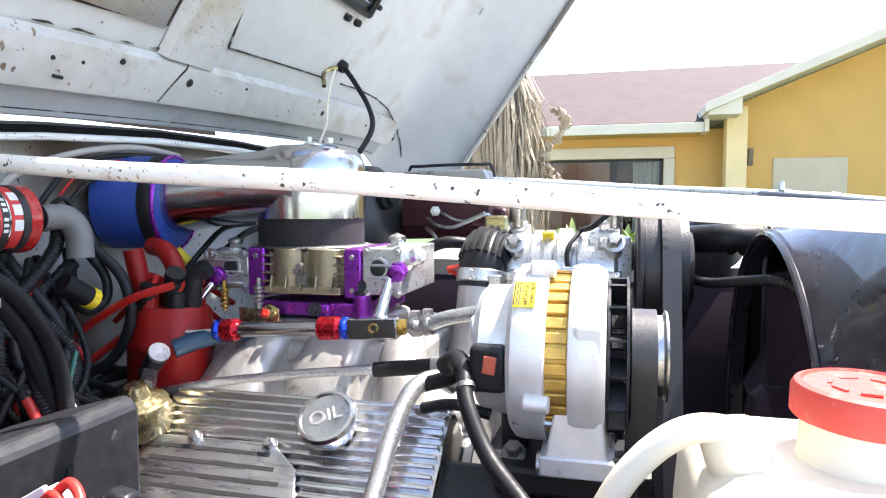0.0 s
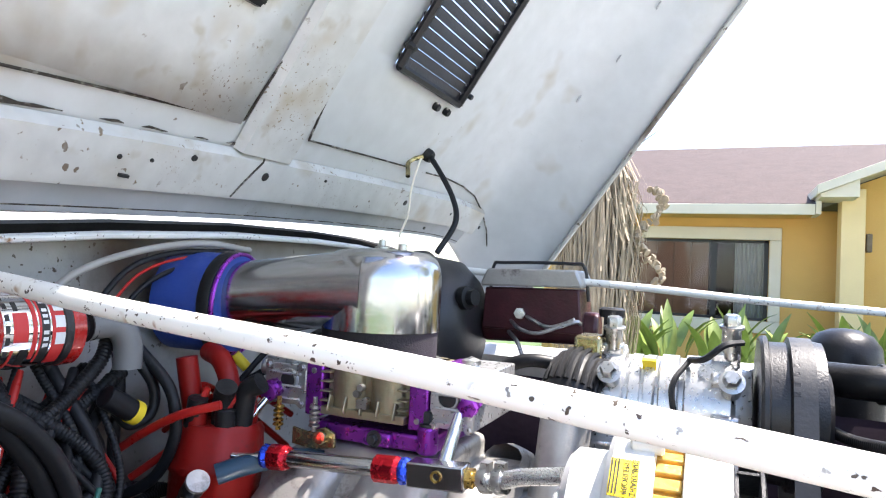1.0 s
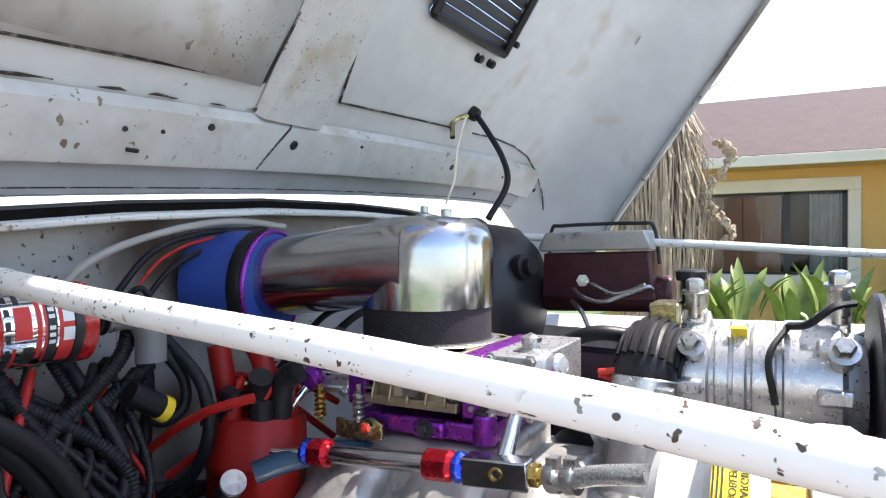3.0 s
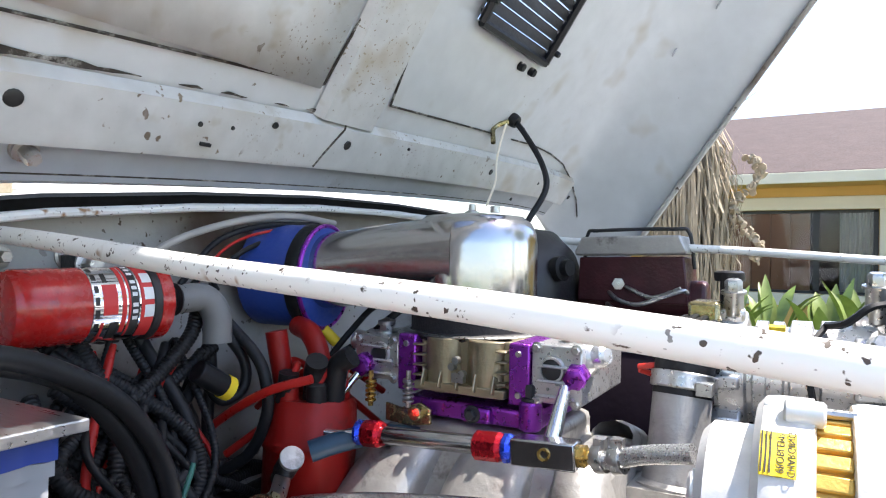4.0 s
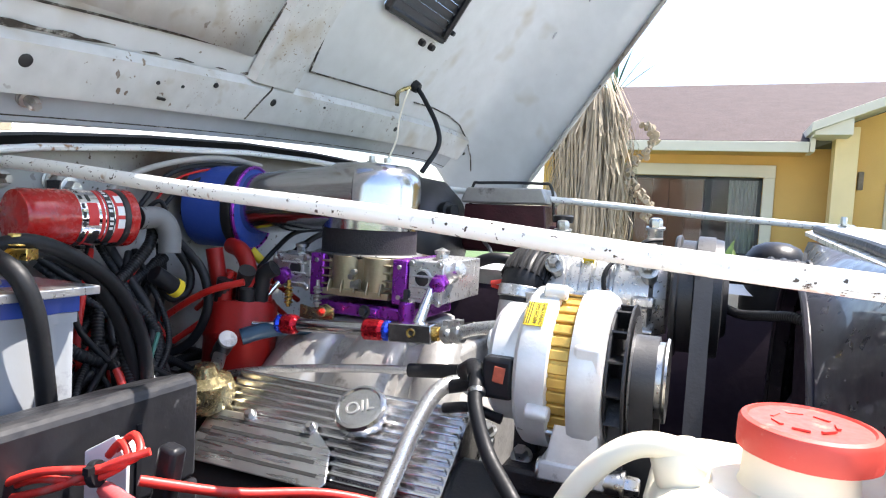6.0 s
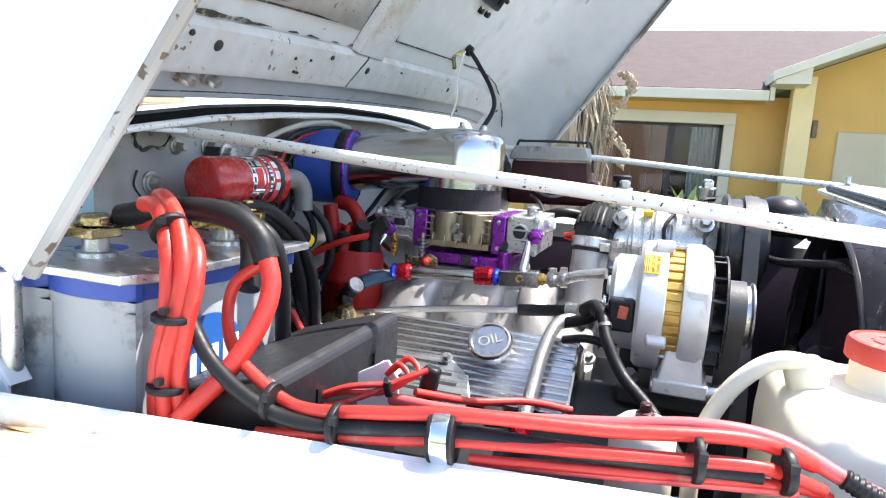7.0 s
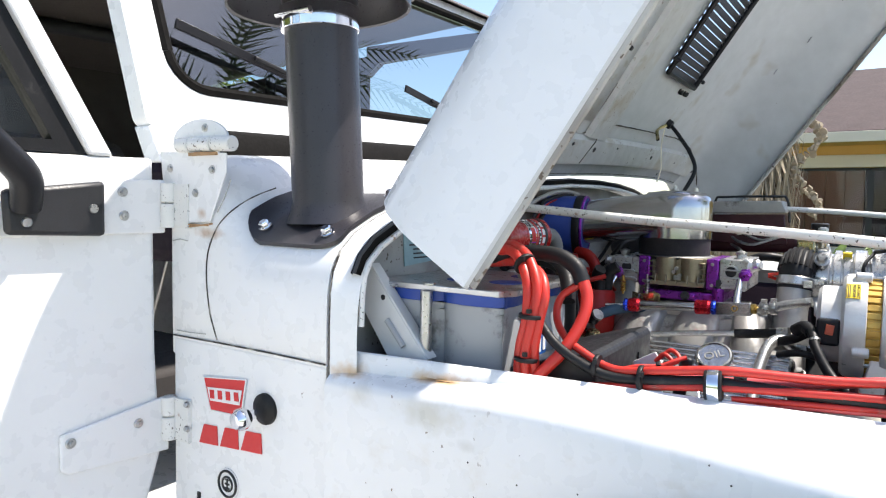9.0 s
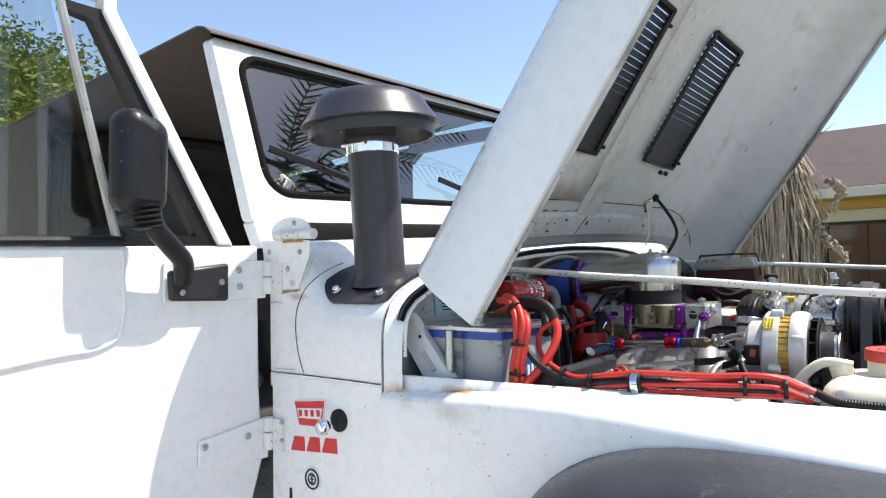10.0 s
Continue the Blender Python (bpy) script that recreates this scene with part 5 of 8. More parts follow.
lathe(bm, ax(-0.0005), XA, [(0.055, 0), (0.0635, 0.0), (0.0635, 0.002), (0.055, 0.002)], 40)
fan = part("cooling_fan", bm, BLACKM, alt, "black bladed cooling fan")
for k in range(14):
    a = 2 * math.pi * k / 14
    bm = bmesh.new()
    box(bm, ax(-0.0065) + Vector((0, 0.052 * math.cos(a), 0.052 * math.sin(a))), (0.014, 0.022, 0.0018), Matrix.Rotation(a + 0.5, 3, "X"))
    part("fan_blade", bm, BLACKM, fan)
bm = bmesh.new()
lathe(bm, ax(0.0018), XA, [(0.0, 0), (0.052, 0.0), (0.054, 0.0015), (0.0, 0.002)], 40)
part("fan_disc", bm, STEEL, alt)
bm = bmesh.new()
lathe(bm, ax(0.0033), XA, [(0.012, 0), (0.036, 0.001), (0.037, 0.002), (0.033, 0.004), (0.033, 0.024), (0.037, 0.026), (0.036, 0.028), (0.030, 0.026), (0.028, 0.0255), (0, 0.0255)], 40)
part("pulley", bm, STEEL, alt, "zinc-plated belt pulley")
bm = bmesh.new()


def on_case(x, a, r):
    return Vector((x, AY + r * math.cos(a), AZ + r * math.sin(a)))


lab = [[on_case(-0.079 + 0.017 * i / 3, radians(143 - 20 * j / 6), 0.0737) for i in range(4)] for j in range(7)]
sheet(bm, lab, (0, -0.0003, 0.0003))
tag = part("warning_label", bm, LABEL_Y, alt, "yellow warning label with black print", smooth=60)
mid = on_case(-0.0690, radians(133), 0.0742)
out_n = (mid - Vector((mid.x, AY, AZ))).normalized()
tan_dir = XA.cross(out_n)
words("label_word", "CHARGING", mid + XA * 0.0045, -tan_dir, XA, 0.0050, LABEL_K, tag, "", 0.0001)
words("label_word", "PROBLEM?", mid - XA * 0.0005, -tan_dir, XA, 0.0050, LABEL_K, tag, "", 0.0001)
bm = bmesh.new()
for k in range(3):
    box(bm, mid - XA * (0.0050 + 0.0020 * k), (0.0008, 0.024, 0.0004), Matrix((XA, tan_dir, out_n)).transposed())
part("label_line", bm, LABEL_K, tag)
bm = bmesh.new()
box(bm, (-0.097, AY - 0.056, AZ - 0.004), (0.028, 0.020, 0.036))
blk = part("terminal_block", bm, BLACKP, alt, "black terminal block", bevel=0.004)
bm = bmesh.new()
box(bm, (-0.095, AY - 0.0665, AZ + 0.0), (0.010, 0.002, 0.014), eu(0, 8, 0))
part("red_boot", bm, mat("faded_orange_print", (0.50, 0.10, 0.05), 0.5, vary=0.3, scale=200), blk, "red terminal boot", bevel=0.002)
bm = bmesh.new()
cyl(bm, ax(-0.122) + Vector((0, -0.03, 0.022)), ax(-0.105) + Vector((0, -0.03, 0.022)), 0.011, seg=16, edge=0.002)
part("rear_boss", bm, ALU, alt)
bm = bmesh.new()
cyl(bm, (-0.060, AY - 0.052, AZ - 0.078), (0.012, AY - 0.052, AZ - 0.078), 0.010, seg=14, edge=0.001)
hexbolt(bm, (0.010, AY - 0.052, AZ - 0.078), (1, 0, 0), 0.008, 0.012)
part("pivot_bolt", bm, STEEL, alt)
# bracket below it
br = thing("alternator_bracket", (-0.05, 0.56, 1.24), "dark steel bracket carrying the alternator", "bracket")
bm = bmesh.new()
box(bm, (-0.040, 0.56, 1.265), (0.11, 0.09, 0.022))
box(bm, (-0.085, 0.585, 1.295), (0.024, 0.05, 0.05))
box(bm, (-0.045, 0.60, 1.20), (0.09, 0.02, 0.16))
part("plate", bm, BLACKM, br, bevel=0.004)
bm = bmesh.new()
hexbolt(bm, (-0.082, 0.54, 1.278), (0, -0.6, 0.8), 0.007, 0.01)
part("bracket_bolt", bm, STEEL, br)
# belts
def belt(name, pulleys, x, w, label, t=0.004):
    """A flat belt round two pulleys given as (y, z, r) in the plane x."""
    ob = thing(name, (x, pulleys[0][0], pulleys[0][1]), label, "belt", "drive belts")
    (y0, z0, r0), (y1, z1, r1) = pulleys
    d = Vector((y1 - y0, z1 - z0))
    base = math.atan2(d.y, d.x)
    off = math.acos((r0 - r1) / d.length)
    pts = []
    for k in range(25):
        a = base + off + (2 * math.pi - 2 * off) * k / 24
        pts.append((y0 + r0 * math.cos(a), z0 + r0 * math.sin(a)))
    for k in range(25):
        a = base - off + 2 * off * k / 24
        pts.append((y1 + r1 * math.cos(a), z1 + r1 * math.sin(a)))
    bm = bmesh.new()
    cy, cz = (y0 + y1) / 2, (z0 + z1) / 2
    loops = []
    for dx, inset in ((-w / 2, 0), (w / 2, 0), (w / 2, t), (-w / 2, t)):
        row = []
        for i, (y, z) in enumerate(pts):
            c = (y0, z0) if i < 25 else (y1, z1)
            n = Vector((y - c[0], z - c[1])).normalized()
            row.append(bm.verts.new((x + dx, y - n.x * inset, z - n.y * inset)))
        loops.append(row)
    for a, b in zip(loops, loops[1:] + loops[:1]):
        for i in range(len(a)):
            j = (i + 1) % len(a)
            bm.faces.new((a[i], a[j], b[j], b[i]))
    part("band", bm, BELT, ob, smooth=40)


belt("alternator_belt", ((AY, AZ, 0.0375), (0.735, 1.02, 0.085)), 0.0172, 0.023, "grey-black ribbed drive belt round the alternator pulley")
belt("compressor_belt", ((0.865, 1.405, 0.078), (0.735, 1.02, 0.085)), 0.058, 0.020, "worn black drive belt round the compressor pulley")
bm = bmesh.new()
crank = thing("crank_pulley", (0.045, 0.735, 1.02), "dark crankshaft pulley below the belts", "pulley")
lathe(bm, (0.012, 0.735, 1.02), XA, [(0.04, 0), (0.088, 0.002), (0.081, 0.006), (0.081, 0.058), (0.088, 0.062), (0.03, 0.066), (0, 0.066)], 40)
part("rim", bm, BLACKM, crank)

# compressor on the far side
co = thing("air_compressor", (-0.06, 0.865, 1.33), "ribbed aluminium compressor with a black clutch pulley", "compressor")
CY, CZ = 0.868, 1.398
bm = bmesh.new()
lathe(bm, (-0.140, CY, CZ), XA, [(0.040, 0), (0.052, 0.002), (0.055, 0.006), (0.055, 0.028), (0.0475, 0.030), (0.0475, 0.034), (0.054, 0.036), (0.054, 0.046), (0.050, 0.047), (0.050, 0.050), (0.054, 0.051), (0.054, 0.060), (0.049, 0.062), (0.049, 0.065), (0.056, 0.067), (0.056, 0.084), (0.048, 0.086), (0.048, 0.090), (0.057, 0.092), (0.058, 0.135), (0.050, 0.140), (0.045, 0.155)], 44)
part("body", bm, CARBALU, co, "cast aluminium body", smooth=30)
for x in (-0.128, -0.010):
    for a in (60, 100, 140, 180, 220):
        bm = bmesh.new()
        c = Vector((x, CY + 0.058 * math.cos(radians(a)), CZ + 0.058 * math.sin(radians(a))))
        box(bm, c, (0.028, 0.018, 0.014), Matrix.Rotation(radians(a), 3, "X"))
        part("lug", bm, CARBALU, co, bevel=0.003)
for x, a, h in ((-0.125, 100, 0.02), (-0.005, 100, 0.03), (-0.122, 150, 0.015), (-0.005, 150, 0.02)):
    bm = bmesh.new()
    n = Vector((0, math.cos(radians(a)), math.sin(radians(a))))
    cyl(bm, Vector((x, CY, CZ)) + n * 0.058, Vector((x, CY, CZ)) + n * (0.064 + h), 0.0095, seg=14, edge=0.002)
    hexbolt(bm, Vector((x, CY, CZ)) + n * (0.062 + h), n, 0.0085, 0.012)
    part("case_bolt", bm, STEEL, co)
bm = bmesh.new()
box(bm, (-0.085, CY - 0.030, CZ + 0.046), (0.014, 0.004, 0.016), eu(35, 0, 0))
part("yellow_tag", bm, LABEL_Y, co)
bm = bmesh.new()
lathe(bm, (0.020, CY - 0.003, CZ + 0.007), XA, [(0.03, 0), (0.076, 0.001), (0.078, 0.004), (0.078, 0.008), (0.072, 0.010), (0.072, 0.026), (0.078, 0.028), (0.078, 0.034), (0.070, 0.036), (0.070, 0.044), (0.076, 0.046), (0.074, 0.058), (0.05, 0.060), (0.045, 0.066), (0, 0.066)], 48)
part("clutch_pulley", bm, BLACKM, co, "black grooved clutch pulley", smooth=30)
bm = bmesh.new()
tube(bm, [(-0.045, CY - 0.03, CZ + 0.055), (-0.03, CY - 0.05, CZ + 0.06), (-0.012, CY - 0.05, CZ + 0.075), (0.005, CY - 0.035, CZ + 0.078)], 0.0035, 6)
tube(bm, [(-0.045, CY - 0.03, CZ + 0.055), (-0.06, CY - 0.055, CZ + 0.03), (-0.055, CY - 0.06, CZ - 0.01)], 0.003, 6)
part("clutch_wire", bm, CABLE_K, co)
bm = bmesh.new()
box(bm, (-0.150, CY - 0.015, CZ + 0.030), (0.03, 0.05, 0.085))
part("end_bracket", bm, DIRTYBRASS, co, "tarnished mounting bracket", bevel=0.004)
bm = bmesh.new()
cyl(bm, (-0.132, CY + 0.012, CZ + 0.070), (-0.132, CY + 0.012, CZ + 0.095), 0.009, seg=12)
lathe(bm, (-0.132, CY + 0.012, CZ + 0.092), (0, 0, 1), [(0.014, 0), (0.015, 0.004), (0.015, 0.009), (0.012, 0.011), (0, 0.011)], 16)
part("filler_cap", bm, BLACKP, co)

# thermostat housing and top hose
th = thing("thermostat_housing", (-0.165, 0.765, 1.30), "dull aluminium thermostat elbow with a black hose", "engine part")
TA, TN = Vector((-0.167, 0.770, 1.29)), Vector((0.05, 0.22, 1)).normalized()
bm = bmesh.new()
lathe(bm, TA, TN, [(0.036, 0), (0.036, 0.012), (0.029, 0.016), (0.0265, 0.05), (0.0270, 0.100)], 28)
prism(bm, [(-0.21, 0.735, 1.295), (-0.125, 0.735, 1.295), (-0.11, 0.765, 1.295), (-0.125, 0.80, 1.295), (-0.21, 0.80, 1.295)], (0, 0, 0.012))
part("elbow", bm, ALUD, th, smooth=35)
bm = bmesh.new()
bend = [TA + TN * 0.095, TA + TN * 0.112, TA + TN * 0.128, (-0.157, 0.822, 1.428), (-0.144, 0.862, 1.418), (-0.13, 0.92, 1.39), (-0.12, 0.99, 1.34), (-0.12, 1.05, 1.28)]
tube(bm, bend, 0.0275, 22)
part("top_hose", bm, RUBBER, th, "black ribbed radiator hose", smooth=60)
bm = bmesh.new()
lathe(bm, TA + TN * 0.101, TN, [(0.0288, 0), (0.0302, 0.001), (0.0302, 0.015), (0.0288, 0.016)], 28)
box(bm, TA + TN * 0.108 + Vector((0.022, -0.024, 0)), (0.014, 0.012, 0.012))
part("hose_clamp", bm, STEEL, th, "bright worm-drive hose clamp", bevel=0.001)
bend = spline([Vector(p) for p in bend])[15:38]
for k in range(20):
    a = 2 * math.pi * k / 20
    line = []
    for p, q in zip(bend, bend[1:]):
        d = (q - p).normalized()
        side_d = (XA - d * XA.dot(d)).normalized()
        line.append(p + (side_d * math.cos(a) + d.cross(side_d) * math.sin(a)) * 0.0280)
    bm = bmesh.new()
    sweep(bm, line, 0.0030, 6)
    part("hose_rib", bm, RUBBER, th)

# carburettor
cb = thing("carburettor", (-0.335, 0.74, 1.357), "double-pumper carburettor with purple metering blocks", "carburettor", shift=(0, -0.004, 0.003))
bm = bmesh.new()
box(bm, (-0.336, 0.738, 1.407), (0.092, 0.115, 0.050))
for x in (-0.358, -0.314):
    lathe(bm, (x, 0.690, 1.382), (0, 0, 1), [(0.021, 0), (0.021, 0.05)], 24)
    lathe(bm, (x, 0.785, 1.382), (0, 0, 1), [(0.021, 0), (0.021, 0.05)], 24)
box(bm, (-0.336, 0.675, 1.387), (0.092, 0.016, 0.008))
for k in range(5):
    box(bm, (-0.372 + 0.018 * k, 0.669, 1.394), (0.0022, 0.010, 0.016), eu(-20, 0, 0))
for k in range(4):
    box(bm, (-0.379, 0.674, 1.396 + 0.0095 * k), (0.012, 0.012, 0.0018))
    box(bm, (-0.294, 0.674, 1.396 + 0.0095 * k), (0.010, 0.012, 0.0018))
part("main_body", bm, BRONZE, cb, "bronze-coloured main body", bevel=0.0012, smooth=35)
bm = bmesh.new()
for dx, dz in ((-0.340, 1.408), (-0.330, 1.402), (-0.336, 1.414)):
    cyl(bm, (dx, 0.668, dz), (dx, 0.662, dz), 0.0035, seg=10)
box(bm, (-0.334, 0.666, 1.398), (0.012, 0.006, 0.008))
part("linkage_screw", bm, STEEL, cb)
for x0, x1 in ((-0.404, -0.384), (-0.288, -0.268)):
    bm = bmesh.new()
    box(bm, ((x0 + x1) / 2, 0.738, 1.406), (x1 - x0, 0.132, 0.054))
    blk = part("metering_block", bm, PURPLE, cb, "purple anodised metering block", bevel=0.002)
    for z in (1.388, 1.424):
        bm = bmesh.new()
        disc(bm, ((x0 + x1) / 2, 0.6715, z), (0, -1, 0), 0.003, 0.002, 10)
        part("plug_screw", bm, STEEL, blk)
for x0, x1, z0, z1 in ((-0.456, -0.405, 1.386, 1.428), (-0.267, -0.222, 1.384, 1.434)):
    bm = bmesh.new()
    box(bm, ((x0 + x1) / 2, 0.738, (z0 + z1) / 2), (x1 - x0, 0.128, z1 - z0))
    for k in range(3):
        box(bm, ((x0 + x1) / 2, 0.6725, z0 + 0.006 + 0.013 * k), (x1 - x0 - 0.012, 0.004, 0.003))
    s = 1 if x0 > -0.3 else -1
    xe = x1 if s > 0 else x0
    bowl = part("float_bowl", bm, CARBALU, cb, "cast aluminium float bowl", bevel=0.004, smooth=35)
    bm = bmesh.new()
    lathe(bm, (xe - s * 0.012, 0.70, z1 - 0.014), (s, -0.3, 0.25), [(0.017, 0), (0.015, 0.014), (0.010, 0.020), (0.010, 0.028), (0.007, 0.031)], 20)
    part("inlet_boss", bm, CARBALU, bowl, smooth=35)
    bm = bmesh.new()
    disc(bm, ((x0 + x1) / 2 - s * 0.004, 0.6735, (z0 + z1) / 2 + 0.004), (0, -1, 0), 0.009, 0.0015, 20)
    part("sight_hole", bm, LABEL_K, bowl, "dark sight hole")
    bm = bmesh.new()
    lathe(bm, ((x0 + x1) / 2 - s * 0.004, 0.6745, (z0 + z1) / 2 + 0.004), (0, -1, 0), [(0.0092, 0), (0.0092, 0.0035), (0.0112, 0.0035), (0.0125, 0)], 20)
    part("sight_ring", bm, CARBALU, bowl, smooth=35)
    for z_ in (z0 + 0.002, z1 - 0.003):
        for x_ in (x0 + 0.005, x1 - 0.005):
            bm = bmesh.new()
            hexbolt(bm, (x_, 0.6745, z_), (0, -1, 0), 0.0034, 0.004)
            part("bowl_screw", bm, STEEL, bowl)
    bm = bmesh.new()
    hexbolt(bm, (xe - s * 0.016, 0.705, z1), (0, 0, 1), 0.008, 0.009)
    lathe(bm, (xe - s * 0.016, 0.705, z1 + 0.008), (0, 0, 1), [(0.009, 0), (0.0095, 0.004), (0.004, 0.006), (0, 0.008)], 14)
    part("needle_adjuster", bm, STEEL, bowl)
    bm = bmesh.new()
    c = Vector((-0.442 if s < 0 else -0.226, 0.664 if s < 0 else 0.668, 1.400 if s < 0 else 1.410))
    lathe(bm, c + Vector((0, 0.012, 0.002)), (0, -1, -0.25), [(0.009, 0), (0.0105, 0.002), (0.0105, 0.009), (0.008, 0.011), (0.0095, 0.012), (0.0095, 0.017), (0.006, 0.019)], 6 if s > 0 else 18)
    part("inlet_nut", bm, PURPLE, bowl, "purple anodised inlet nut")
bm = bmesh.new()
box(bm, (-0.328, 0.738, 1.366), (0.136, 0.128, 0.016))
box(bm, (-0.318, 0.672, 1.366), (0.030, 0.010, 0.014))
cyl(bm, (-0.268, 0.676, 1.358), (-0.268, 0.676, 1.384), 0.010, seg=14)
part("base_plate", bm, PURPLE, cb, "purple anodised throttle body", bevel=0.003)
bm = bmesh.new()
hexbolt(bm, (-0.320, 0.667, 1.367), (0, -1, 0), 0.0055, 0.006)
part("base_bolt", bm, BLACKM, cb)
bm = bmesh.new()
hexbolt(bm, (-0.268, 0.676, 1.384), (0, 0, 1), 0.006, 0.012)
part("base_bolt", bm, BLACKM, cb)
bm = bmesh.new()
prism(bm, [(-0.412, 0.664, 1.350), (-0.385, 0.664, 1.348), (-0.362, 0.664, 1.352), (-0.362, 0.664, 1.366), (-0.374, 0.664, 1.371), (-0.395, 0.664, 1.364), (-0.412, 0.664, 1.367)], (0, 0.004, 0))
cyl(bm, (-0.375, 0.666, 1.362), (-0.375, 0.656, 1.362), 0.007, seg=12)
part("throttle_lever", bm, DIRTYBRASS, cb, "yellow-plated throttle lever", bevel=0.001)
for x, z, m_ in ((-0.428, 1.374, BRASS), (-0.385, 1.378, STEEL)):
    bm = bmesh.new()
    for k in range(5):
        lathe(bm, (x, 0.662, z - 0.008 + 0.0045 * k), (0, 0, 1), [(0.0035, 0), (0.0055, 0.001), (0.0055, 0.0025), (0.0035, 0.0036)], 12)
    cyl(bm, (x, 0.662, z - 0.012), (x, 0.662, z + 0.022), 0.0025, seg=8)
    part("idle_spring", bm, m_, cb, "small coil spring on a screw")

# fuel log in front of the carburettor
fl = thing("fuel_log", (-0.32, 0.612, 1.345), "polished fuel log with red and blue fittings", "fuel line", shift=(-0.010, 0.005, 0.006))


def fz(x):
    return 1.345 + 0.062 * (x + 0.40)


def fp(x, dz=0.0, dy=0.0):
    return Vector((x, 0.612 + dy, fz(x) + dz))


bm = bmesh.new()
lathe(bm, fp(-0.378), fp(-0.28) - fp(-0.378), [(0.0075, 0), (0.0078, 0.001), (0.0078, 0.099), (0.0075, 0.1)], 20)
part("log_tube", bm, POLISH, fl, "polished steel tube")
for x0, x1, m_, r in ((-0.402, -0.394, BLUEAN, 0.0115), (-0.394, -0.374, REDAN, 0.0120), (-0.283, -0.258, REDAN, 0.0120), (-0.258, -0.249, BLUEAN, 0.0118)):
    bm = bmesh.new()
    d = fp(x1) - fp(x0)
    lathe(bm, fp(x0), d, [(r * 0.85, 0), (r, 0.0015), (r, d.length - 0.004), (r * 0.82, d.length)], 12)
    part("hose_end", bm, m_, fl, "red anodised hose end" if m_ is REDAN else "blue anodised hose end", smooth=20)
bm = bmesh.new()
box(bm, fp(-0.223), (0.052, 0.020, 0.021), eu(0, -3.5, 0))
blk = part("fuel_block", bm, POLISH, fl, "square aluminium fuel block", bevel=0.0015)
bm = bmesh.new()
lathe(bm, fp(-0.221, 0.001, -0.0095), (0, -1, 0), [(0.005, 0), (0.005, 0.002), (0.0032, 0.002), (0.003, 0.0004), (0, 0.0004)], 16)
part("port_plug", bm, BRASS, blk)
bm = bmesh.new()
lathe(bm, fp(-0.197), (1, -0.1, 0.1), [(0.0085, 0), (0.0085, 0.006), (0.006, 0.007), (0.006, 0.014)], 6)
part("brass_fitting", bm, BRASS, fl)
bm = bmesh.new()
tube(bm, [fp(-0.186), (-0.17, 0.600, 1.362), (-0.145, 0.592, 1.372), (-0.112, 0.585, 1.380)], 0.0068, 12)
part("feed_hose", bm, BRAID, fl, "braided steel feed hose")
for p in ((-0.182, 0.605, 1.360), (-0.168, 0.600, 1.363)):
    bm = bmesh.new()
    lathe(bm, p, (1, -0.2, 0.25), [(0.0105, 0), (0.0108, 0.001), (0.0108, 0.007), (0.0105, 0.008)], 20)
    box(bm, Vector(p) + Vector((0.003, 0, 0.012)), (0.008, 0.01, 0.007))
    part("worm_clamp", bm, STEEL, fl)
for a, b, m_ in (((-0.223, 0.655, 1.398), (-0.222, 0.622, 1.362), CHROME), ((-0.431, 0.648, 1.389), (-0.458, 0.636, 1.352), CHROME)):
    bm = bmesh.new()
    if b[0] > -0.4:
        sweep(bm, [a, b], 0.0062, 14, radius=lambda k: 1.15 if k > 0.5 else 0.8)
    else:
        tube(bm, [a, (-0.437, 0.630, 1.371), (-0.444, 0.611, 1.353), (-0.441, 0.604, 1.344), (-0.426, 0.606, 1.342), (-0.402, 0.612, 1.344)], 0.0040, 12)
    part("crossover_pipe", bm, m_, fl, "chromed crossover pipe")
# teal breather hose behind
pc = thing("breather_hose", (-0.44, 0.60, 1.325), "short teal breather hose with a silver end", "hose")
bm = bmesh.new()
tube(bm, [(-0.446, 0.592, 1.334), (-0.428, 0.610, 1.341), (-0.404, 0.638, 1.345), (-0.37, 0.69, 1.335)], 0.0098, 14)
part("hose", bm, TEALHOSE, pc)
bm = bmesh.new()
PD = Vector((0.60, -0.35, 0.55)).normalized()
PA = Vector((-0.440, 0.562, 1.337)) - PD * 0.030
lathe(bm, PA, PD, [(0.0085, -0.014), (0.0085, 0), (0.0100, 0.002), (0.0100, 0.026)], 20)
part("plug_body", bm, BLACKM, pc, "dark grey plug body")
bm = bmesh.new()
lathe(bm, PA, PD, [(0.0095, 0.0262), (0.0105, 0.027), (0.0108, 0.029), (0.0104, 0.0315), (0.006, 0.032), (0, 0.0316)], 24)
part("end_plug", bm, ALUD, pc, "bright turned end plug")

# air hat, filter ring and duct
ah = thing("air_hat", (-0.342, 0.74, 1.43), "polished aluminium air hat with a low elbow", "air intake", shift=(-0.018, 0, 0))
bm = bmesh.new()
lathe(bm, (-0.342, 0.74, 1.428), (0, 0, 1), [(0.066, 0.002), (0.069, 0.005), (0.066, 0.008), (0.063, 0.010), (0.063, 0.042)], 44)
part("filter_ring", bm, FILTER, ah, "black foam filter ring")
bm = bmesh.new()
lathe(bm, (-0.342, 0.74, 1.430), (0, 0, 1), [(0.070, 0.004), (0.072, 0.0055), (0.070, 0.007)], 44)
part("steel_lip", bm, STEEL, ah)
bm = bmesh.new()
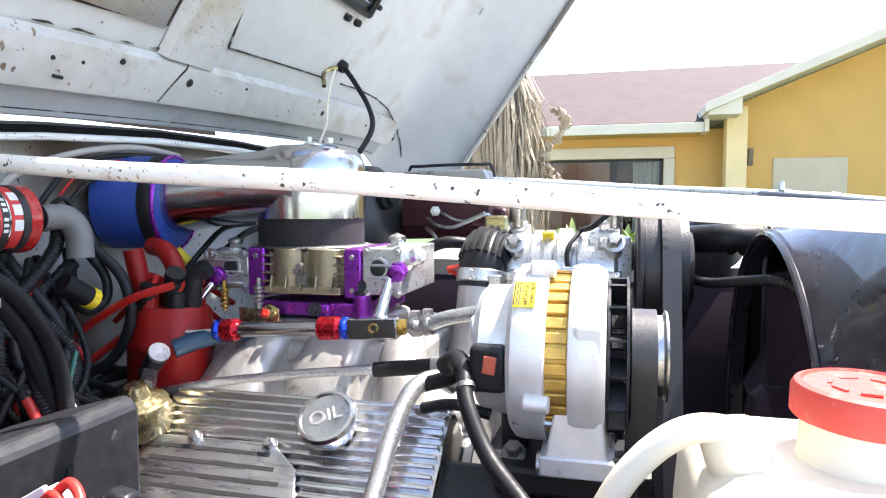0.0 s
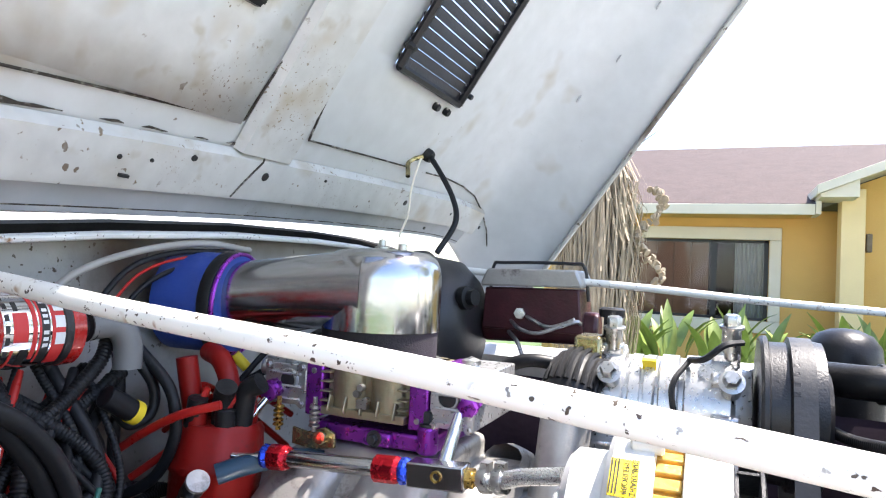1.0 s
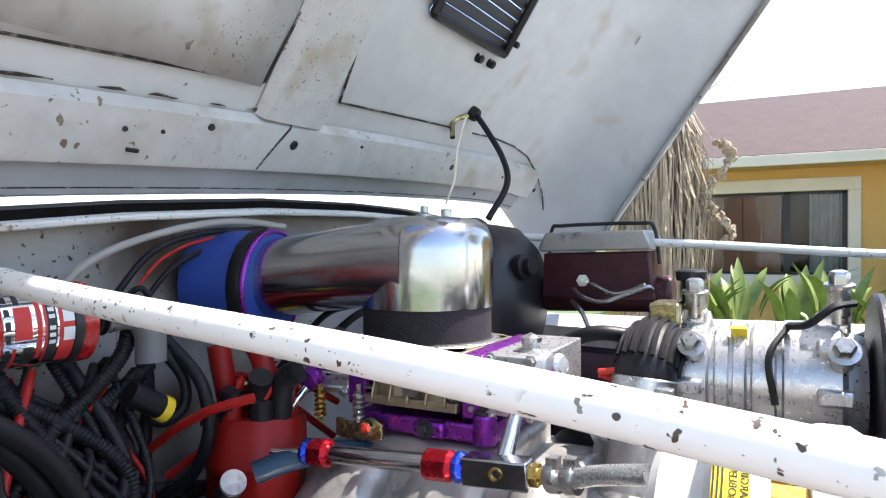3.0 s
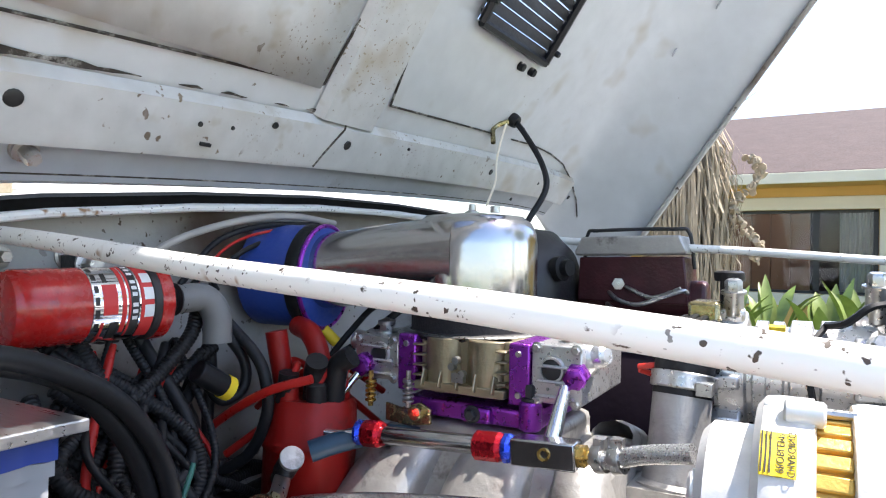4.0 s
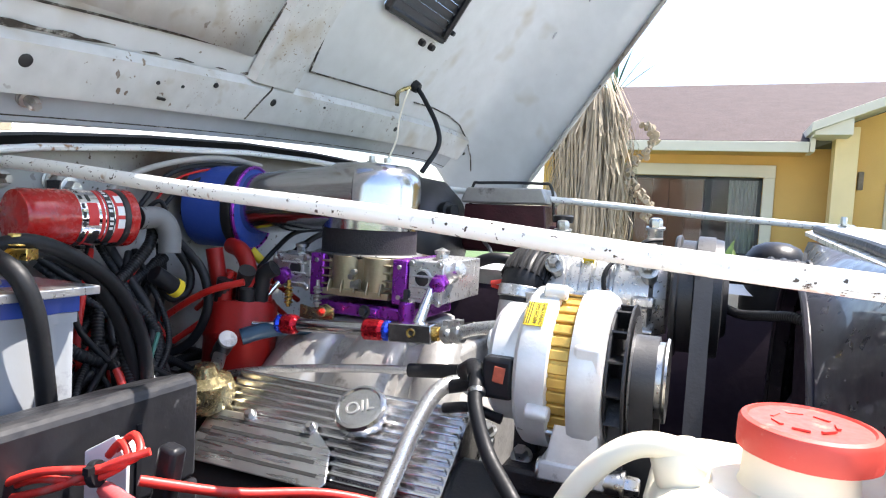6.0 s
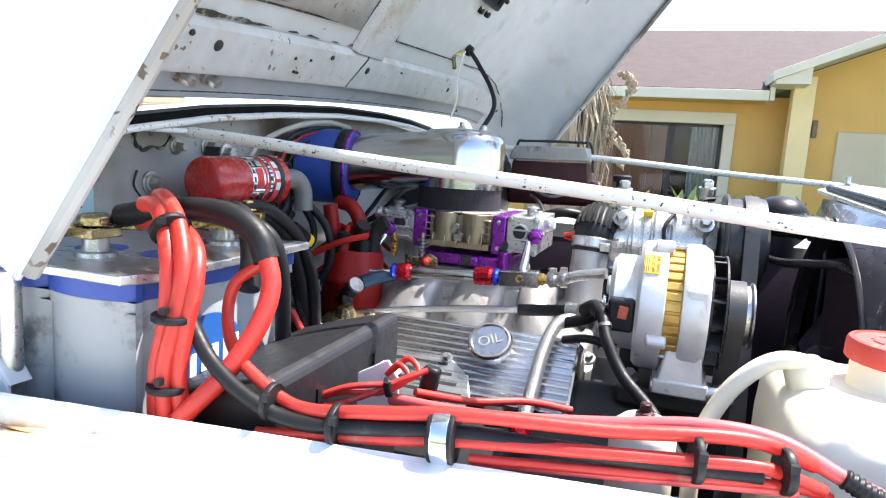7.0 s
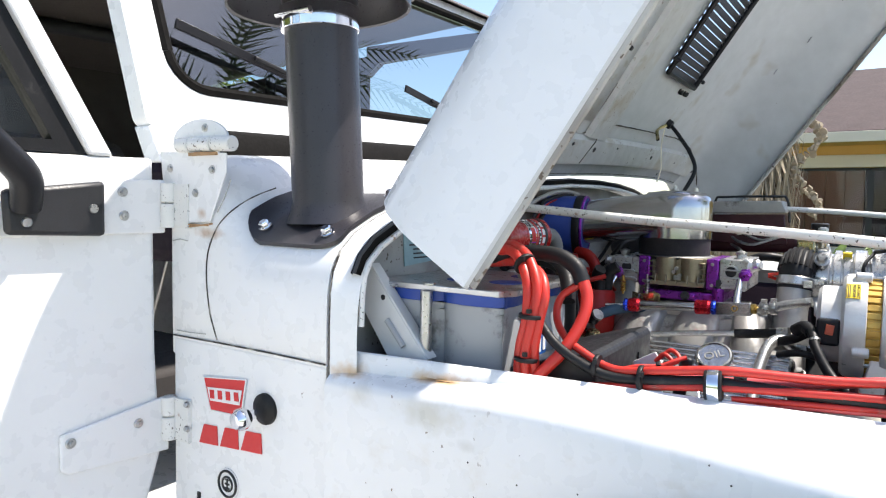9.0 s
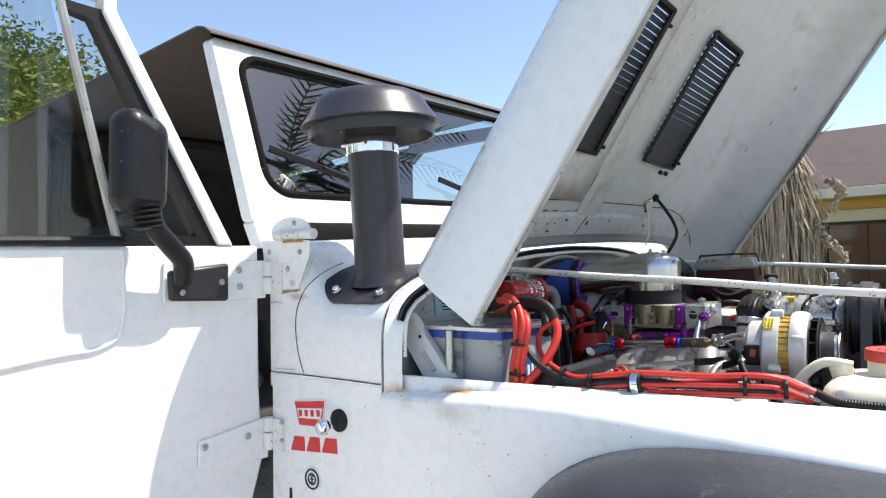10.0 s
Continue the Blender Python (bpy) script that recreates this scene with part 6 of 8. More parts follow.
lathe(bm, (-0.342, 0.74, 1.467), (0, 0, 1), [(0.0625, 0), (0.065, 0.001), (0.065, 0.056), (0.0635, 0.068), (0.059, 0.078), (0.050, 0.085), (0.02, 0.088), (0, 0.088)], 56)
part("hat_shell", bm, POLISH, ah, "mirror-polished domed shell", smooth=50)
bm = bmesh.new()
rows = []
for k in range(13):
    s = k / 12
    cx = -0.335 - 0.185 * s
    cy = 0.74 - 0.040 * s * s
    ry = 0.0655 - 0.015 * s ** 1.4
    zt = 1.5535 - 0.022 * s ** 1.3
    zb = 1.468 - 0.020 * s ** 1.6
    e = 0.52 + 0.38 * s
    rows.append([Vector((cx, cy + ry * math.copysign(abs(math.cos(a)) ** e, math.cos(a)), (zt + zb) / 2 + (zt - zb) / 2 * math.copysign(abs(math.sin(a)) ** e, math.sin(a)))) for a in [2 * math.pi * i / 48 for i in range(49)]])
sheet(bm, rows)
part("elbow_duct", bm, POLISH, ah, "polished oval duct", smooth=60)
bm = bmesh.new()
lathe(bm, (-0.30, 0.70, 1.553), (0, 0, 1), [(0.005, 0), (0.005, 0.006), (0, 0.007)], 12)
part("lid_screw", bm, STEEL, ah)
bm = bmesh.new()
lathe(bm, (-0.345, 0.74, 1.553), (0, 0, 1), [(0.008, 0), (0.008, 0.004), (0.004, 0.006), (0.004, 0.012), (0, 0.013)], 12)
part("lid_stud", bm, STEEL, ah)
bh = thing("intake_hose", (-0.57, 0.72, 1.42), "blue silicone intake hose with a purple rim", "hose")
hx = Vector((-0.985, -0.17, 0.02)).normalized()
h0 = Vector((-0.517, 0.696, 1.486))
bm = bmesh.new()
lathe(bm, h0, hx, [(0.052, 0), (0.056, 0.0), (0.0565, 0.012), (0.055, 0.016), (0.056, 0.02), (0.056, 0.075)], 44)
part("hose_wall", bm, BLUEHOSE, bh, "blue silicone hose")
bm = bmesh.new()
m = axis_matrix(h0 + hx * 0.001, hx)
sweep(bm, [m @ Vector((0.0555 * math.cos(a * math.pi / 24), 0.0555 * math.sin(a * math.pi / 24), 0)) for a in range(49)], 0.0026, 8, caps=False)
part("purple_rim", bm, PURPLE, bh, "purple rim")
bm = bmesh.new()
lathe(bm, h0 + hx * 0.002, hx, [(0.054, 0), (0.054, 0.003), (0, 0.003)], 44)
part("hose_face", bm, FILTER, bh, "dark rubber face round the duct")
bm = bmesh.new()
lathe(bm, h0 + hx * 0.004, hx, [(0.0572, 0), (0.058, 0.001), (0.058, 0.013), (0.0572, 0.014)], 44)
part("clamp_band", bm, RUBBER, bh, "dark clamp band")

# intake manifold and block
mf = thing("intake_manifold", (-0.33, 0.735, 1.20), "dull grey cast intake manifold", "manifold")
bm = bmesh.new()
box(bm, (-0.328, 0.738, 1.340), (0.150, 0.135, 0.034))
box(bm, (-0.31, 0.738, 1.24), (0.34, 0.20, 0.08))
prism(bm, [(-0.45, 0.668, 1.335), (-0.20, 0.668, 1.335), (-0.20, 0.612, 1.25), (-0.45, 0.612, 1.25)], (0, 0.13, 0))
part("plenum", bm, ALUD, mf, bevel=0.008)
for x0, x1, x2, x3 in ((-0.408, -0.345, -0.462, -0.372), (-0.328, -0.262, -0.345, -0.258), (-0.245, -0.205, -0.235, -0.176)):
    for s in (-1, 1):
        rows = []
        for k in range(9):
            t = k / 8
            a, b = x0 + (x2 - x0) * t, x1 + (x3 - x1) * t
            yy, zz = 0.738 + s * (0.052 + 0.090 * math.sin(t * 1.45)), 1.350 - 0.118 * (1 - math.cos(t * 1.5)) - 0.010 * t
            rows.append([Vector((a, yy - s * 0.035, zz - 0.035)), Vector((a, yy - s * 0.010, zz - 0.008)), Vector((a + 0.006, yy - s * 0.003, zz - 0.002)), Vector((a + 0.016, yy, zz)), Vector(((a + b) / 2, yy + s * 0.001, zz + 0.001)), Vector((b - 0.016, yy, zz)), Vector((b - 0.006, yy - s * 0.003, zz - 0.002)), Vector((b, yy - s * 0.010, zz - 0.008)), Vector((b, yy - s * 0.035, zz - 0.035))])
        bm = bmesh.new()
        sheet(bm, rows)
        part("runner", bm, ALUD, mf, "broad cast runner", smooth=60)
bk = thing("engine_block", (-0.29, 0.735, 0.86), "dark engine block with cylinder heads", "engine")
bm = bmesh.new()
box(bm, (-0.28, 0.735, 1.02), (0.44, 0.30, 0.36))
part("block", bm, BLACKM, bk, bevel=0.01)
for s in (-1, 1):
    bm = bmesh.new()
    box(bm, (-0.27, 0.735 + s * 0.215, 1.185), (0.42, 0.14, 0.10), eu(s * -40, 0, 0))
    part("cylinder_head", bm, BLACKM, bk, bevel=0.006)
bm = bmesh.new()
box(bm, (-0.06, 0.72, 1.15), (0.06, 0.22, 0.26))
part("timing_cover", bm, ALUD, bk, bevel=0.012)


# valve covers: p along the slope from the ridge outwards
def cover(s, name_label):
    ob = thing("valve_cover", (-0.27, C - s * 0.22, 1.24), name_label, "valve cover", "valve covers")
    n = Vector((0, -s * 0.64, 0.768))
    t = Vector((0, -s * 0.768, -0.64))
    c0 = Vector((-0.282, C - s * 0.206, 1.2705))

    def q(x, p, h):
        return c0 + XA * x + t * p + n * h

    bm = bmesh.new()
    hull = []
    for h, gx, gp in ((-0.055, 0.154, 0.064), (-0.048, 0.154, 0.064), (-0.046, 0.147, 0.058), (-0.006, 0.144, 0.055), (0.0, 0.140, 0.051)):
        ring = []
        for cx, cp, a0 in ((gx - 0.012, gp - 0.012, 0), (-gx + 0.012, gp - 0.012, 90), (-gx + 0.012, -gp + 0.012, 180), (gx - 0.012, -gp + 0.012, 270)):
            for k in range(5):
                a = radians(a0 + 22.5 * k)
                ring.append(bm.verts.new(q(cx + 0.012 * math.cos(a), cp + 0.012 * math.sin(a), h)))
        hull.append(ring)
    for a, b in zip(hull, hull[1:]):
        for i in range(len(a)):
            bm.faces.new((a[i], a[(i + 1) % len(a)], b[(i + 1) % len(a)], b[i]))
    bm.faces.new(hull[-1])
    bm.faces.new(hull[0])
    part("shell", bm, CASTPOL, ob, "polished cast shell", smooth=40)
    for k in range(11):
        p = -0.046 + 0.0092 * k
        bm = bmesh.new()
        m = Matrix((XA, t, n)).transposed()
        box(bm, q(0.0, p, 0.002), (0.274, 0.0045, 0.006), m)
        part("fin", bm, CASTPOL, ob, bevel=0.0012)
    if s > 0:
        bm = bmesh.new()
        lathe(bm, q(0.038, -0.016, 0.003), n, [(0.020, 0), (0.021, 0.008), (0.0255, 0.010), (0.027, 0.013), (0.027, 0.021), (0.025, 0.024), (0.0225, 0.0245), (0.0212, 0.0225), (0, 0.0225)], 44, wobble=lambda a, h: 1 + (0.012 * math.sin(a * 24) if 0.009 < h < 0.022 else 0))
        cap = part("oil_cap", bm, CASTPOL, ob, "chrome oil filler cap", smooth=30)
        words("cap_word", "OIL", q(0.038, -0.016, 0.0262), XA - t * 0.5, -t - XA * 0.5, 0.019, ALUD, cap, "", 0.0006)
        # plate with slots along the lower edge
        bm = bmesh.new()
        m = Matrix((XA, t, n)).transposed()
        prism(bm, [q(-0.138, 0.006, 0.0055), q(-0.010, 0.004, 0.0055), q(0.020, 0.026, 0.0055), q(0.031, 0.058, 0.0045), q(0.026, 0.066, 0.0045), q(-0.138, 0.066, 0.0045)], n * 0.0025)
        pl = part("slotted_plate", bm, PLATE, ob, "bare aluminium slotted plate", smooth=0, bevel=0.0012)
        for k in range(4):
            bm = bmesh.new()
            box(bm, q(-0.066 + 0.0045 * k, 0.016 + 0.0125 * k, 0.0079 - 0.0003 * k), (0.115 + 0.009 * k, 0.0036, 0.0012), m)
            part("slot", bm, LABEL_K, pl)
        for x in (-0.088, -0.012):
            bm = bmesh.new()
            hexbolt(bm, q(x, 0.007, 0.0078), n, 0.005, 0.006)
            part("plate_screw", bm, STEEL, pl)
    for x, p in ((-0.147, 0.06), (0.147, 0.06), (0.147, -0.06), (-0.147, -0.06)):
        bm = bmesh.new()
        hexbolt(bm, q(x, p, -0.047), n, 0.006, 0.008)
        part("cover_bolt", bm, STEEL, ob)


cover(1, "polished finned valve cover with an oil cap")
cover(-1, "polished finned valve cover on the driver's side")

# distributor
ds = thing("distributor", (-0.475, 0.62, 1.25), "red distributor cap with red plug leads", "distributor")
bm = bmesh.new()
lathe(bm, (-0.478, 0.625, 1.24), (0, 0.05, 1), [(0.041, 0), (0.043, 0.01), (0.0435, 0.085), (0.046, 0.088), (0.046, 0.094), (0.0435, 0.097), (0.0425, 0.126), (0.038, 0.133), (0, 0.134)], 48, wobble=lambda a, h: 1 + 0.022 * math.cos(8 * a))
part("cap", bm, DISTRED, ds, "red moulded cap")
ends = [(-0.53, 0.70, 1.38), (-0.52, 0.74, 1.36), (-0.47, 0.74, 1.36), (-0.46, 0.72, 1.33), (-0.55, 0.68, 1.36), (-0.56, 0.64, 1.35)]
for k, e in enumerate(ends):
    a = radians(20 + 60 * k)
    p = Vector((-0.478 + 0.028 * math.cos(a), 0.63 + 0.028 * math.sin(a), 1.371))
    bm = bmesh.new()
    cyl(bm, p, p + Vector((0, 0, 0.020)), 0.010, seg=12, edge=0.002)
    part("lead_cap", bm, RUBBER if k % 2 else DISTRED, ds)
    bm = bmesh.new()
    tube(bm, [p + Vector((0, 0, 0.016)), p + Vector((0.0, 0.012, 0.034)), (p + Vector(e)) / 2 + Vector((0.0, 0.0, 0.025)), e], 0.0036, 8)
    part("plug_lead", bm, REDWIRE, ds, "red silicone plug lead")
for pts, r, m_ in (([(-0.512, 0.615, 1.435), (-0.508, 0.617, 1.41), (-0.50, 0.62, 1.37)], 0.0105, DISTRED), ([(-0.515, 0.65, 1.437), (-0.49, 0.64, 1.432), (-0.474, 0.635, 1.412), (-0.472, 0.634, 1.378)], 0.0105, DISTRED), ([(-0.455, 0.61, 1.412), (-0.462, 0.615, 1.40), (-0.465, 0.618, 1.372)], 0.0105, RUBBER), ([(-0.43, 0.63, 1.416), (-0.445, 0.628, 1.405), (-0.45, 0.628, 1.372)], 0.0105, RUBBER), ([(-0.48, 0.60, 1.40), (-0.486, 0.602, 1.372)], 0.0095, RUBBER)):
    bm = bmesh.new()
    tube(bm, pts, r, 14)
    part("lead_boot", bm, m_, ds)

# ignition coil on the firewall
cl = thing("ignition_coil", (-0.56, 0.44, 1.44), "red ignition coil with a silver label", "ignition coil")
ca, cbp = Vector((-0.543, 0.379, 1.4687)), Vector((-0.529, 0.494, 1.4703))
cd = cbp - ca
bm = bmesh.new()
lathe(bm, ca, cd, [(0, 0), (0.022, 0.0), (0.0265, 0.002), (0.0285, 0.007), (0.0288, 0.050), (0.0283, 0.052), (0.0283, 0.102), (0.0308, 0.104), (0.0308, 0.114), (0.026, 0.117), (0, 0.117)], 44)
part("can", bm, COILRED, cl, "red enamelled can")
bm = bmesh.new()
lathe(bm, ca + cd.normalized() * 0.051, cd, [(0.0284, 0), (0.0289, 0.0005), (0.0289, 0.0495), (0.0284, 0.050)], 44)
lb = part("wrap_label", bm, CHROME, cl, "silver wrap label with red and black marks")
cn = cd.normalized()
m = axis_matrix(ca, cd)
face = (Vector((0.86, -0.30, 0.25)) - cn * cn.dot(Vector((0.86, -0.30, 0.25)))).normalized()
up_c = cn.cross(face)


def on_can(s, a, r=0.0292):
    return ca + cn * (s * 0.82) + (face * math.cos(a) + up_c * math.sin(a)) * r


for s0, s1, a0, a1, m_ in ((0.064, 0.068, -70, 200, LABEL_K), (0.071, 0.084, -18, 28, LABEL_R), (0.073, 0.077, -40, -22, LABEL_K), (0.088, 0.092, -60, 60, LABEL_R), (0.096, 0.104, -65, 70, LABEL_K), (0.094, 0.096, -65, 70, LABEL_R), (0.106, 0.1225, -70, 75, LABEL_R), (0.070, 0.0725, 40, 85, LABEL_R), (0.078, 0.086, 40, 75, LABEL_K)):
    bm = bmesh.new()
    n = 14
    sheet(bm, [[on_can(s, radians(a0 + (a1 - a0) * k / n)) for k in range(n + 1)] for s in (s0, s1)])
    part("label_block", bm, m_, lb, smooth=60)
for k in range(3):
    bm = bmesh.new()
    n = 5
    sheet(bm, [[on_can(s, radians(-38 + 27 * k + 19 * j / n), 0.0294) for j in range(n + 1)] for s in (0.109, 0.119)])
    part("label_bar", bm, LABEL_W, lb, smooth=60)
    bm = bmesh.new()
    for j in range(3):
        a = radians(-60 + 36 * k + 10 * j)
        sheet(bm, [[on_can(s, a, 0.0294), on_can(s, a + 0.10, 0.0294)] for s in (0.0975, 0.1025)])
    part("label_mark", bm, LABEL_W, lb, smooth=60)
bm = bmesh.new()
lathe(bm, cbp - cn * 0.001, cd, [(0.014, 0), (0.015, 0.004), (0.011, 0.008), (0.014, 0.010), (0.011, 0.014), (0.014, 0.016), (0.011, 0.020), (0.013, 0.022)], 20)
part("ribbed_tower", bm, RUBBER, cl, "black ribbed tower")
bm = bmesh.new()
tube(bm, [cbp + cn * 0.018, cbp + cn * 0.040 + Vector((0.004, 0, 0)), cbp + cn * 0.050 + Vector((0.008, 0, -0.015)), cbp + cn * 0.050 + Vector((0.01, 0, -0.040))], 0.0125, 14)
part("lead_boot", bm, mat("grey_rubber", (0.16, 0.16, 0.16), 0.5, vary=0.1, scale=40), cl, "grey angled lead boot")
bm = bmesh.new()
lathe(bm, ca + cn * 0.097, cd, [(0.0300, 0), (0.0305, 0.001), (0.0305, 0.009), (0.0300, 0.01)], 40)
box(bm, (-0.575, 0.470, 1.440), (0.04, 0.018, 0.01))
box(bm, (-0.585, 0.462, 1.495), (0.02, 0.022, 0.024))
part("clamp_bracket", bm, BLACKM, cl, bevel=0.002)
bm = bmesh.new()
hexbolt(bm, (-0.574, 0.462, 1.500), (1, 0, 0), 0.008, 0.01)
part("bracket_nut", bm, STEEL, cl)

# battery under an aluminium hold-down
bt = thing("battery", (-0.49, 0.24, 1.21), "grey six-cell battery with a blue lid", "battery")


def lobes(z, g=0.0):
    """The battery's waved outline: two cells across, three along."""
    pts = []
    x0, x1, y0, y1 = -0.572 - g, -0.405 + g, 0.136 - g, 0.338 + g
    for k in range(25):
        s = k / 24
        pts.append((x0 + (x1 - x0) * s, y0 + 0.012 * (1 - abs(math.sin(2 * math.pi * s)) ** 0.6)))
    for k in range(1, 37):
        s = k / 36
        pts.append((x1 - 0.010 * (1 - abs(math.sin(3 * math.pi * s)) ** 0.6) * (1 if 0.03 < s < 0.97 else 0), y0 + (y1 - y0) * s))
    for k in range(1, 25):
        s = 1 - k / 24
        pts.append((x0 + (x1 - x0) * s, y1 - 0.012 * (1 - abs(math.sin(2 * math.pi * s)) ** 0.6)))
    for k in range(1, 36):
        s = 1 - k / 36
        pts.append((x0 + 0.010 * (1 - abs(math.sin(3 * math.pi * s)) ** 0.6), y0 + (y1 - y0) * s))
    return [Vector((x, y, z)) for x, y in pts]


bm = bmesh.new()
prism(bm, lobes(1.21), (0, 0, 0.182))
prism(bm, lobes(1.392, 0.002), (0, 0, 0.008))
part("case", bm, GREYBAT, bt, "smudged grey case", smooth=50)
bm = bmesh.new()
prism(bm, lobes(1.4005, 0.003), (0, 0, 0.013))
part("lid", bm, BLUELID, bt, "blue lid", smooth=50)
bm = bmesh.new()
n = 40
ring = [Vector((-0.4035, 0.216 + 0.043 * math.cos(2 * math.pi * k / n), 1.341 + 0.036 * math.sin(2 * math.pi * k / n))) for k in range(n)]
prism(bm, ring, (0.0012, 0, 0))
dc = part("oval_label", bm, LABEL_B, bt, "blue oval label with white and red bars", smooth=0)
bm = bmesh.new()
for k in range(6):
    box(bm, (-0.4018, 0.183 + 0.0135 * k, 1.338 + 0.0012 * k), (0.001, 0.0075, 0.018))
part("label_bar", bm, LABEL_W, dc)
bm = bmesh.new()
box(bm, (-0.4017, 0.218, 1.321), (0.001, 0.058, 0.009), eu(3, 0, 0))
part("label_strip", bm, LABEL_R, dc)
for x, y in ((-0.444, 0.288), (-0.475, 0.175)):
    bm = bmesh.new()
    lathe(bm, (x, y, 1.413), (0, 0, 1), [(0.016, 0), (0.015, 0.012), (0.010, 0.013), (0.0095, 0.030), (0, 0.03)], 20)
    part("terminal_post", bm, STEEL, bt)
    bm = bmesh.new()
    box(bm, (x, y, 1.440), (0.024, 0.030, 0.008))
    box(bm, (x + 0.014, y + 0.022, 1.446), (0.022, 0.014, 0.009), eu(0, 0, 20))
    cyl(bm, (x - 0.008, y - 0.028, 1.442), (x - 0.008, y + 0.03, 1.442), 0.005, seg=10)
    lathe(bm, (x, y, 1.445), (0, 0, 1), [(0.013, 0), (0.013, 0.007), (0.009, 0.009), (0, 0.009)], 16)
    hexbolt(bm, (x + 0.010, y + 0.022, 1.452), (0, 0, 1), 0.006, 0.008)
    part("brass_clamp", bm, BRASS if y > 0.25 else DIRTYBRASS, bt, "brass terminal clamp" if y > 0.25 else "tarnished brass terminal clamp", bevel=0.0015)
hd = thing("battery_hold_down", (-0.49, 0.24, 1.416), "aluminium battery plate with upright bolts", "bracket")
bm = bmesh.new()
outer_p = [(-0.590, 0.150), (-0.560, 0.128), (-0.404, 0.126), (-0.392, 0.150), (-0.392, 0.352), (-0.590, 0.352)]
prism(bm, [Vector((x, y, 1.4145)) for x, y in outer_p], (0, 0, 0.007))
part("plate", bm, mat("brushed_aluminium", (0.55, 0.55, 0.56), 0.34, 0.95, vary=0.1, scale=30, bump=0.0003, fine=300, stretch=(0.1, 1, 1)), hd, smooth=0, bevel=0.001)
for x, y, r in ((-0.50, 0.205, 0.020), (-0.44, 0.215, 0.022), (-0.45, 0.30, 0.024)):
    bm = bmesh.new()
    disc(bm, (x, y, 1.4213), (0, 0, 1), r, 0.0012, 24)
    part("cutout", bm, BLUELID, hd, "blue lid showing through a cut-out")
for x, y in ((-0.500, 0.128), (-0.500, 0.350)):
    bm = bmesh.new()
    cyl(bm, (x, y - 0.004, 1.21), (x, y - 0.004, 1.4145), 0.0075, seg=16)
    part("upright_bolt", bm, STEEL, hd, "bright upright bolt")
    bm = bmesh.new()
    lathe(bm, (x, y + 0.002, 1.4215), (0, 0, 1), [(0.008, 0), (0.008, 0.002), (0.005, 0.003), (0, 0.003)], 16)
    part("bolt_head", bm, STEEL, hd)
st_ = thing("cowl_brace", (-0.58, 0.112, 1.33), "grey folded sheet brace from cowl to fender", "bracket")
bm = bmesh.new()
prism(bm, [(-0.592, 0.118, 1.440), (-0.585, 0.118, 1.442), (-0.490, 0.112, 1.334), (-0.485, 0.112, 1.290), (-0.520, 0.112, 1.290), (-0.594, 0.118, 1.385)], (0, 0.003, 0))
prism(bm, [(-0.585, 0.118, 1.442), (-0.490, 0.112, 1.334), (-0.490, 0.130, 1.334), (-0.585, 0.136, 1.442)], (0.003, 0, 0.001))
part("folded_sheet", bm, mat("grey_primer", (0.60, 0.61, 0.61), 0.5, vary=0.08, scale=20), st_, smooth=0, bevel=0.001)
bm = bmesh.new()
disc(bm, (-0.560, 0.1165, 1.402), (0, -1, 0), 0.0035, 0.001, 12)
part("brace_hole", bm, LABEL_K, st_)
bm = bmesh.new()
sweep(bm, [(-0.552, 0.1145, 1.375), (-0.525, 0.1135, 1.345)], 0.004, 8)
part("pressed_rib", bm, GREYBAT, st_)

# black relay box beside the battery
bx = thing("relay_box", (-0.34, 0.27, 1.25), "long black plastic relay box beside the battery", "box")
bm = bmesh.new()
prism(bm, [(-0.400, 0.15, 1.28), (-0.296, 0.15, 1.28), (-0.296, 0.15, 1.353), (-0.299, 0.15, 1.359), (-0.305, 0.15, 1.361), (-0.352, 0.15, 1.348), (-0.400, 0.15, 1.332)], (0, 0.212, 0))
part("lid", bm, specks(mat("scuffed_black_lid", (0.010, 0.010, 0.012), 0.46, vary=0.2, scale=25, bump=0.0003, fine=120), (0.10, 0.10, 0.10), 60, 0.70, 0.05, 9, 0.55), bx, "scuffed black lid", bevel=0.003, smooth=0)
bm = bmesh.new()
box(bm, (-0.346, 0.256, 1.235), (0.106, 0.214, 0.088))
part("base", bm, BLACKP, bx, bevel=0.004)
for y in (0.205, 0.305):
    bm = bmesh.new()
    box(bm, (-0.2953, y, 1.312), (0.002, 0.004, 0.05))
    part("side_rib", bm, BLACKP, bx)
wb = thing("relay_bracket", (-0.25, 0.24, 1.29), "small white folded bracket with a terminal", "bracket", shift=(0, 0.018, 0))
bm = bmesh.new()
prism(bm, [(-0.288, 0.238, 1.29), (-0.252, 0.238, 1.29), (-0.252, 0.238, 1.335), (-0.262, 0.238, 1.350), (-0.288, 0.238, 1.335)], (0, 0.003, 0))
box(bm, (-0.266, 0.249, 1.338), (0.018, 0.020, 0.003), eu(0, 20, 0))
part("sheet_body", bm, LABEL_W, wb, smooth=0, bevel=0.001)
bm = bmesh.new()
box(bm, (-0.232, 0.25, 1.322), (0.014, 0.012, 0.05), eu(0, 10, 0))
part("wire_block", bm, BLACKP, wb, bevel=0.003)


# ---- cables and hoses ----
def cable(name, runs, label, category="cable", group="", shift=(0, 0, 0)):
    """A bundle: each run is (points, radius, material, part name, part label)."""
    ob = thing(name, tuple(runs[0][0][0]), label, category, group, shift=shift)
    for pts, r, m_, pn, pl in runs:
        bm = bmesh.new()
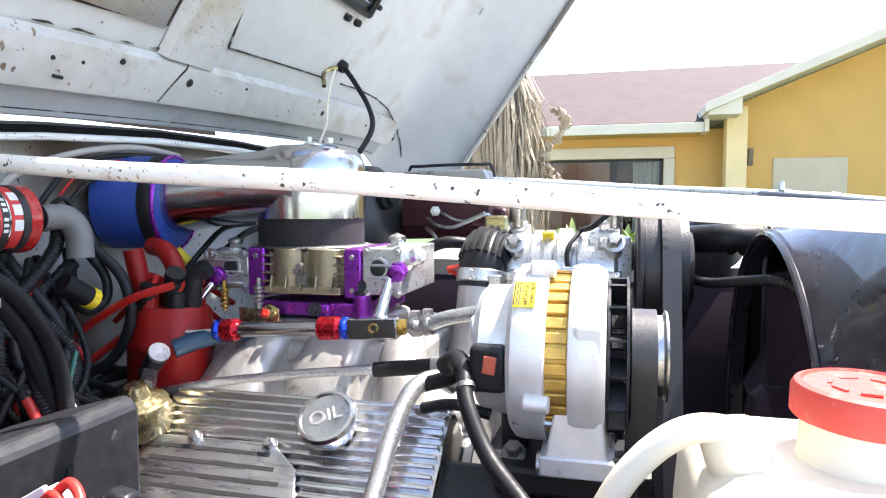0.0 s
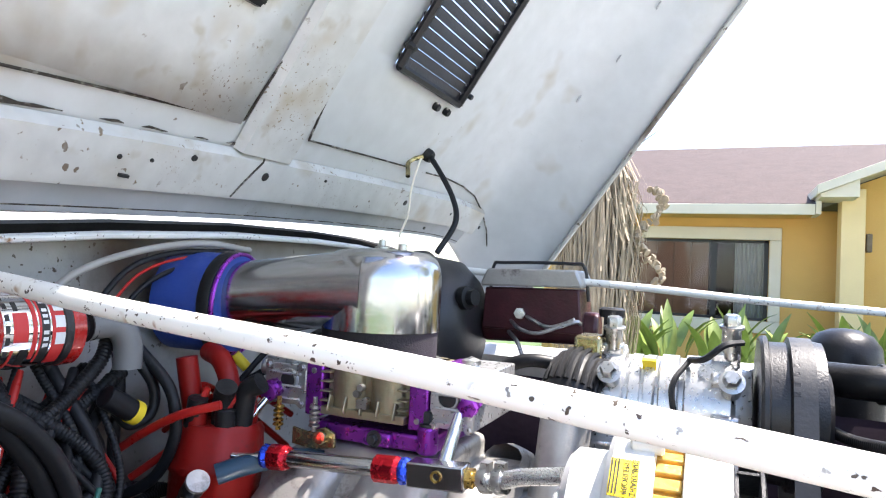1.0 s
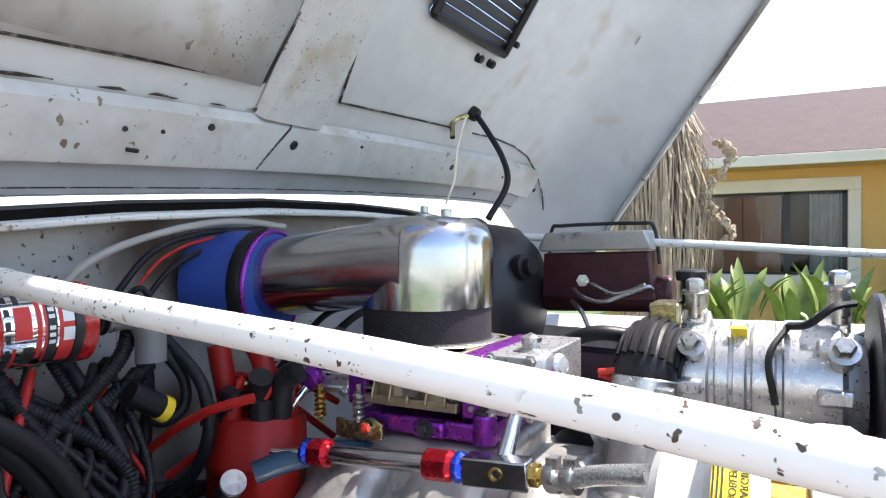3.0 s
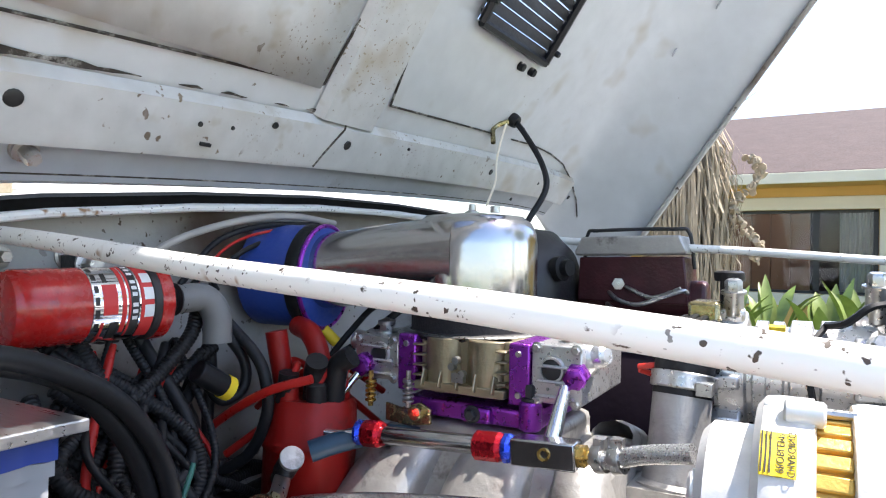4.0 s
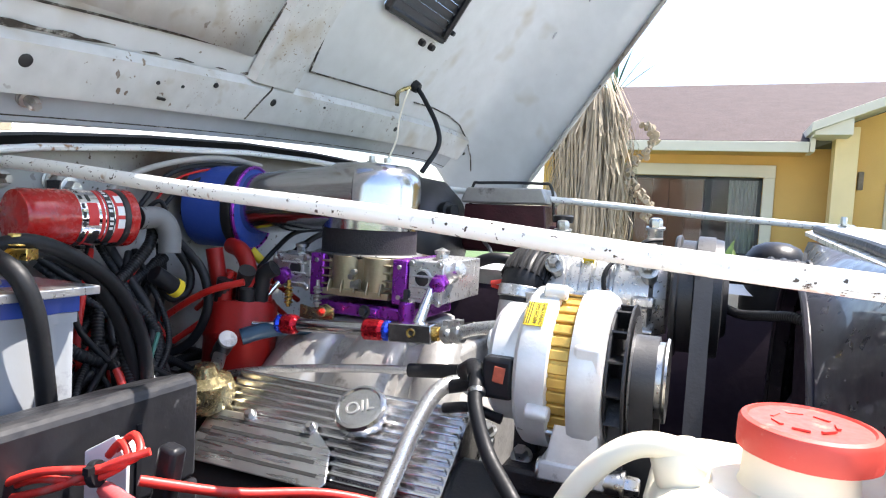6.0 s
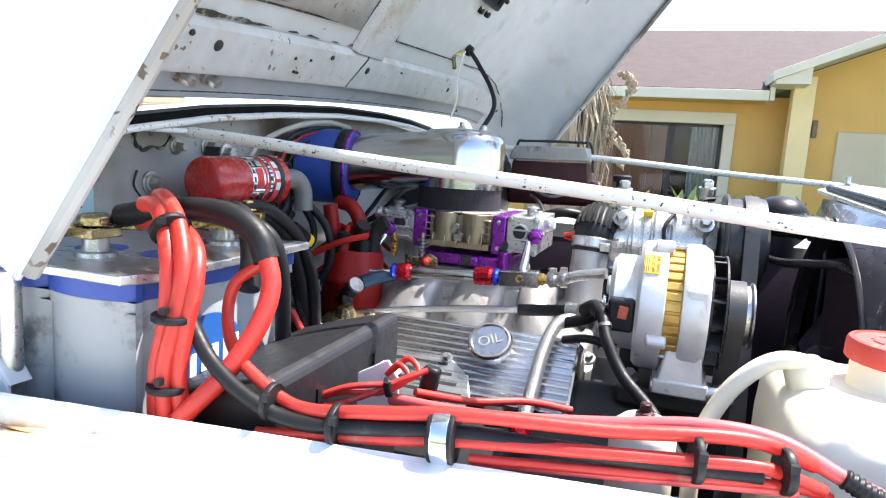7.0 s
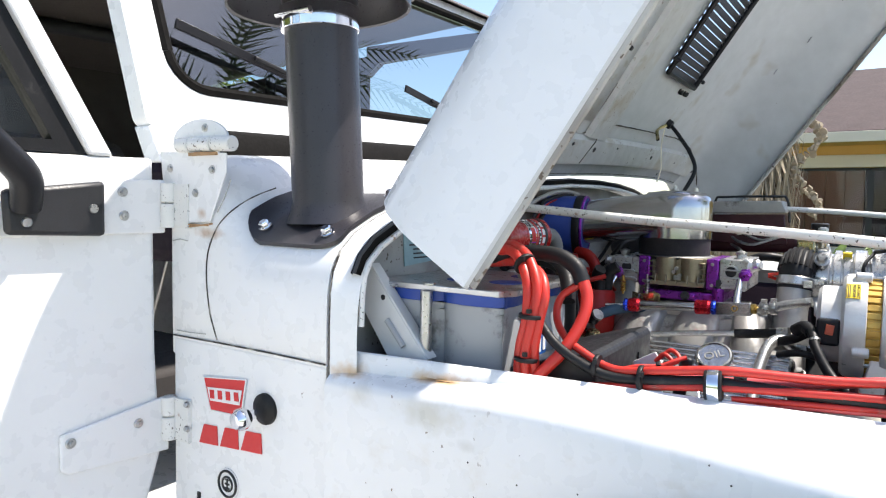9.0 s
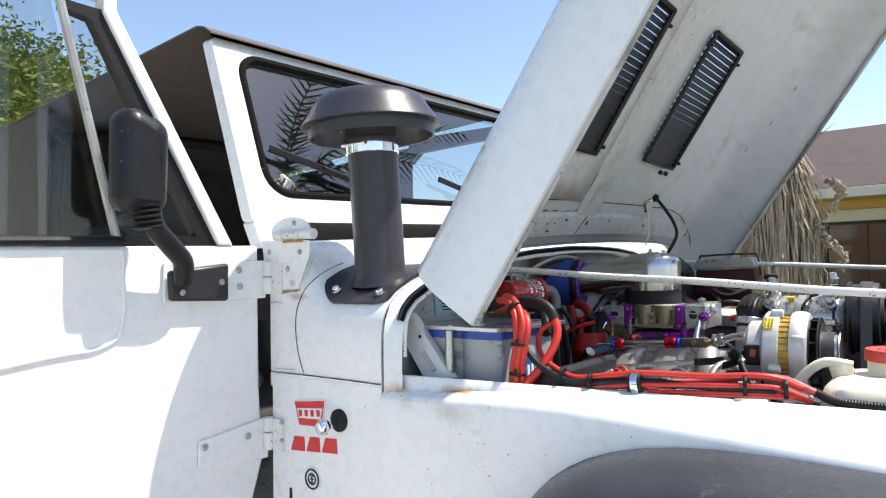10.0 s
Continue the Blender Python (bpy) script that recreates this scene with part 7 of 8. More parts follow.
        if "loom" in pn:
            ribbed(bm, pts, r)
        else:
            tube(bm, pts, r, 14 if r > 0.005 else 8)
        part(pn, bm, m_, ob, pl, smooth=60)
    return ob


def tie(ob, p, d, r, m_=None, w=0.0045, pn="cable_tie", pl=""):
    bm = bmesh.new()
    lathe(bm, Vector(p) - Vector(d).normalized() * w / 2, d, [(r, 0), (r * 1.04, w * 0.15), (r * 1.04, w * 0.85), (r, w)], 20)
    box(bm, Vector(p) + Vector((0.2, -0.8, 0.5)).normalized() * r, (0.0045, 0.0045, 0.0045))
    part(pn, bm, m_ or CABLE_K, ob, pl)


b3 = cable("red_battery_cables", [
    ([(-0.432, 0.158, 1.468), (-0.415, 0.150, 1.469), (-0.395, 0.136, 1.460), (-0.378, 0.122, 1.435), (-0.376, 0.118, 1.398), (-0.382, 0.116, 1.362), (-0.384, 0.118, 1.318), (-0.382, 0.12, 1.27)], 0.0060, CABLE_R, "cable", "thick red battery cable"),
    ([(-0.425, 0.165, 1.474), (-0.410, 0.155, 1.474), (-0.385, 0.138, 1.462), (-0.366, 0.122, 1.432), (-0.368, 0.116, 1.396), (-0.374, 0.113, 1.36), (-0.373, 0.116, 1.318), (-0.371, 0.12, 1.27)], 0.0060, CABLE_R, "cable", ""),
    ([(-0.46, 0.182, 1.450), (-0.41, 0.162, 1.455), (-0.372, 0.140, 1.446), (-0.358, 0.124, 1.424), (-0.362, 0.120, 1.395), (-0.366, 0.118, 1.36), (-0.362, 0.12, 1.318), (-0.36, 0.122, 1.27)], 0.0058, CABLE_R, "cable", ""),
], "three thick red battery cables tied together", shift=(0.004, 0.016, -0.003))
tie(b3, (-0.371, 0.118, 1.400), (0.05, 0, 1), 0.0132)
tie(b3, (-0.374, 0.117, 1.352), (0.05, 0, 1), 0.0134)
tie(b3, (-0.388, 0.134, 1.456), (0.6, -0.3, -0.4), 0.0130)
cable("sleeved_red_cable", [
    ([(-0.326, 0.178, 1.440), (-0.317, 0.172, 1.418), (-0.318, 0.160, 1.393), (-0.331, 0.143, 1.362), (-0.354, 0.130, 1.333), (-0.40, 0.128, 1.28)], 0.0068, CABLE_R, "cable", "thick red cable"),
    ([(-0.465, 0.19, 1.452), (-0.425, 0.188, 1.460), (-0.385, 0.185, 1.464), (-0.354, 0.182, 1.461), (-0.334, 0.180, 1.450), (-0.325, 0.178, 1.434)], 0.0092, CABLE_K, "black_sleeve", "black sleeve over the cable"),
], "thick red cable with a black sleeve at the terminal")
run = cable("fender_cable_bundle", [
    ([(-0.330, 0.180, 1.424), (-0.350, 0.174, 1.407), (-0.352, 0.168, 1.385), (-0.336, 0.153, 1.367), (-0.310, 0.141, 1.355), (-0.272, 0.134, 1.343), (-0.220, 0.132, 1.350), (-0.165, 0.138, 1.357), (-0.085, 0.155, 1.357), (-0.01, 0.172, 1.360), (0.03, 0.19, 1.345)], 0.0044, CABLE_R, "cable", "thick red cable"),
    ([(-0.371, 0.146, 1.392), (-0.342, 0.136, 1.363), (-0.306, 0.128, 1.345), (-0.269, 0.128, 1.336), (-0.214, 0.132, 1.341), (-0.172, 0.138, 1.345), (-0.10, 0.150, 1.343), (0.0, 0.170, 1.341)], 0.0052, CABLE_K, "cable", "thick black cable"),
    ([(-0.300, 0.130, 1.322), (-0.250, 0.130, 1.330), (-0.200, 0.132, 1.337), (-0.165, 0.137, 1.341), (-0.110, 0.146, 1.344), (-0.05, 0.158, 1.346), (0.0, 0.170, 1.346), (0.035, 0.185, 1.333)], 0.0041, CABLE_R, "cable", ""),
    ([(-0.16, 0.138, 1.331), (-0.10, 0.148, 1.334), (-0.04, 0.160, 1.336), (0.01, 0.172, 1.337), (0.04, 0.19, 1.328)], 0.0030, CABLE_R, "cable", "thin red cable"),
    ([(-0.16, 0.142, 1.328), (-0.09, 0.152, 1.331), (-0.02, 0.166, 1.333), (0.02, 0.176, 1.333)], 0.0030, CABLE_P, "cable", ""),
], "bundle of red and black cables along the fender", shift=(0, 0.004, 0.008))
tie(run, (-0.290, 0.130, 1.345), (1, 0, -0.1), 0.0120)
tie(run, (-0.243, 0.130, 1.339), (1, 0, 0.05), 0.0128)
tie(run, (-0.035, 0.162, 1.347), (1, 0.2, 0), 0.0130)
tie(run, (0.012, 0.174, 1.345), (1, 0.25, 0), 0.0128, RUBBER, 0.005)
bm = bmesh.new()
for w, r in ((0.016, 0.0150),):
    lathe(bm, (-0.184, 0.136, 1.3415), (1, 0.08, 0.06), [(r, 0), (r * 1.06, 0.001), (r * 1.06, w - 0.001), (r, w)], 24)
cl2 = part("rubber_clamp", bm, RUBBER, run, "rubber-lined clamp")
bm = bmesh.new()
lathe(bm, (-0.181, 0.1362, 1.3417), (1, 0.08, 0.06), [(0.0162, 0), (0.0165, 0.001), (0.0165, 0.009), (0.0162, 0.010)], 24)
part("steel_band", bm, CHROME, cl2, "bright steel band")
pk = cable("pale_red_hose", [
    ([(-0.25, 0.24, 1.325), (-0.20, 0.215, 1.335), (-0.155, 0.200, 1.343), (-0.089, 0.198, 1.353), (-0.032, 0.198, 1.363), (0.010, 0.198, 1.362), (0.048, 0.195, 1.347), (0.09, 0.19, 1.335)], 0.0050, CABLE_P, "hose", ""),
    ([(0.045, 0.193, 1.349), (0.07, 0.19, 1.340), (0.12, 0.19, 1.338), (0.2, 0.2, 1.335)], 0.0062, RUBBER, "corrugated_loom", "black corrugated loom"),
], "pale red hose running along the fender", "hose")
tie(pk, (-0.160, 0.200, 1.343), (1, 0, 0.1), 0.0066, w=0.012)
thin = cable("thin_red_wires", [
    ([(-0.318, 0.215, 1.315), (-0.286, 0.222, 1.330), (-0.256, 0.232, 1.332), (-0.240, 0.245, 1.342), (-0.250, 0.250, 1.350), (-0.260, 0.250, 1.340)], 0.0025, CABLE_R, "wire", ""),
    ([(-0.310, 0.21, 1.322), (-0.28, 0.22, 1.336), (-0.248, 0.234, 1.340), (-0.232, 0.246, 1.347), (-0.243, 0.253, 1.355), (-0.256, 0.252, 1.344)], 0.0025, CABLE_R, "wire", ""),
    ([(-0.235, 0.25, 1.33), (-0.20, 0.29, 1.315), (-0.16, 0.33, 1.308), (-0.125, 0.355, 1.298)], 0.0034, CABLE_R, "wire", ""),
    ([(-0.300, 0.215, 1.318), (-0.27, 0.225, 1.328), (-0.24, 0.238, 1.344), (-0.225, 0.248, 1.350)], 0.0024, CABLE_R, "wire", ""),
], "thin red wires looping to the relay bracket", "wire")
tie(thin, (-0.252, 0.235, 1.336), (1, 0.3, 0.2), 0.0075)
cable("black_battery_cables", [
    ([(-0.440, 0.300, 1.452), (-0.430, 0.318, 1.455), (-0.428, 0.349, 1.445), (-0.429, 0.394, 1.417), (-0.430, 0.424, 1.376), (-0.430, 0.437, 1.328), (-0.43, 0.44, 1.24)], 0.0066, CABLE_K, "cable", ""),
    ([(-0.440, 0.306, 1.446), (-0.438, 0.323, 1.450), (-0.436, 0.366, 1.433), (-0.438, 0.403, 1.393), (-0.440, 0.425, 1.349), (-0.44, 0.437, 1.30), (-0.44, 0.44, 1.24)], 0.0066, CABLE_K, "cable", ""),
    ([(-0.440, 0.284, 1.446), (-0.415, 0.280, 1.446), (-0.393, 0.284, 1.434), (-0.386, 0.291, 1.410), (-0.386, 0.297, 1.380), (-0.390, 0.306, 1.335), (-0.395, 0.318, 1.26)], 0.0074, CABLE_K, "cable", ""),
    ([(-0.46, 0.27, 1.450), (-0.41, 0.25, 1.458), (-0.375, 0.225, 1.452), (-0.352, 0.20, 1.432), (-0.345, 0.185, 1.41)], 0.0088, CABLE_K, "cable", ""),
], "black battery cables looping to the engine bay")
cable("braided_oil_line", [
    ([(-0.50, 0.585, 1.275), (-0.44, 0.59, 1.293), (-0.377, 0.60, 1.304), (-0.30, 0.603, 1.315), (-0.225, 0.603, 1.324)], 0.0048, BRAID, "braid", "braided steel line"),
    ([(-0.228, 0.603, 1.3235), (-0.20, 0.602, 1.327), (-0.165, 0.595, 1.333)], 0.0075, RUBBER, "boot", "black rubber boot"),
    ([(-0.166, 0.595, 1.333), (-0.150, 0.592, 1.336)], 0.0085, STEEL, "nut", ""),
], "thin braided steel line across the engine", "hose")
cable("braided_hose", [
    ([(-0.145, 0.585, 1.318), (-0.158, 0.570, 1.328), (-0.172, 0.548, 1.322), (-0.180, 0.518, 1.295), (-0.183, 0.490, 1.264), (-0.185, 0.462, 1.236)], 0.0080, BRAID, "braid", "braided steel hose"),
    ([(-0.185, 0.462, 1.236), (-0.187, 0.452, 1.222)], 0.0125, REDAN, "hose_end", "red anodised hose end"),
    ([(-0.187, 0.452, 1.222), (-0.190, 0.443, 1.210)], 0.0118, BLUEAN, "hose_nut", "blue anodised nut"),
], "braided steel hose over the valve cover", "hose")
cable("black_heater_hose", [
    ([(-0.122, 0.515, 1.360), (-0.115, 0.498, 1.354), (-0.108, 0.478, 1.335), (-0.088, 0.458, 1.305), (-0.055, 0.43, 1.280), (-0.02, 0.40, 1.24)], 0.0064, CABLE_K, "hose", ""),
    ([(-0.138, 0.53, 1.350), (-0.126, 0.52, 1.358), (-0.116, 0.503, 1.354)], 0.0088, RUBBER, "sleeve", "loose black sleeve"),
    ([(-0.112, 0.490, 1.347), (-0.111, 0.4875, 1.344)], 0.0078, STEEL, "clamp", ""),
    ([(-0.165, 0.56, 1.325), (-0.14, 0.55, 1.335), (-0.115, 0.545, 1.35), (-0.10, 0.54, 1.335)], 0.007, RUBBER, "stub", ""),
    ([(-0.16, 0.54, 1.31), (-0.13, 0.53, 1.318), (-0.10, 0.53, 1.312)], 0.005, RUBBER, "stub", ""),
], "black hose beside the alternator", "hose")
# wiring on the firewall
loom = [([(-0.54, 0.545, 1.47), (-0.53, 0.53, 1.44), (-0.53, 0.50, 1.41), (-0.52, 0.46, 1.385), (-0.50, 0.44, 1.33), (-0.49, 0.43, 1.25)], 0.0068, RUBBER, "loom", "black corrugated loom"),
        ([(-0.55, 0.56, 1.455), (-0.545, 0.53, 1.425), (-0.54, 0.49, 1.395), (-0.53, 0.46, 1.37), (-0.51, 0.45, 1.27)], 0.0055, CABLE_K, "wire", ""),
        ([(-0.545, 0.55, 1.45), (-0.535, 0.515, 1.415), (-0.53, 0.48, 1.38), (-0.52, 0.45, 1.35), (-0.50, 0.42, 1.32)], 0.0045, REDWIRE, "wire", ""),
        ([(-0.55, 0.565, 1.44), (-0.55, 0.57, 1.40), (-0.548, 0.565, 1.36), (-0.545, 0.563, 1.31), (-0.54, 0.56, 1.23)], 0.0055, CABLE_K, "wire", ""),
        ([(-0.55, 0.575, 1.44), (-0.552, 0.545, 1.39), (-0.55, 0.53, 1.34), (-0.545, 0.535, 1.28), (-0.54, 0.54, 1.2)], 0.004, CABLE_K, "wire", ""),
        ([(-0.535, 0.575, 1.445), (-0.505, 0.583, 1.415), (-0.494, 0.585, 1.390), (-0.493, 0.585, 1.360), (-0.514, 0.583, 1.322), (-0.55, 0.57, 1.300), (-0.58, 0.54, 1.285)], 0.0056, CABLE_K, "wire", ""),
        ([(-0.53, 0.565, 1.44), (-0.52, 0.582, 1.41), (-0.518, 0.58, 1.385), (-0.525, 0.562, 1.375), (-0.535, 0.552, 1.39)], 0.005, CABLE_K, "wire", ""),
        ([(-0.44, 0.46, 1.36), (-0.43, 0.44, 1.32), (-0.42, 0.46, 1.28)], 0.002, mat("green_wire", (0.02, 0.12, 0.09), 0.4), "wire", "thin green wire"),
        ([(-0.45, 0.45, 1.35), (-0.43, 0.45, 1.31), (-0.41, 0.47, 1.27)], 0.002, LABEL_W, "wire", "thin white wire"),
        ([(-0.45, 0.42, 1.33), (-0.43, 0.42, 1.30), (-0.41, 0.44, 1.26)], 0.004, CABLE_R, "wire", ""),
        ([(-0.47, 0.44, 1.38), (-0.45, 0.425, 1.36), (-0.44, 0.43, 1.31), (-0.43, 0.44, 1.25)], 0.006, RUBBER, "loom", ""),
        ([(-0.585, 0.555, 1.315), (-0.563, 0.565, 1.334), (-0.518, 0.565, 1.365), (-0.471, 0.565, 1.390), (-0.435, 0.580, 1.402)], 0.0042, REDWIRE, "wire", ""),
        ([(-0.545, 0.585, 1.317), (-0.519, 0.6, 1.34), (-0.49, 0.63, 1.37), (-0.466, 0.664, 1.398), (-0.475, 0.7, 1.4)], 0.0040, REDWIRE, "wire", ""),
        ]
wr = random.Random(21)
for k in range(50):
    a = Vector((-0.560 + 0.02 * wr.random(), 0.40 + 0.17 * wr.random(), 1.445 - 0.06 * wr.random()))
    b = Vector((-0.540 + 0.05 * wr.random(), 0.40 + 0.14 * wr.random(), 1.370 - 0.04 * wr.random()))
    c = Vector((-0.520 + 0.07 * wr.random(), 0.37 + 0.16 * wr.random(), 1.300 - 0.03 * wr.random()))
    d = Vector((-0.510 + 0.09 * wr.random(), 0.37 + 0.17 * wr.random(), 1.16))
    pick = wr.random()
    rr = 0.0028 + 0.0038 * wr.random()
    loom.append(([a, b, c, d], rr * (0.6 if pick < 0.22 else 1), REDWIRE if pick < 0.22 else CABLE_K, "loom" if pick > 0.55 else "wire", ""))
for k in range(20):
    a = Vector((-0.585, 0.36 + 0.05 * wr.random(), 1.34 - 0.10 * wr.random()))
    b = Vector((-0.56 + 0.03 * wr.random(), 0.46 + 0.05 * wr.random(), 1.33 - 0.10 * wr.random()))
    c = Vector((-0.56 + 0.03 * wr.random(), 0.60 + 0.05 * wr.random(), 1.30 - 0.10 * wr.random()))
    d = Vector((-0.585, 0.70 + 0.1 * wr.random(), 1.28 - 0.10 * wr.random()))
    loom.append(([a, b, c, d], 0.004 + 0.004 * wr.random(), CABLE_K, "loom" if k % 2 else "wire", ""))
wl = cable("firewall_wiring", loom, "tangle of black and red wiring on the firewall", "wiring")
bm = bmesh.new()
cyl(bm, (-0.520, 0.528, 1.408), (-0.515, 0.556, 1.390), 0.0105, seg=14)
plug = part("plug_connector", bm, BLACKP, wl, "black round plug connector", bevel=0.001)
bm = bmesh.new()
cyl(bm, (-0.5155, 0.553, 1.3915), (-0.5145, 0.560, 1.3875), 0.0112, seg=14)
part("yellow_seal", bm, LABEL_Y, plug, "yellow seal")
cable("grey_vacuum_hose", [
    ([(-0.575, 0.49, 1.475), (-0.57, 0.53, 1.515), (-0.565, 0.60, 1.54), (-0.56, 0.68, 1.552), (-0.56, 0.76, 1.548)], 0.0038, mat("grey_hose", (0.36, 0.34, 0.31), 0.5, vary=0.1, scale=40), "hose", ""),
    ([(-0.572, 0.56, 1.47), (-0.568, 0.60, 1.515), (-0.565, 0.66, 1.535), (-0.56, 0.74, 1.54)], 0.0016, REDWIRE, "wire", ""),
    ([(-0.572, 0.57, 1.46), (-0.568, 0.61, 1.505), (-0.565, 0.67, 1.528), (-0.56, 0.74, 1.535)], 0.0028, CABLE_K, "wire", ""),
    ([(-0.572, 0.55, 1.48), (-0.568, 0.59, 1.522), (-0.565, 0.65, 1.54), (-0.56, 0.73, 1.545)], 0.0032, CABLE_K, "wire", ""),
    ([(-0.57, 0.545, 1.465), (-0.55, 0.56, 1.49), (-0.55, 0.575, 1.475)], 0.0028, CABLE_K, "wire", ""),
], "grey vacuum hose and wires arching over the intake hose", "hose")
cable("rear_engine_wires", [
    ([(-0.50, 0.68, 1.40), (-0.485, 0.70, 1.43), (-0.48, 0.74, 1.455), (-0.475, 0.80, 1.46)], 0.0035, CABLE_K, "wire", ""),
    ([(-0.51, 0.67, 1.39), (-0.48, 0.72, 1.42), (-0.47, 0.78, 1.45), (-0.46, 0.84, 1.46)], 0.0045, CABLE_K, "wire", ""),
    ([(-0.50, 0.66, 1.395), (-0.46, 0.67, 1.40), (-0.43, 0.70, 1.395)], 0.006, RUBBER, "wire", ""),
    ([(-0.515, 0.69, 1.43), (-0.505, 0.70, 1.415)], 0.006, LABEL_Y, "yellow_cap", ""),
], "thin black wires behind the carburettor", "wire")
# tarnished oil filler behind the cover
of = thing("oil_sender", (-0.43, 0.53, 1.25), "tarnished yellow pressure sender", "engine part")
bm = bmesh.new()
lathe(bm, (-0.437, 0.528, 1.262), (0.1, -0.2, 1), [(0.012, 0), (0.022, 0.003), (0.031, 0.014), (0.033, 0.026), (0.028, 0.040), (0.014, 0.046), (0.010, 0.056), (0, 0.057)], 32)
part("body", bm, DIRTYBRASS, of)
bm = bmesh.new()
tube(bm, [(-0.440, 0.540, 1.308), (-0.446, 0.552, 1.308), (-0.455, 0.567, 1.316)], 0.0075, 12)
part("elbow", bm, STEEL, of)

# brake booster and master cylinder
bb = thing("brake_booster", (-0.42, 1.05, 1.38), "black round brake booster", "brake booster")
bm = bmesh.new()
lathe(bm, (-0.575, 1.08, 1.446), (1, 0, 0.03), [(0.06, 0), (0.105, 0.05), (0.112, 0.10), (0.118, 0.105), (0.118, 0.115), (0.110, 0.12), (0.10, 0.175), (0.075, 0.20), (0.03, 0.205), (0, 0.205)], 44)
part("canister", bm, BLACKM, bb)
bm = bmesh.new()
lathe(bm, (-0.375, 1.03, 1.495), (1, -0.3, 0.1), [(0.018, 0), (0.018, 0.012), (0.012, 0.014), (0.012, 0.024), (0, 0.024)], 20)
part("check_valve", bm, RUBBER, bb)
ms = thing("master_cylinder", (-0.28, 1.17, 1.44), "dark brown brake master cylinder with a steel lid", "master cylinder", shift=(0, -0.03, -0.002))
bm = bmesh.new()
prism(bm, [(-0.365, 1.125, 1.45), (-0.205, 1.125, 1.45), (-0.212, 1.125, 1.518), (-0.362, 1.125, 1.515)], (0, 0.095, 0))
cyl(bm, (-0.375, 1.17, 1.452), (-0.185, 1.17, 1.458), 0.026, seg=24, edge=0.004)
part("reservoir", bm, MAROON, ms, "dark brown cast reservoir", bevel=0.006)
bm = bmesh.new()
prism(bm, [(-0.368, 1.12, 1.517), (-0.208, 1.12, 1.521), (-0.208, 1.12, 1.528), (-0.218, 1.12, 1.548), (-0.358, 1.12, 1.545), (-0.368, 1.12, 1.524)], (0, 0.105, 0))
part("lid", bm, ALUD, ms, "dull steel lid", bevel=0.003)
bm = bmesh.new()
tube(bm, [(-0.368, 1.17, 1.50), (-0.362, 1.165, 1.550), (-0.34, 1.16, 1.556), (-0.235, 1.16, 1.558), (-0.212, 1.165, 1.552), (-0.205, 1.17, 1.50)], 0.0028, 8)
part("wire_bail", bm, BLACKM, ms, "black wire bail")
for pts in ([(-0.300, 1.134, 1.476), (-0.280, 1.118, 1.468), (-0.255, 1.108, 1.460), (-0.235, 1.105, 1.464), (-0.212, 1.10, 1.474)], [(-0.320, 1.130, 1.466), (-0.298, 1.108, 1.454), (-0.268, 1.098, 1.450), (-0.235, 1.098, 1.462), (-0.210, 1.098, 1.471), (-0.205, 1.11, 1.468)], [(-0.315, 1.11, 1.448), (-0.29, 1.07, 1.438), (-0.275, 1.05, 1.42)]):
    bm = bmesh.new()
    tube(bm, pts, 0.0032, 8)
    part("brake_line", bm, STEEL, ms, "bent steel brake line")
bm = bmesh.new()
lathe(bm, (-0.302, 1.122, 1.477), (0.2, -1, 0), [(0.009, 0), (0.009, 0.010), (0, 0.011)], 6)
part("line_nut", bm, STEEL, ms)
cable("red_clip_wire", [([(-0.205, 0.80, 1.405), (-0.18, 0.79, 1.41), (-0.165, 0.80, 1.402), (-0.185, 0.81, 1.396), (-0.205, 0.80, 1.402)], 0.003, CABLE_R, "loop", ""), ([(-0.26, 0.86, 1.42), (-0.22, 0.85, 1.435), (-0.18, 0.87, 1.43)], 0.008, RUBBER, "hose", "")], "red plastic clip beside the thermostat", "clip")

# radiator, shroud and fan
sh = thing("fan_shroud", (0.16, 0.735, 1.0), "black moulded fan shroud", "fan shroud")
bm = bmesh.new()
rows = []
n = 48
for x, k, g in ((0.162, 0, -0.010), (0.148, 0, -0.006), (0.146, 0, 0.0), (0.150, 0, 0.006), (0.160, 0.10, 0.004), (0.172, 0.40, 0.0), (0.186, 0.85, 0), (0.193, 1.0, 0), (0.206, 1.0, 0)):
    row = []
    for i in range(n + 1):
        a = 2 * math.pi * i / n
        cy, cz, r = 0.735, 1.238, 0.215 + g
        c = (cy + r * math.cos(a), cz + r * math.sin(a))
        ca_, sa_ = math.cos(a), math.sin(a)
        e = max(abs(ca_) ** 5, abs(sa_) ** 5) ** 0.2
        q_ = (0.735 + 0.325 * math.copysign(min(1, abs(ca_) / e), ca_), 1.235 + 0.240 * math.copysign(min(1, abs(sa_) / e), sa_))
        row.append(Vector((x, c[0] + (q_[0] - c[0]) * k, c[1] + (q_[1] - c[1]) * k + lean(c[0]))))
    rows.append(row)
sheet(bm, rows)
part("shroud_shell", bm, SHROUD, sh, "glossy black shroud", smooth=40)
bm = bmesh.new()
sweep(bm, [Vector((0.1465, 0.735 + 0.2145 * math.cos(math.pi * i / 32), 1.238 + 0.2145 * math.sin(math.pi * i / 32) + lean(0.735 + 0.2145 * math.cos(math.pi * i / 32)))) for i in range(65)], 0.004, 8)
part("shroud_rim", bm, SHROUD, sh, "rolled black rim")
# core and fan take a purple-black for the shade inside the shroud
rd = thing("radiator", (0.22, 0.735, 0.95), "radiator core behind the shroud, darkened as shade", "radiator")
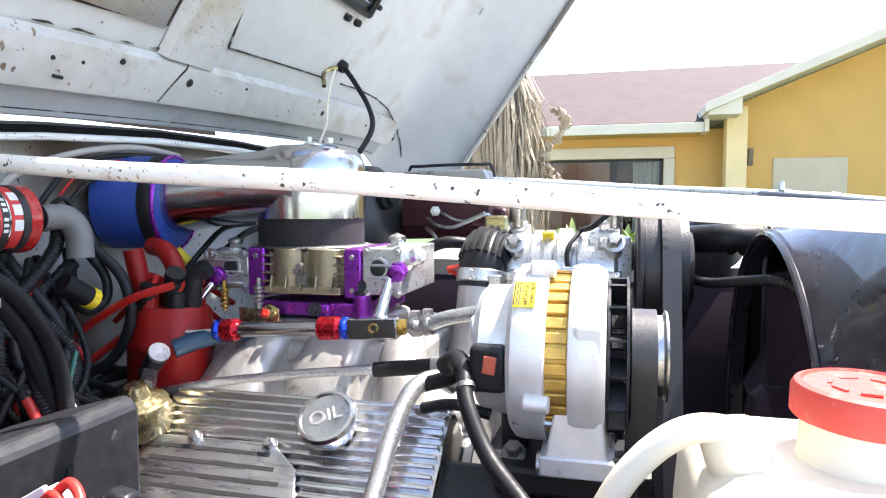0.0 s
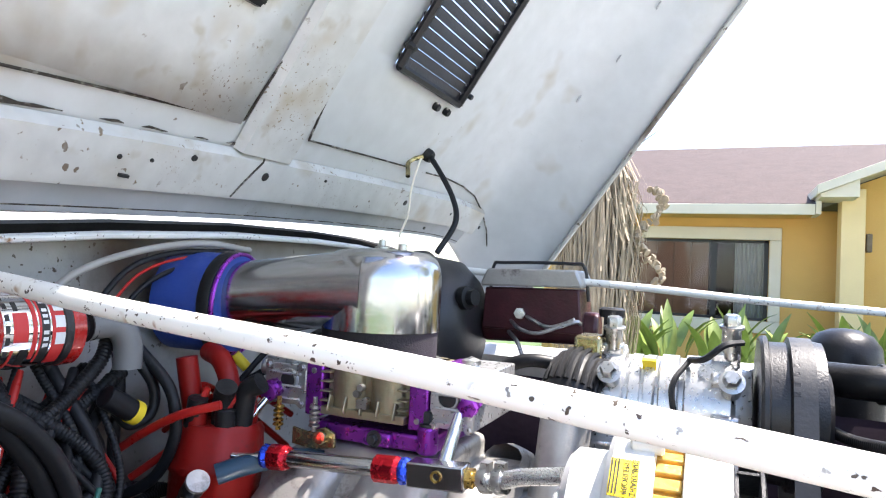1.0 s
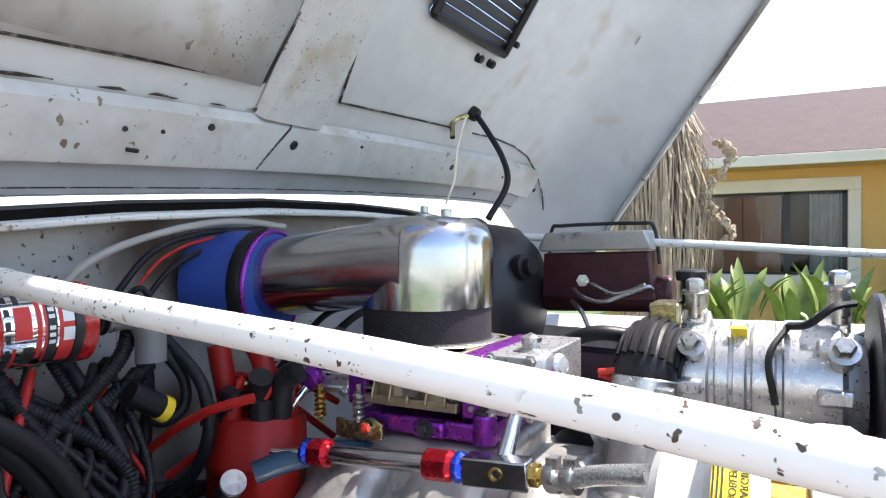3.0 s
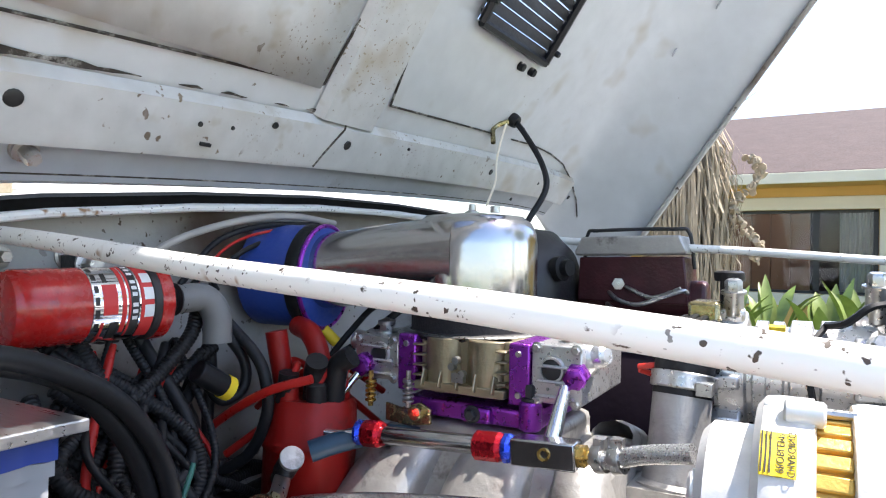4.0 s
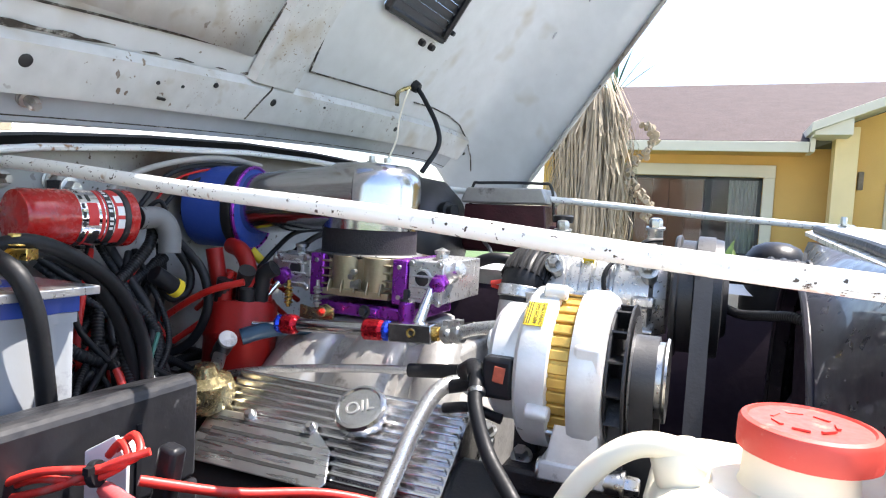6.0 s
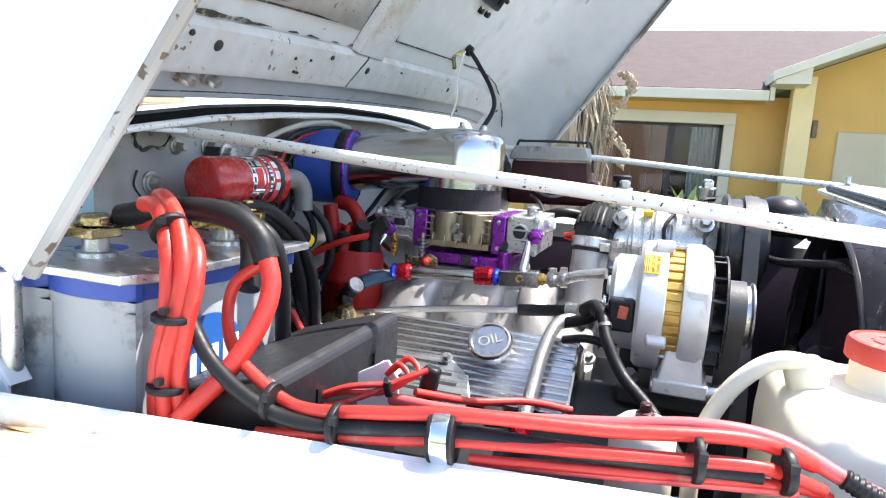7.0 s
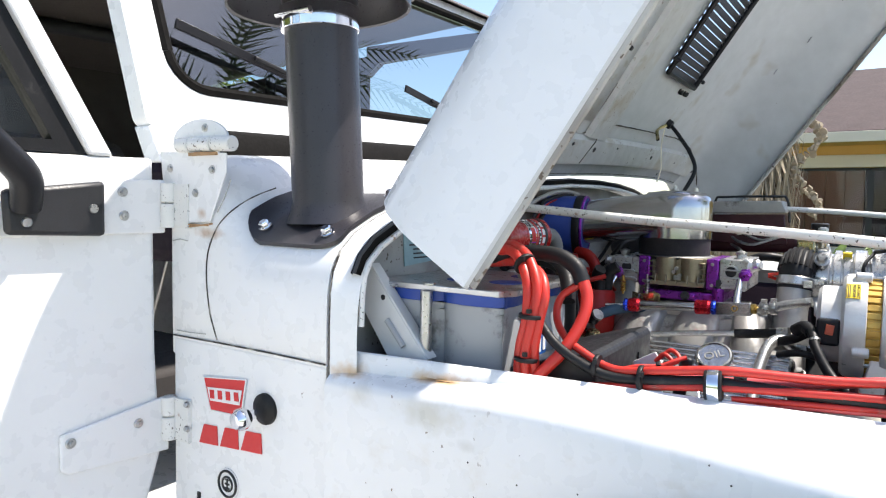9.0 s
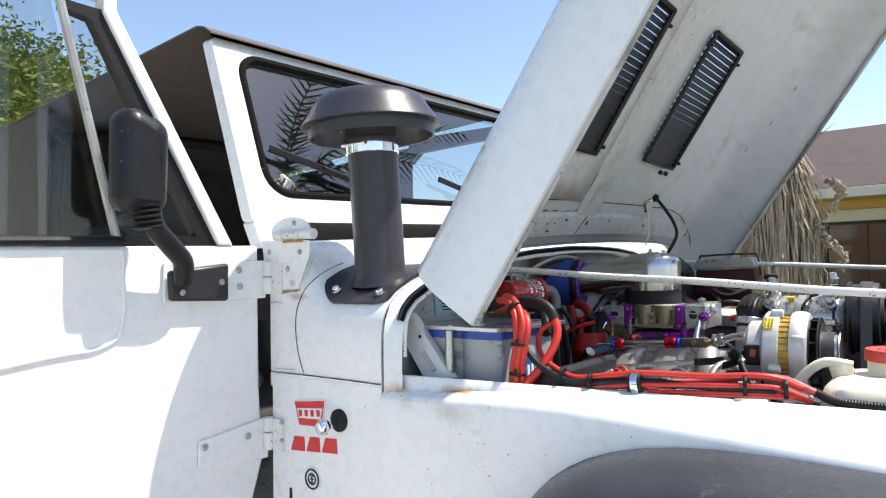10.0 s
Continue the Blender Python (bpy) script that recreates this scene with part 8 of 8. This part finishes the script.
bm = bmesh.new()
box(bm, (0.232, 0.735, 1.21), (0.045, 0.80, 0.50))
part("core", bm, DARKSHADE, rd)
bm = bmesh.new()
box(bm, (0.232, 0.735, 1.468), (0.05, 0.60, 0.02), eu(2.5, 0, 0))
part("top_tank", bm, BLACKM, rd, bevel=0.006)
fn = thing("engine_fan", (0.08, 0.735, 1.238), "black engine cooling fan, darkened as in deep shade", "fan")
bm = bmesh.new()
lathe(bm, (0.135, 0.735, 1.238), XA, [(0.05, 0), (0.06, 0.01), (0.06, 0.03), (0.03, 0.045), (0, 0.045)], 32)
part("hub", bm, DARKSHADE, fn)
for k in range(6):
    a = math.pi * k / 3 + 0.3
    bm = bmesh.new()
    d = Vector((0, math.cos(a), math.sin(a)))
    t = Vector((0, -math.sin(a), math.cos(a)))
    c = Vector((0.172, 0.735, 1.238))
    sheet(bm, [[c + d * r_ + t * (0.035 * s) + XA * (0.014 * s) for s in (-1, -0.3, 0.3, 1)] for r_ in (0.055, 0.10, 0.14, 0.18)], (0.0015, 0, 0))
    part("blade", bm, DARKSHADE, fn)
ac = thing("round_canister", (0.175, 1.34, 1.30), "black domed canister behind the radiator", "canister")
bm = bmesh.new()
lathe(bm, (0.175, 1.34, 1.30), (0, 0, 1), [(0.055, 0), (0.060, 0.01), (0.056, 0.12), (0.053, 0.145), (0.040, 0.163), (0.02, 0.172), (0, 0.174)], 32)
part("drum", bm, BLACKP, ac, smooth=50)
uh = cable("upper_radiator_hose", [([(0.215, 0.88, 1.440), (0.18, 0.88, 1.442), (0.12, 0.86, 1.444), (0.05, 0.96, 1.43), (-0.02, 1.02, 1.38)], 0.0175, RUBBER, "hose", ""), ([(0.08, 0.88, 1.395), (0.10, 0.82, 1.394), (0.125, 0.74, 1.405), (0.148, 0.70, 1.41), (0.17, 0.68, 1.40)], 0.0058, BLACKP, "coil_loom", "coiled black shield")], "black radiator hose behind the compressor pulley", "hose")
for k in range(6):
    bm = bmesh.new()
    lathe(bm, Vector((0.205 - 0.014 * k, 0.879 - 0.003 * k, 1.4405 + 0.0006 * k)), (-0.97, -0.15, 0.02), [(0.0175, 0), (0.0200, 0.002), (0.0200, 0.006), (0.0175, 0.008)], 24)
    part("hose_rib", bm, RUBBER, uh)

# coolant bottle
cbt = thing("coolant_bottle", (0.12, 0.37, 1.15), "milky plastic coolant bottle with a red cap", "bottle")
bm = bmesh.new()
rows = []
for z, g in ((1.15, 0.006), (1.156, 0.0), (1.30, 0.0), (1.328, 0.002), (1.342, 0.008), (1.350, 0.020), (1.354, 0.040)):
    row = []
    r_ = max(0.008, 0.028 - g * 0.4)
    for sx, sy, a0 in ((1, 1, 0), (-1, 1, 90), (-1, -1, 180), (1, -1, 270)):
        cx, cy = 0.1235 + sx * (0.0895 - g - r_), 0.370 + sy * (0.103 - g - r_)
        for k in range(6):
            a = radians(a0 + 18 * k)
            row.append(Vector((cx + r_ * math.cos(a), cy + r_ * math.sin(a), z)))
    row.append(row[0].copy())
    rows.append(row)
sheet(bm, rows)
bm.faces.new([bm.verts.new(p) for p in rows[-1][:-1]])
lathe(bm, (0.118, 0.378, 1.350), (0, 0, 1), [(0.034, 0), (0.030, 0.006), (0.029, 0.030)], 32)
part("tank", bm, MILKY, cbt, "milky tank", smooth=50)
bm = bmesh.new()
lathe(bm, (0.121, 0.380, 1.374), (0.02, -0.03, 1), [(0.034, 0), (0.0365, 0.001), (0.0365, 0.014), (0.035, 0.017), (0.032, 0.018), (0.031, 0.0165), (0, 0.0165)], 44, wobble=lambda a, h: 1 + (0.008 * math.sin(a * 36) if 0.0005 < h < 0.015 else 0))
cap = part("screw_cap", bm, CAPRED, cbt, "faded red screw cap", smooth=30)
bm = bmesh.new()
for k in range(7):
    a = 0.9 * k
    box(bm, (0.119 + 0.016 * math.cos(a), 0.380 + 0.016 * math.sin(a), 1.391), (0.009, 0.002, 0.0012), eu(0, 0, math.degrees(a) + 90))
part("cap_mark", bm, CAPRED, cap)
bm = bmesh.new()
lathe(bm, (0.060, 0.368, 1.346), (-0.3, 0, 1), [(0.014, 0), (0.016, 0.004), (0.016, 0.020), (0.012, 0.026), (0, 0.028)], 24)
part("vent_lug", bm, MILKY, cbt)
bm = bmesh.new()
tube(bm, [(0.072, 0.362, 1.366), (0.036, 0.360, 1.369), (0.008, 0.358, 1.348), (-0.012, 0.356, 1.312), (-0.02, 0.355, 1.27), (-0.02, 0.36, 1.2)], 0.0074, 14)
part("overflow_hose", bm, MILKY, cbt, "cream overflow hose")
so = thing("cream_canister", (-0.045, 0.37, 1.22), "cream round canister with a dark stud", "canister", shift=(-0.018, -0.050, 0.008))
bm = bmesh.new()
lathe(bm, (-0.045, 0.375, 1.22), (0, 0, 1), [(0.024, 0), (0.0265, 0.004), (0.0265, 0.072), (0.024, 0.080), (0.017, 0.086), (0.010, 0.088), (0, 0.088)], 36)
part("drum", bm, MILKY, so)
bm = bmesh.new()
cyl(bm, (-0.045, 0.372, 1.306), (-0.045, 0.372, 1.320), 0.0045, seg=10, edge=0.001)
lathe(bm, (-0.045, 0.372, 1.307), (0, 0, 1), [(0.0075, 0), (0.0075, 0.005), (0.005, 0.006)], 6)
part("stud", bm, MAROON, so)
# inner guard plates that close the bay below, in a painted deep-shade tone
gd = thing("inner_guard", (-0.3, 0.2, 1.0), "inner fender splash guards coloured as deep shade", "guard")
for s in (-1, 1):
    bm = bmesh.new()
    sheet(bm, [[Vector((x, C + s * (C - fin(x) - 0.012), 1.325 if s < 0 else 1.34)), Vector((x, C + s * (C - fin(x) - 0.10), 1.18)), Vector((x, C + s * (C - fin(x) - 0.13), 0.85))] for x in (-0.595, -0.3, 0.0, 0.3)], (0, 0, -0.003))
    part("guard_sheet", bm, DARKSHADE, gd)
bm = bmesh.new()
box(bm, (-0.48, 0.24, 1.200), (0.24, 0.30, 0.016))
part("battery_tray", bm, BLACKM, gd, "black battery tray", bevel=0.002)

# ---- ground ----
bm = bmesh.new()
g = [bm.verts.new(p) for p in ((-400, -400, 0), (400, -400, 0), (400, 400, 0), (-400, 400, 0))]
bm.faces.new(g)
slab("ground", bm, GRASS, "flat green lawn reaching to the horizon", "ground", smooth=0)
bm = bmesh.new()
box(bm, (0.0, -2.0, 0.004), (18, 12.0, 0.016))
slab("driveway", bm, CONCRETE, "grey concrete driveway under the jeep", "driveway", smooth=0)

# ---- house: its long wall faces the jeep ----
house = thing("house", (0, 8.2, 0), "single-storey yellow stucco house with a brown roof", "house")
UP = Vector((0, 0, 1))


def hbox(bm, x0, x1, y0, y1, z0, z1):
    box(bm, ((x0 + x1) / 2, (y0 + y1) / 2, (z0 + z1) / 2), (x1 - x0, y1 - y0, z1 - z0))


W0, W1, WZ0, WZ1 = -0.95, 0.535, 1.165, 2.07
WY = 8.2
for x0, x1, z0, z1 in ((W1, 1.9, 0, 2.4), (-2.0, W0, 0, 2.4), (W0, W1, 0, WZ0), (W0, W1, WZ1, 2.4)):
    bm = bmesh.new()
    hbox(bm, x0, x1, WY, WY + 0.2, z0, z1)
    part("wall", bm, YELLOW, house, "yellow stucco wall", smooth=0)
bm = bmesh.new()
for x0, x1, z0, z1 in ((W0 - 0.12, W1 + 0.12, WZ1, WZ1 + 0.14), (W0 - 0.12, W1 + 0.12, WZ0 - 0.135, WZ0), (W0 - 0.12, W0, WZ0, WZ1), (W1, W1 + 0.12, WZ0, WZ1)):
    hbox(bm, x0, x1, WY - 0.035, WY + 0.02, z0, z1)
window = part("window", bm, CREAM, house, "wide window with a cream surround", smooth=0, bevel=0.008)
bm = bmesh.new()
for x in (W0 + 0.03, -0.03, W1 - 0.014):
    hbox(bm, x - 0.03, x + 0.03, WY + 0.07, WY + 0.11, WZ0, WZ1)
hbox(bm, W0, W1, WY + 0.07, WY + 0.11, WZ0, WZ0 + 0.03)
hbox(bm, W0, W1, WY + 0.07, WY + 0.11, WZ1 - 0.03, WZ1)
part("window_sash", bm, BLACKM, window, "dark metal sash", smooth=0)
pane("window_pane", [(x, WY + 0.09, z) for x, z in ((W0, WZ0), (W1, WZ0), (W1, WZ1), (W0, WZ1))], HOUSEGLASS, window, (0, -1, 0))
for k in range(4):
    bm = bmesh.new()
    hbox(bm, -0.86 + 0.194 * k, -0.670 + 0.194 * k, WY + 0.14, WY + 0.17, WZ0, WZ1)
    part("wood_panel", bm, WOODIN, window, "brown wooden panel behind the glass", smooth=0, bevel=0.004)
# back and ceiling boards; the room's shade is their near-black colour
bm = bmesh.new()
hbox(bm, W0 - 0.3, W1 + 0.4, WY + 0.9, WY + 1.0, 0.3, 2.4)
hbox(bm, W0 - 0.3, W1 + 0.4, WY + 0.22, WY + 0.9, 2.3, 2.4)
part("room_back", bm, DARKSHADE, house, "panels behind the window, coloured dark for the unlit room", smooth=0)
bm = bmesh.new()
sheet(bm, [[(0.19 + 0.33 * k / 40, WY + 0.16 + 0.018 * math.sin(k * 1.1), z) for k in range(41)] for z in (WZ0, WZ1)])
part("curtain", bm, CURTAIN, window, "pleated grey curtain", smooth=60)
# roof, fascia and soffit
bm = bmesh.new()
prism(bm, [(-2.4, 7.66, 2.395), (0.905, 7.66, 2.395), (1.05, 7.9, 2.475), (3.0, 12.0, 3.84), (-2.4, 12.0, 3.84)], UP * 0.03)
part("main_roof", bm, SHINGLE, house, "brown shingle roof", smooth=0)
bm = bmesh.new()
prism(bm, [(-2.4, 16.4, 2.395), (3.0, 16.4, 2.395), (3.0, 12.0, 3.84), (-2.4, 12.0, 3.84)], UP * 0.03)
part("rear_roof", bm, SHINGLE, house, smooth=0)
bm = bmesh.new()
hbox(bm, -2.4, 0.905, 7.63, 7.67, 2.305, 2.415)
part("fascia", bm, CREAM, house, "cream fascia board", smooth=0, bevel=0.006)
bm = bmesh.new()
hbox(bm, -2.4, 0.905, 7.67, 8.22, 2.315, 2.335)
part("soffit", bm, YELLOW, house, smooth=0)
bm = bmesh.new()
hbox(bm, -2.0, 3.0, 15.9, 16.1, 0, 2.5)
prism(bm, [(-2.0, 8.402, 0), (-2.0, 15.898, 0), (-2.0, 15.898, 2.5), (-2.0, 12.0, 3.78), (-2.0, 8.402, 2.6)], (0.2, 0, 0))
part("back_wall", bm, YELLOW, house, smooth=0)
# gable wing, standing forward
PITCH = 0.405
GX, GY, GZ = 0.877, 7.30, 2.475
bm = bmesh.new()
prism(bm, [(1.28, 7.93, 0), (6.0, 7.93, 0), (6.0, 7.93, GZ + PITCH * 1.9), (3.9, 7.93, GZ + PITCH * 3.0), (1.28, 7.93, GZ + PITCH * 0.38)], (0, 0.2, 0))
part("gable_wall", bm, YELLOW, house, "yellow stucco gable wall", smooth=0)
bm = bmesh.new()
hbox(bm, 1.145, 1.355, 7.70, 7.94, 0, GZ + 0.10)
part("corner_pillar", bm, mat("pale_yellow_paint", (0.80, 0.62, 0.33), 0.7, vary=0.05, scale=4, bump=0.001, fine=60), house, "pale yellow corner pillar", smooth=0, bevel=0.006)
bm = bmesh.new()
prism(bm, [(GX, GY, GZ), (3.9, GY, GZ + PITCH * (3.9 - GX)), (3.9, GY, GZ + 0.105 + PITCH * (3.9 - GX)), (GX, GY, GZ + 0.09)], (0, 0.04, 0))
prism(bm, [(GX + 0.002, GY + 0.042, GZ + 0.002), (GX + 0.002, 8.1, GZ + 0.002), (GX + 0.002, 8.1, GZ + 0.088), (GX + 0.002, GY + 0.042, GZ + 0.088)], (0.03, 0, 0))
part("rake_board", bm, CREAM, house, "cream rake board", smooth=0, bevel=0.004)
bm = bmesh.new()
hbox(bm, 0.909, 0.955, 7.61, 8.0, 2.31, GZ - 0.03)
part("eave_return", bm, CREAM, house, smooth=0)
bm = bmesh.new()
prism(bm, [(GX + 0.036, GY + 0.046, GZ - 0.024), (GX + 0.36, GY + 0.046, GZ - 0.024), (GX + 0.36, GY + 0.046, GZ + 0.145), (GX + 0.036, GY + 0.046, GZ + 0.012)], (0, 0.5, 0))
part("boxed_eave", bm, CREAM, house, "cream boxed eave end", smooth=0)
bm = bmesh.new()
prism(bm, [(GX + 0.035, GY + 0.043, GZ + 0.06 + PITCH * 0.035), (3.9, GY + 0.043, GZ + 0.065 + PITCH * (3.9 - GX)), (3.9, 11.0, GZ + 0.065 + PITCH * (3.9 - GX)), (GX + 0.035, 11.0, GZ + 0.06 + PITCH * 0.035)], UP * 0.018)
part("wing_roof", bm, SHINGLE, house, smooth=0)
bm = bmesh.new()
prism(bm, [(GX + 0.30, GY + 0.045, GZ + 0.02 + PITCH * 0.30), (3.9, GY + 0.045, GZ + 0.02 + PITCH * (3.9 - GX)), (3.9, 8.18, GZ + 0.02 + PITCH * (3.9 - GX)), (GX + 0.30, 8.18, GZ + 0.02 + PITCH * 0.30)], UP * 0.012)
part("rake_soffit", bm, CREAM, house, smooth=0)
bm = bmesh.new()
hbox(bm, 1.655, 2.39, 7.90, 7.94, 1.0, 2.03)
part("blind_window", bm, mat("beige_shutter_paint", (0.55, 0.47, 0.34), 0.6, vary=0.05, scale=5), house, "shuttered pale window", smooth=0, bevel=0.01)
bm = bmesh.new()
hbox(bm, 1.40, 1.45, 7.87, 7.94, 1.95, 2.14)
part("wall_lamp", bm, BARK, house, "dull brown wall lamp", smooth=0, bevel=0.01)

# ---- plants ----
def leaf_blade(bm, p, d, length, width, droop, n=6):
    d = Vector(d).normalized()
    side = d.cross(UP)
    side = side.normalized() if side.length > 1e-3 else Vector((1, 0, 0))
    prev = None
    pos = Vector(p)
    for k in range(n + 1):
        s = k / n
        w = width * math.sin(math.pi * min(1, s * 0.9 + 0.08)) * 0.5
        fold = side.cross(d).normalized() * w * 0.35
        a, m_, b = bm.verts.new(pos - side * w + fold), bm.verts.new(pos), bm.verts.new(pos + side * w + fold)
        if prev:
            bm.faces.new((prev[0], prev[1], m_, a))
            bm.faces.new((prev[1], prev[2], b, m_))
        prev = (a, m_, b)
        pos = pos + d * (length / n)
        d = (d - UP * droop / n).normalized()


rng = random.Random(5)
for k in range(8):
    base = Vector((-1.1 + 0.36 * k + rng.uniform(-0.1, 0.1), 6.6 + rng.uniform(-0.3, 0.3), 0))
    plant = thing("broad_leaf_plant", tuple(base), "green broad-leaved plant beside the house wall", "plant", "plants under the window")
    bm = bmesh.new()
    for j in range(12):
        a = rng.uniform(0, 2 * math.pi)
        h = rng.uniform(0.5, 0.9)
        top = base + Vector((0.16 * math.cos(a), 0.16 * math.sin(a), h))
        sweep(bm, [base, base * 0.5 + top * 0.5 + Vector((0, 0, 0.05)), top], 0.008, 5)
    tagged(part("stem", bm, LEAF, plant), kind="stuff")
    for j in range(16):
        a = rng.uniform(0, 2 * math.pi)
        h = rng.uniform(0.58, 0.95)
        bm = bmesh.new()
        leaf_blade(bm, base + Vector((0.15 * math.cos(a), 0.15 * math.sin(a), h)), (0.35 * math.cos(a), 0.35 * math.sin(a), 1.0), rng.uniform(0.34, 0.56), rng.uniform(0.08, 0.15), rng.uniform(0.3, 1.6))
        part("leaf", bm, LEAF, plant, smooth=60)
# dry skirted palm beside the jeep
px, py = -0.72, 4.35
palm = thing("dry_palm", (px, py, 0), "palm with a hanging skirt of dry straw fronds", "palm")
bm = bmesh.new()
lathe(bm, (px, py, 0), (0, 0, 1), [(0.13, 0), (0.11, 0.6), (0.10, 1.5), (0.09, 2.1), (0.05, 2.35)], 16, wobble=lambda a, h: 1 + 0.06 * math.sin(5 * a + h * 30))
part("trunk", bm, BARK, palm, "rough palm trunk")
bm = bmesh.new()
for k in range(900):
    a = rng.uniform(0, 2 * math.pi)
    z = rng.uniform(1.65, 2.45)
    r = rng.uniform(0.08, 0.16)
    p = Vector((px + r * math.cos(a), py + r * math.sin(a), z))
    L = rng.uniform(0.5, 1.2)
    q = p + Vector((0.14 * math.cos(a) * rng.random(), 0.14 * math.sin(a) * rng.random(), -L))
    m_ = (p + q) / 2 + Vector((0.10 * math.cos(a), 0.10 * math.sin(a), 0.08))
    w = Vector((-math.sin(a), math.cos(a), 0)) * rng.uniform(0.002, 0.0065)
    pts = [p, m_, q]
    g = [[bm.verts.new(t - w * s), bm.verts.new(t + w * s)] for t, s in zip(pts, (1, 1, 0.2))]
    for a_, b_ in zip(g, g[1:]):
        bm.faces.new((a_[0], a_[1], b_[1], b_[0]))
tagged(part("dry_skirt", bm, STRAW, palm, "hanging dry straw fronds", smooth=0), kind="stuff")
bm = bmesh.new()
for k in range(90):
    s = k / 90
    p = Vector((px + 0.32 + 0.07 * math.sin(9 * s) + rng.uniform(-0.03, 0.03), py - 0.05 + rng.uniform(-0.05, 0.05), 2.12 - 0.62 * s))
    disc(bm, p, (rng.uniform(-1, 1), rng.uniform(-1, 1), 0.3), rng.uniform(0.012, 0.026), 0.012, 7)
tagged(part("seed_head", bm, STRAW, palm, "hanging dry seed cluster"), kind="stuff")
for k in range(8):
    bm = bmesh.new()
    a = math.pi * (0.25 + 0.6 * k / 7)
    leaf_blade(bm, (px + 0.12, py, 2.30), (math.cos(a), 0.2, math.sin(a)), 0.36, 0.03, 0.2)
    part("fan_leaf", bm, PALMLEAF, palm, smooth=60)


def feather_palm(x, y, h, spread, seed, label):
    r = random.Random(seed)
    ob = thing("feather_palm", (x, y, 0), label, "palm", "tall palms")
    bm = bmesh.new()
    lathe(bm, (x, y, 0), (0.02, 0, 1), [(0.22, 0), (0.17, 0.5), (0.14, h * 0.6), (0.13, h - 0.2), (0.06, h + 0.3)], 16, wobble=lambda a, z: 1 + 0.05 * math.sin(z * 40))
    part("trunk", bm, BARK, ob)
    for k in range(18):
        a = 2 * math.pi * k / 18 + r.uniform(-0.15, 0.15)
        lift = r.uniform(-0.1, 1.1)
        bm = bmesh.new()
        d = Vector((math.cos(a), math.sin(a), lift)).normalized()
        pos = Vector((x, y, h + 0.1))
        line = []
        for s in range(16):
            line.append(pos.copy())
            pos = pos + d * (spread / 15)
            d = (d - UP * 0.11).normalized()
        sweep(bm, line, 0.02, 5, radius=lambda t: 1 - 0.8 * t)
        for s in range(2, 16):
            t = (line[min(s + 1, 15)] - line[s - 1]).normalized()
            side = t.cross(UP).normalized()
            for sg in (-1, 1):
                for off in (0, 0.5):
                    p0 = line[s] + t * off * spread / 15
                    L = 0.62 * math.sin(math.pi * (s + 1) / 18)
                    q = p0 + (side * sg + t * 0.7 - UP * r.uniform(0.1, 0.6)).normalized() * L
                    w = t * 0.022
                    bm.faces.new([bm.verts.new(p0 - w), bm.verts.new(p0 + w), bm.verts.new(q)])
        part("frond", bm, PALMLEAF, ob, smooth=0)
    return ob


feather_palm(3.4, 5.0, 6.2, 3.0, 3, "tall green feather palm beside the house")
feather_palm(6.5, 2.0, 5.5, 2.8, 8, "tall green feather palm in the yard")


def tree(x, y, h, r0, seed, leaves=120, size=1.0):
    r = random.Random(seed)
    ob = thing("yard_tree", (x, y, 0), "leafy green tree standing in the yard", "tree", "yard trees")
    bm = bmesh.new()
    sweep(bm, spline([(x, y, 0), (x + 0.1, y, h * 0.3), (x, y + 0.1, h * 0.55), (x + 0.1, y, h * 0.8)]), 0.2, 10, radius=lambda t: 1 - 0.75 * t)
    for k in range(9):
        a = r.uniform(0, 6.28)
        p = Vector((x, y, h * r.uniform(0.35, 0.65)))
        q = p + Vector((math.cos(a) * r0 * 0.7, math.sin(a) * r0 * 0.7, h * r.uniform(0.1, 0.25)))
        sweep(bm, spline([p, (p + q) / 2 + Vector((0, 0, -0.1)), q]), 0.07, 6, radius=lambda t: 1 - 0.8 * t)
    part("trunk", bm, BARK, ob)
    verts, faces = [], []
    for c in range(80):
        cc = Vector((r.gauss(0, 0.42) * r0, r.gauss(0, 0.42) * r0, h * 0.72 + r.gauss(0, 0.16) * h * 0.8))
        for k in range(leaves):
            p = Vector((x, y, 0)) + cc + Vector((r.gauss(0, 0.3), r.gauss(0, 0.3), r.gauss(0, 0.22)))
            a = Vector((r.uniform(-1, 1), r.uniform(-1, 1), r.uniform(-0.6, 0.6))).normalized() * r.uniform(0.07, 0.12) * size
            b = a.orthogonal().normalized() * r.uniform(0.03, 0.05) * size
            i = len(verts)
            verts += [p - a, p + b, p + a, p - b]
            faces.append((i, i + 1, i + 2, i + 3))
    me = bpy.data.meshes.new("crown")
    off = BASE[name_key(ob)]
    me.from_pydata([tuple(v - off) for v in verts], [], faces)
    me.materials.append(TREELEAF)
    cr = new("crown", me)
    cr.parent = ob
    tagged(cr, "loose green leaf crown", kind="stuff")
    return ob


tree(-9.0, 1.2, 4.6, 2.2, 11, 750, 0.48)
tree(-11.5, 4.2, 5.2, 2.4, 12, 500, 0.55)
tree(-7.5, -2.8, 5.0, 2.2, 13)
tree(-14.0, 8.5, 5.5, 2.8, 14)
tree(11.5, 9.8, 10.0, 3.2, 15)
tree(9.0, 5.6, 8.0, 2.6, 16)
# low neighbour's wall that closes the view behind the jeep
bm = bmesh.new()
box(bm, (-16, 6, 0.9), (0.2, 40, 1.8))
slab("garden_wall", bm, CREAM, "low pale garden wall behind the jeep", "wall", smooth=0)
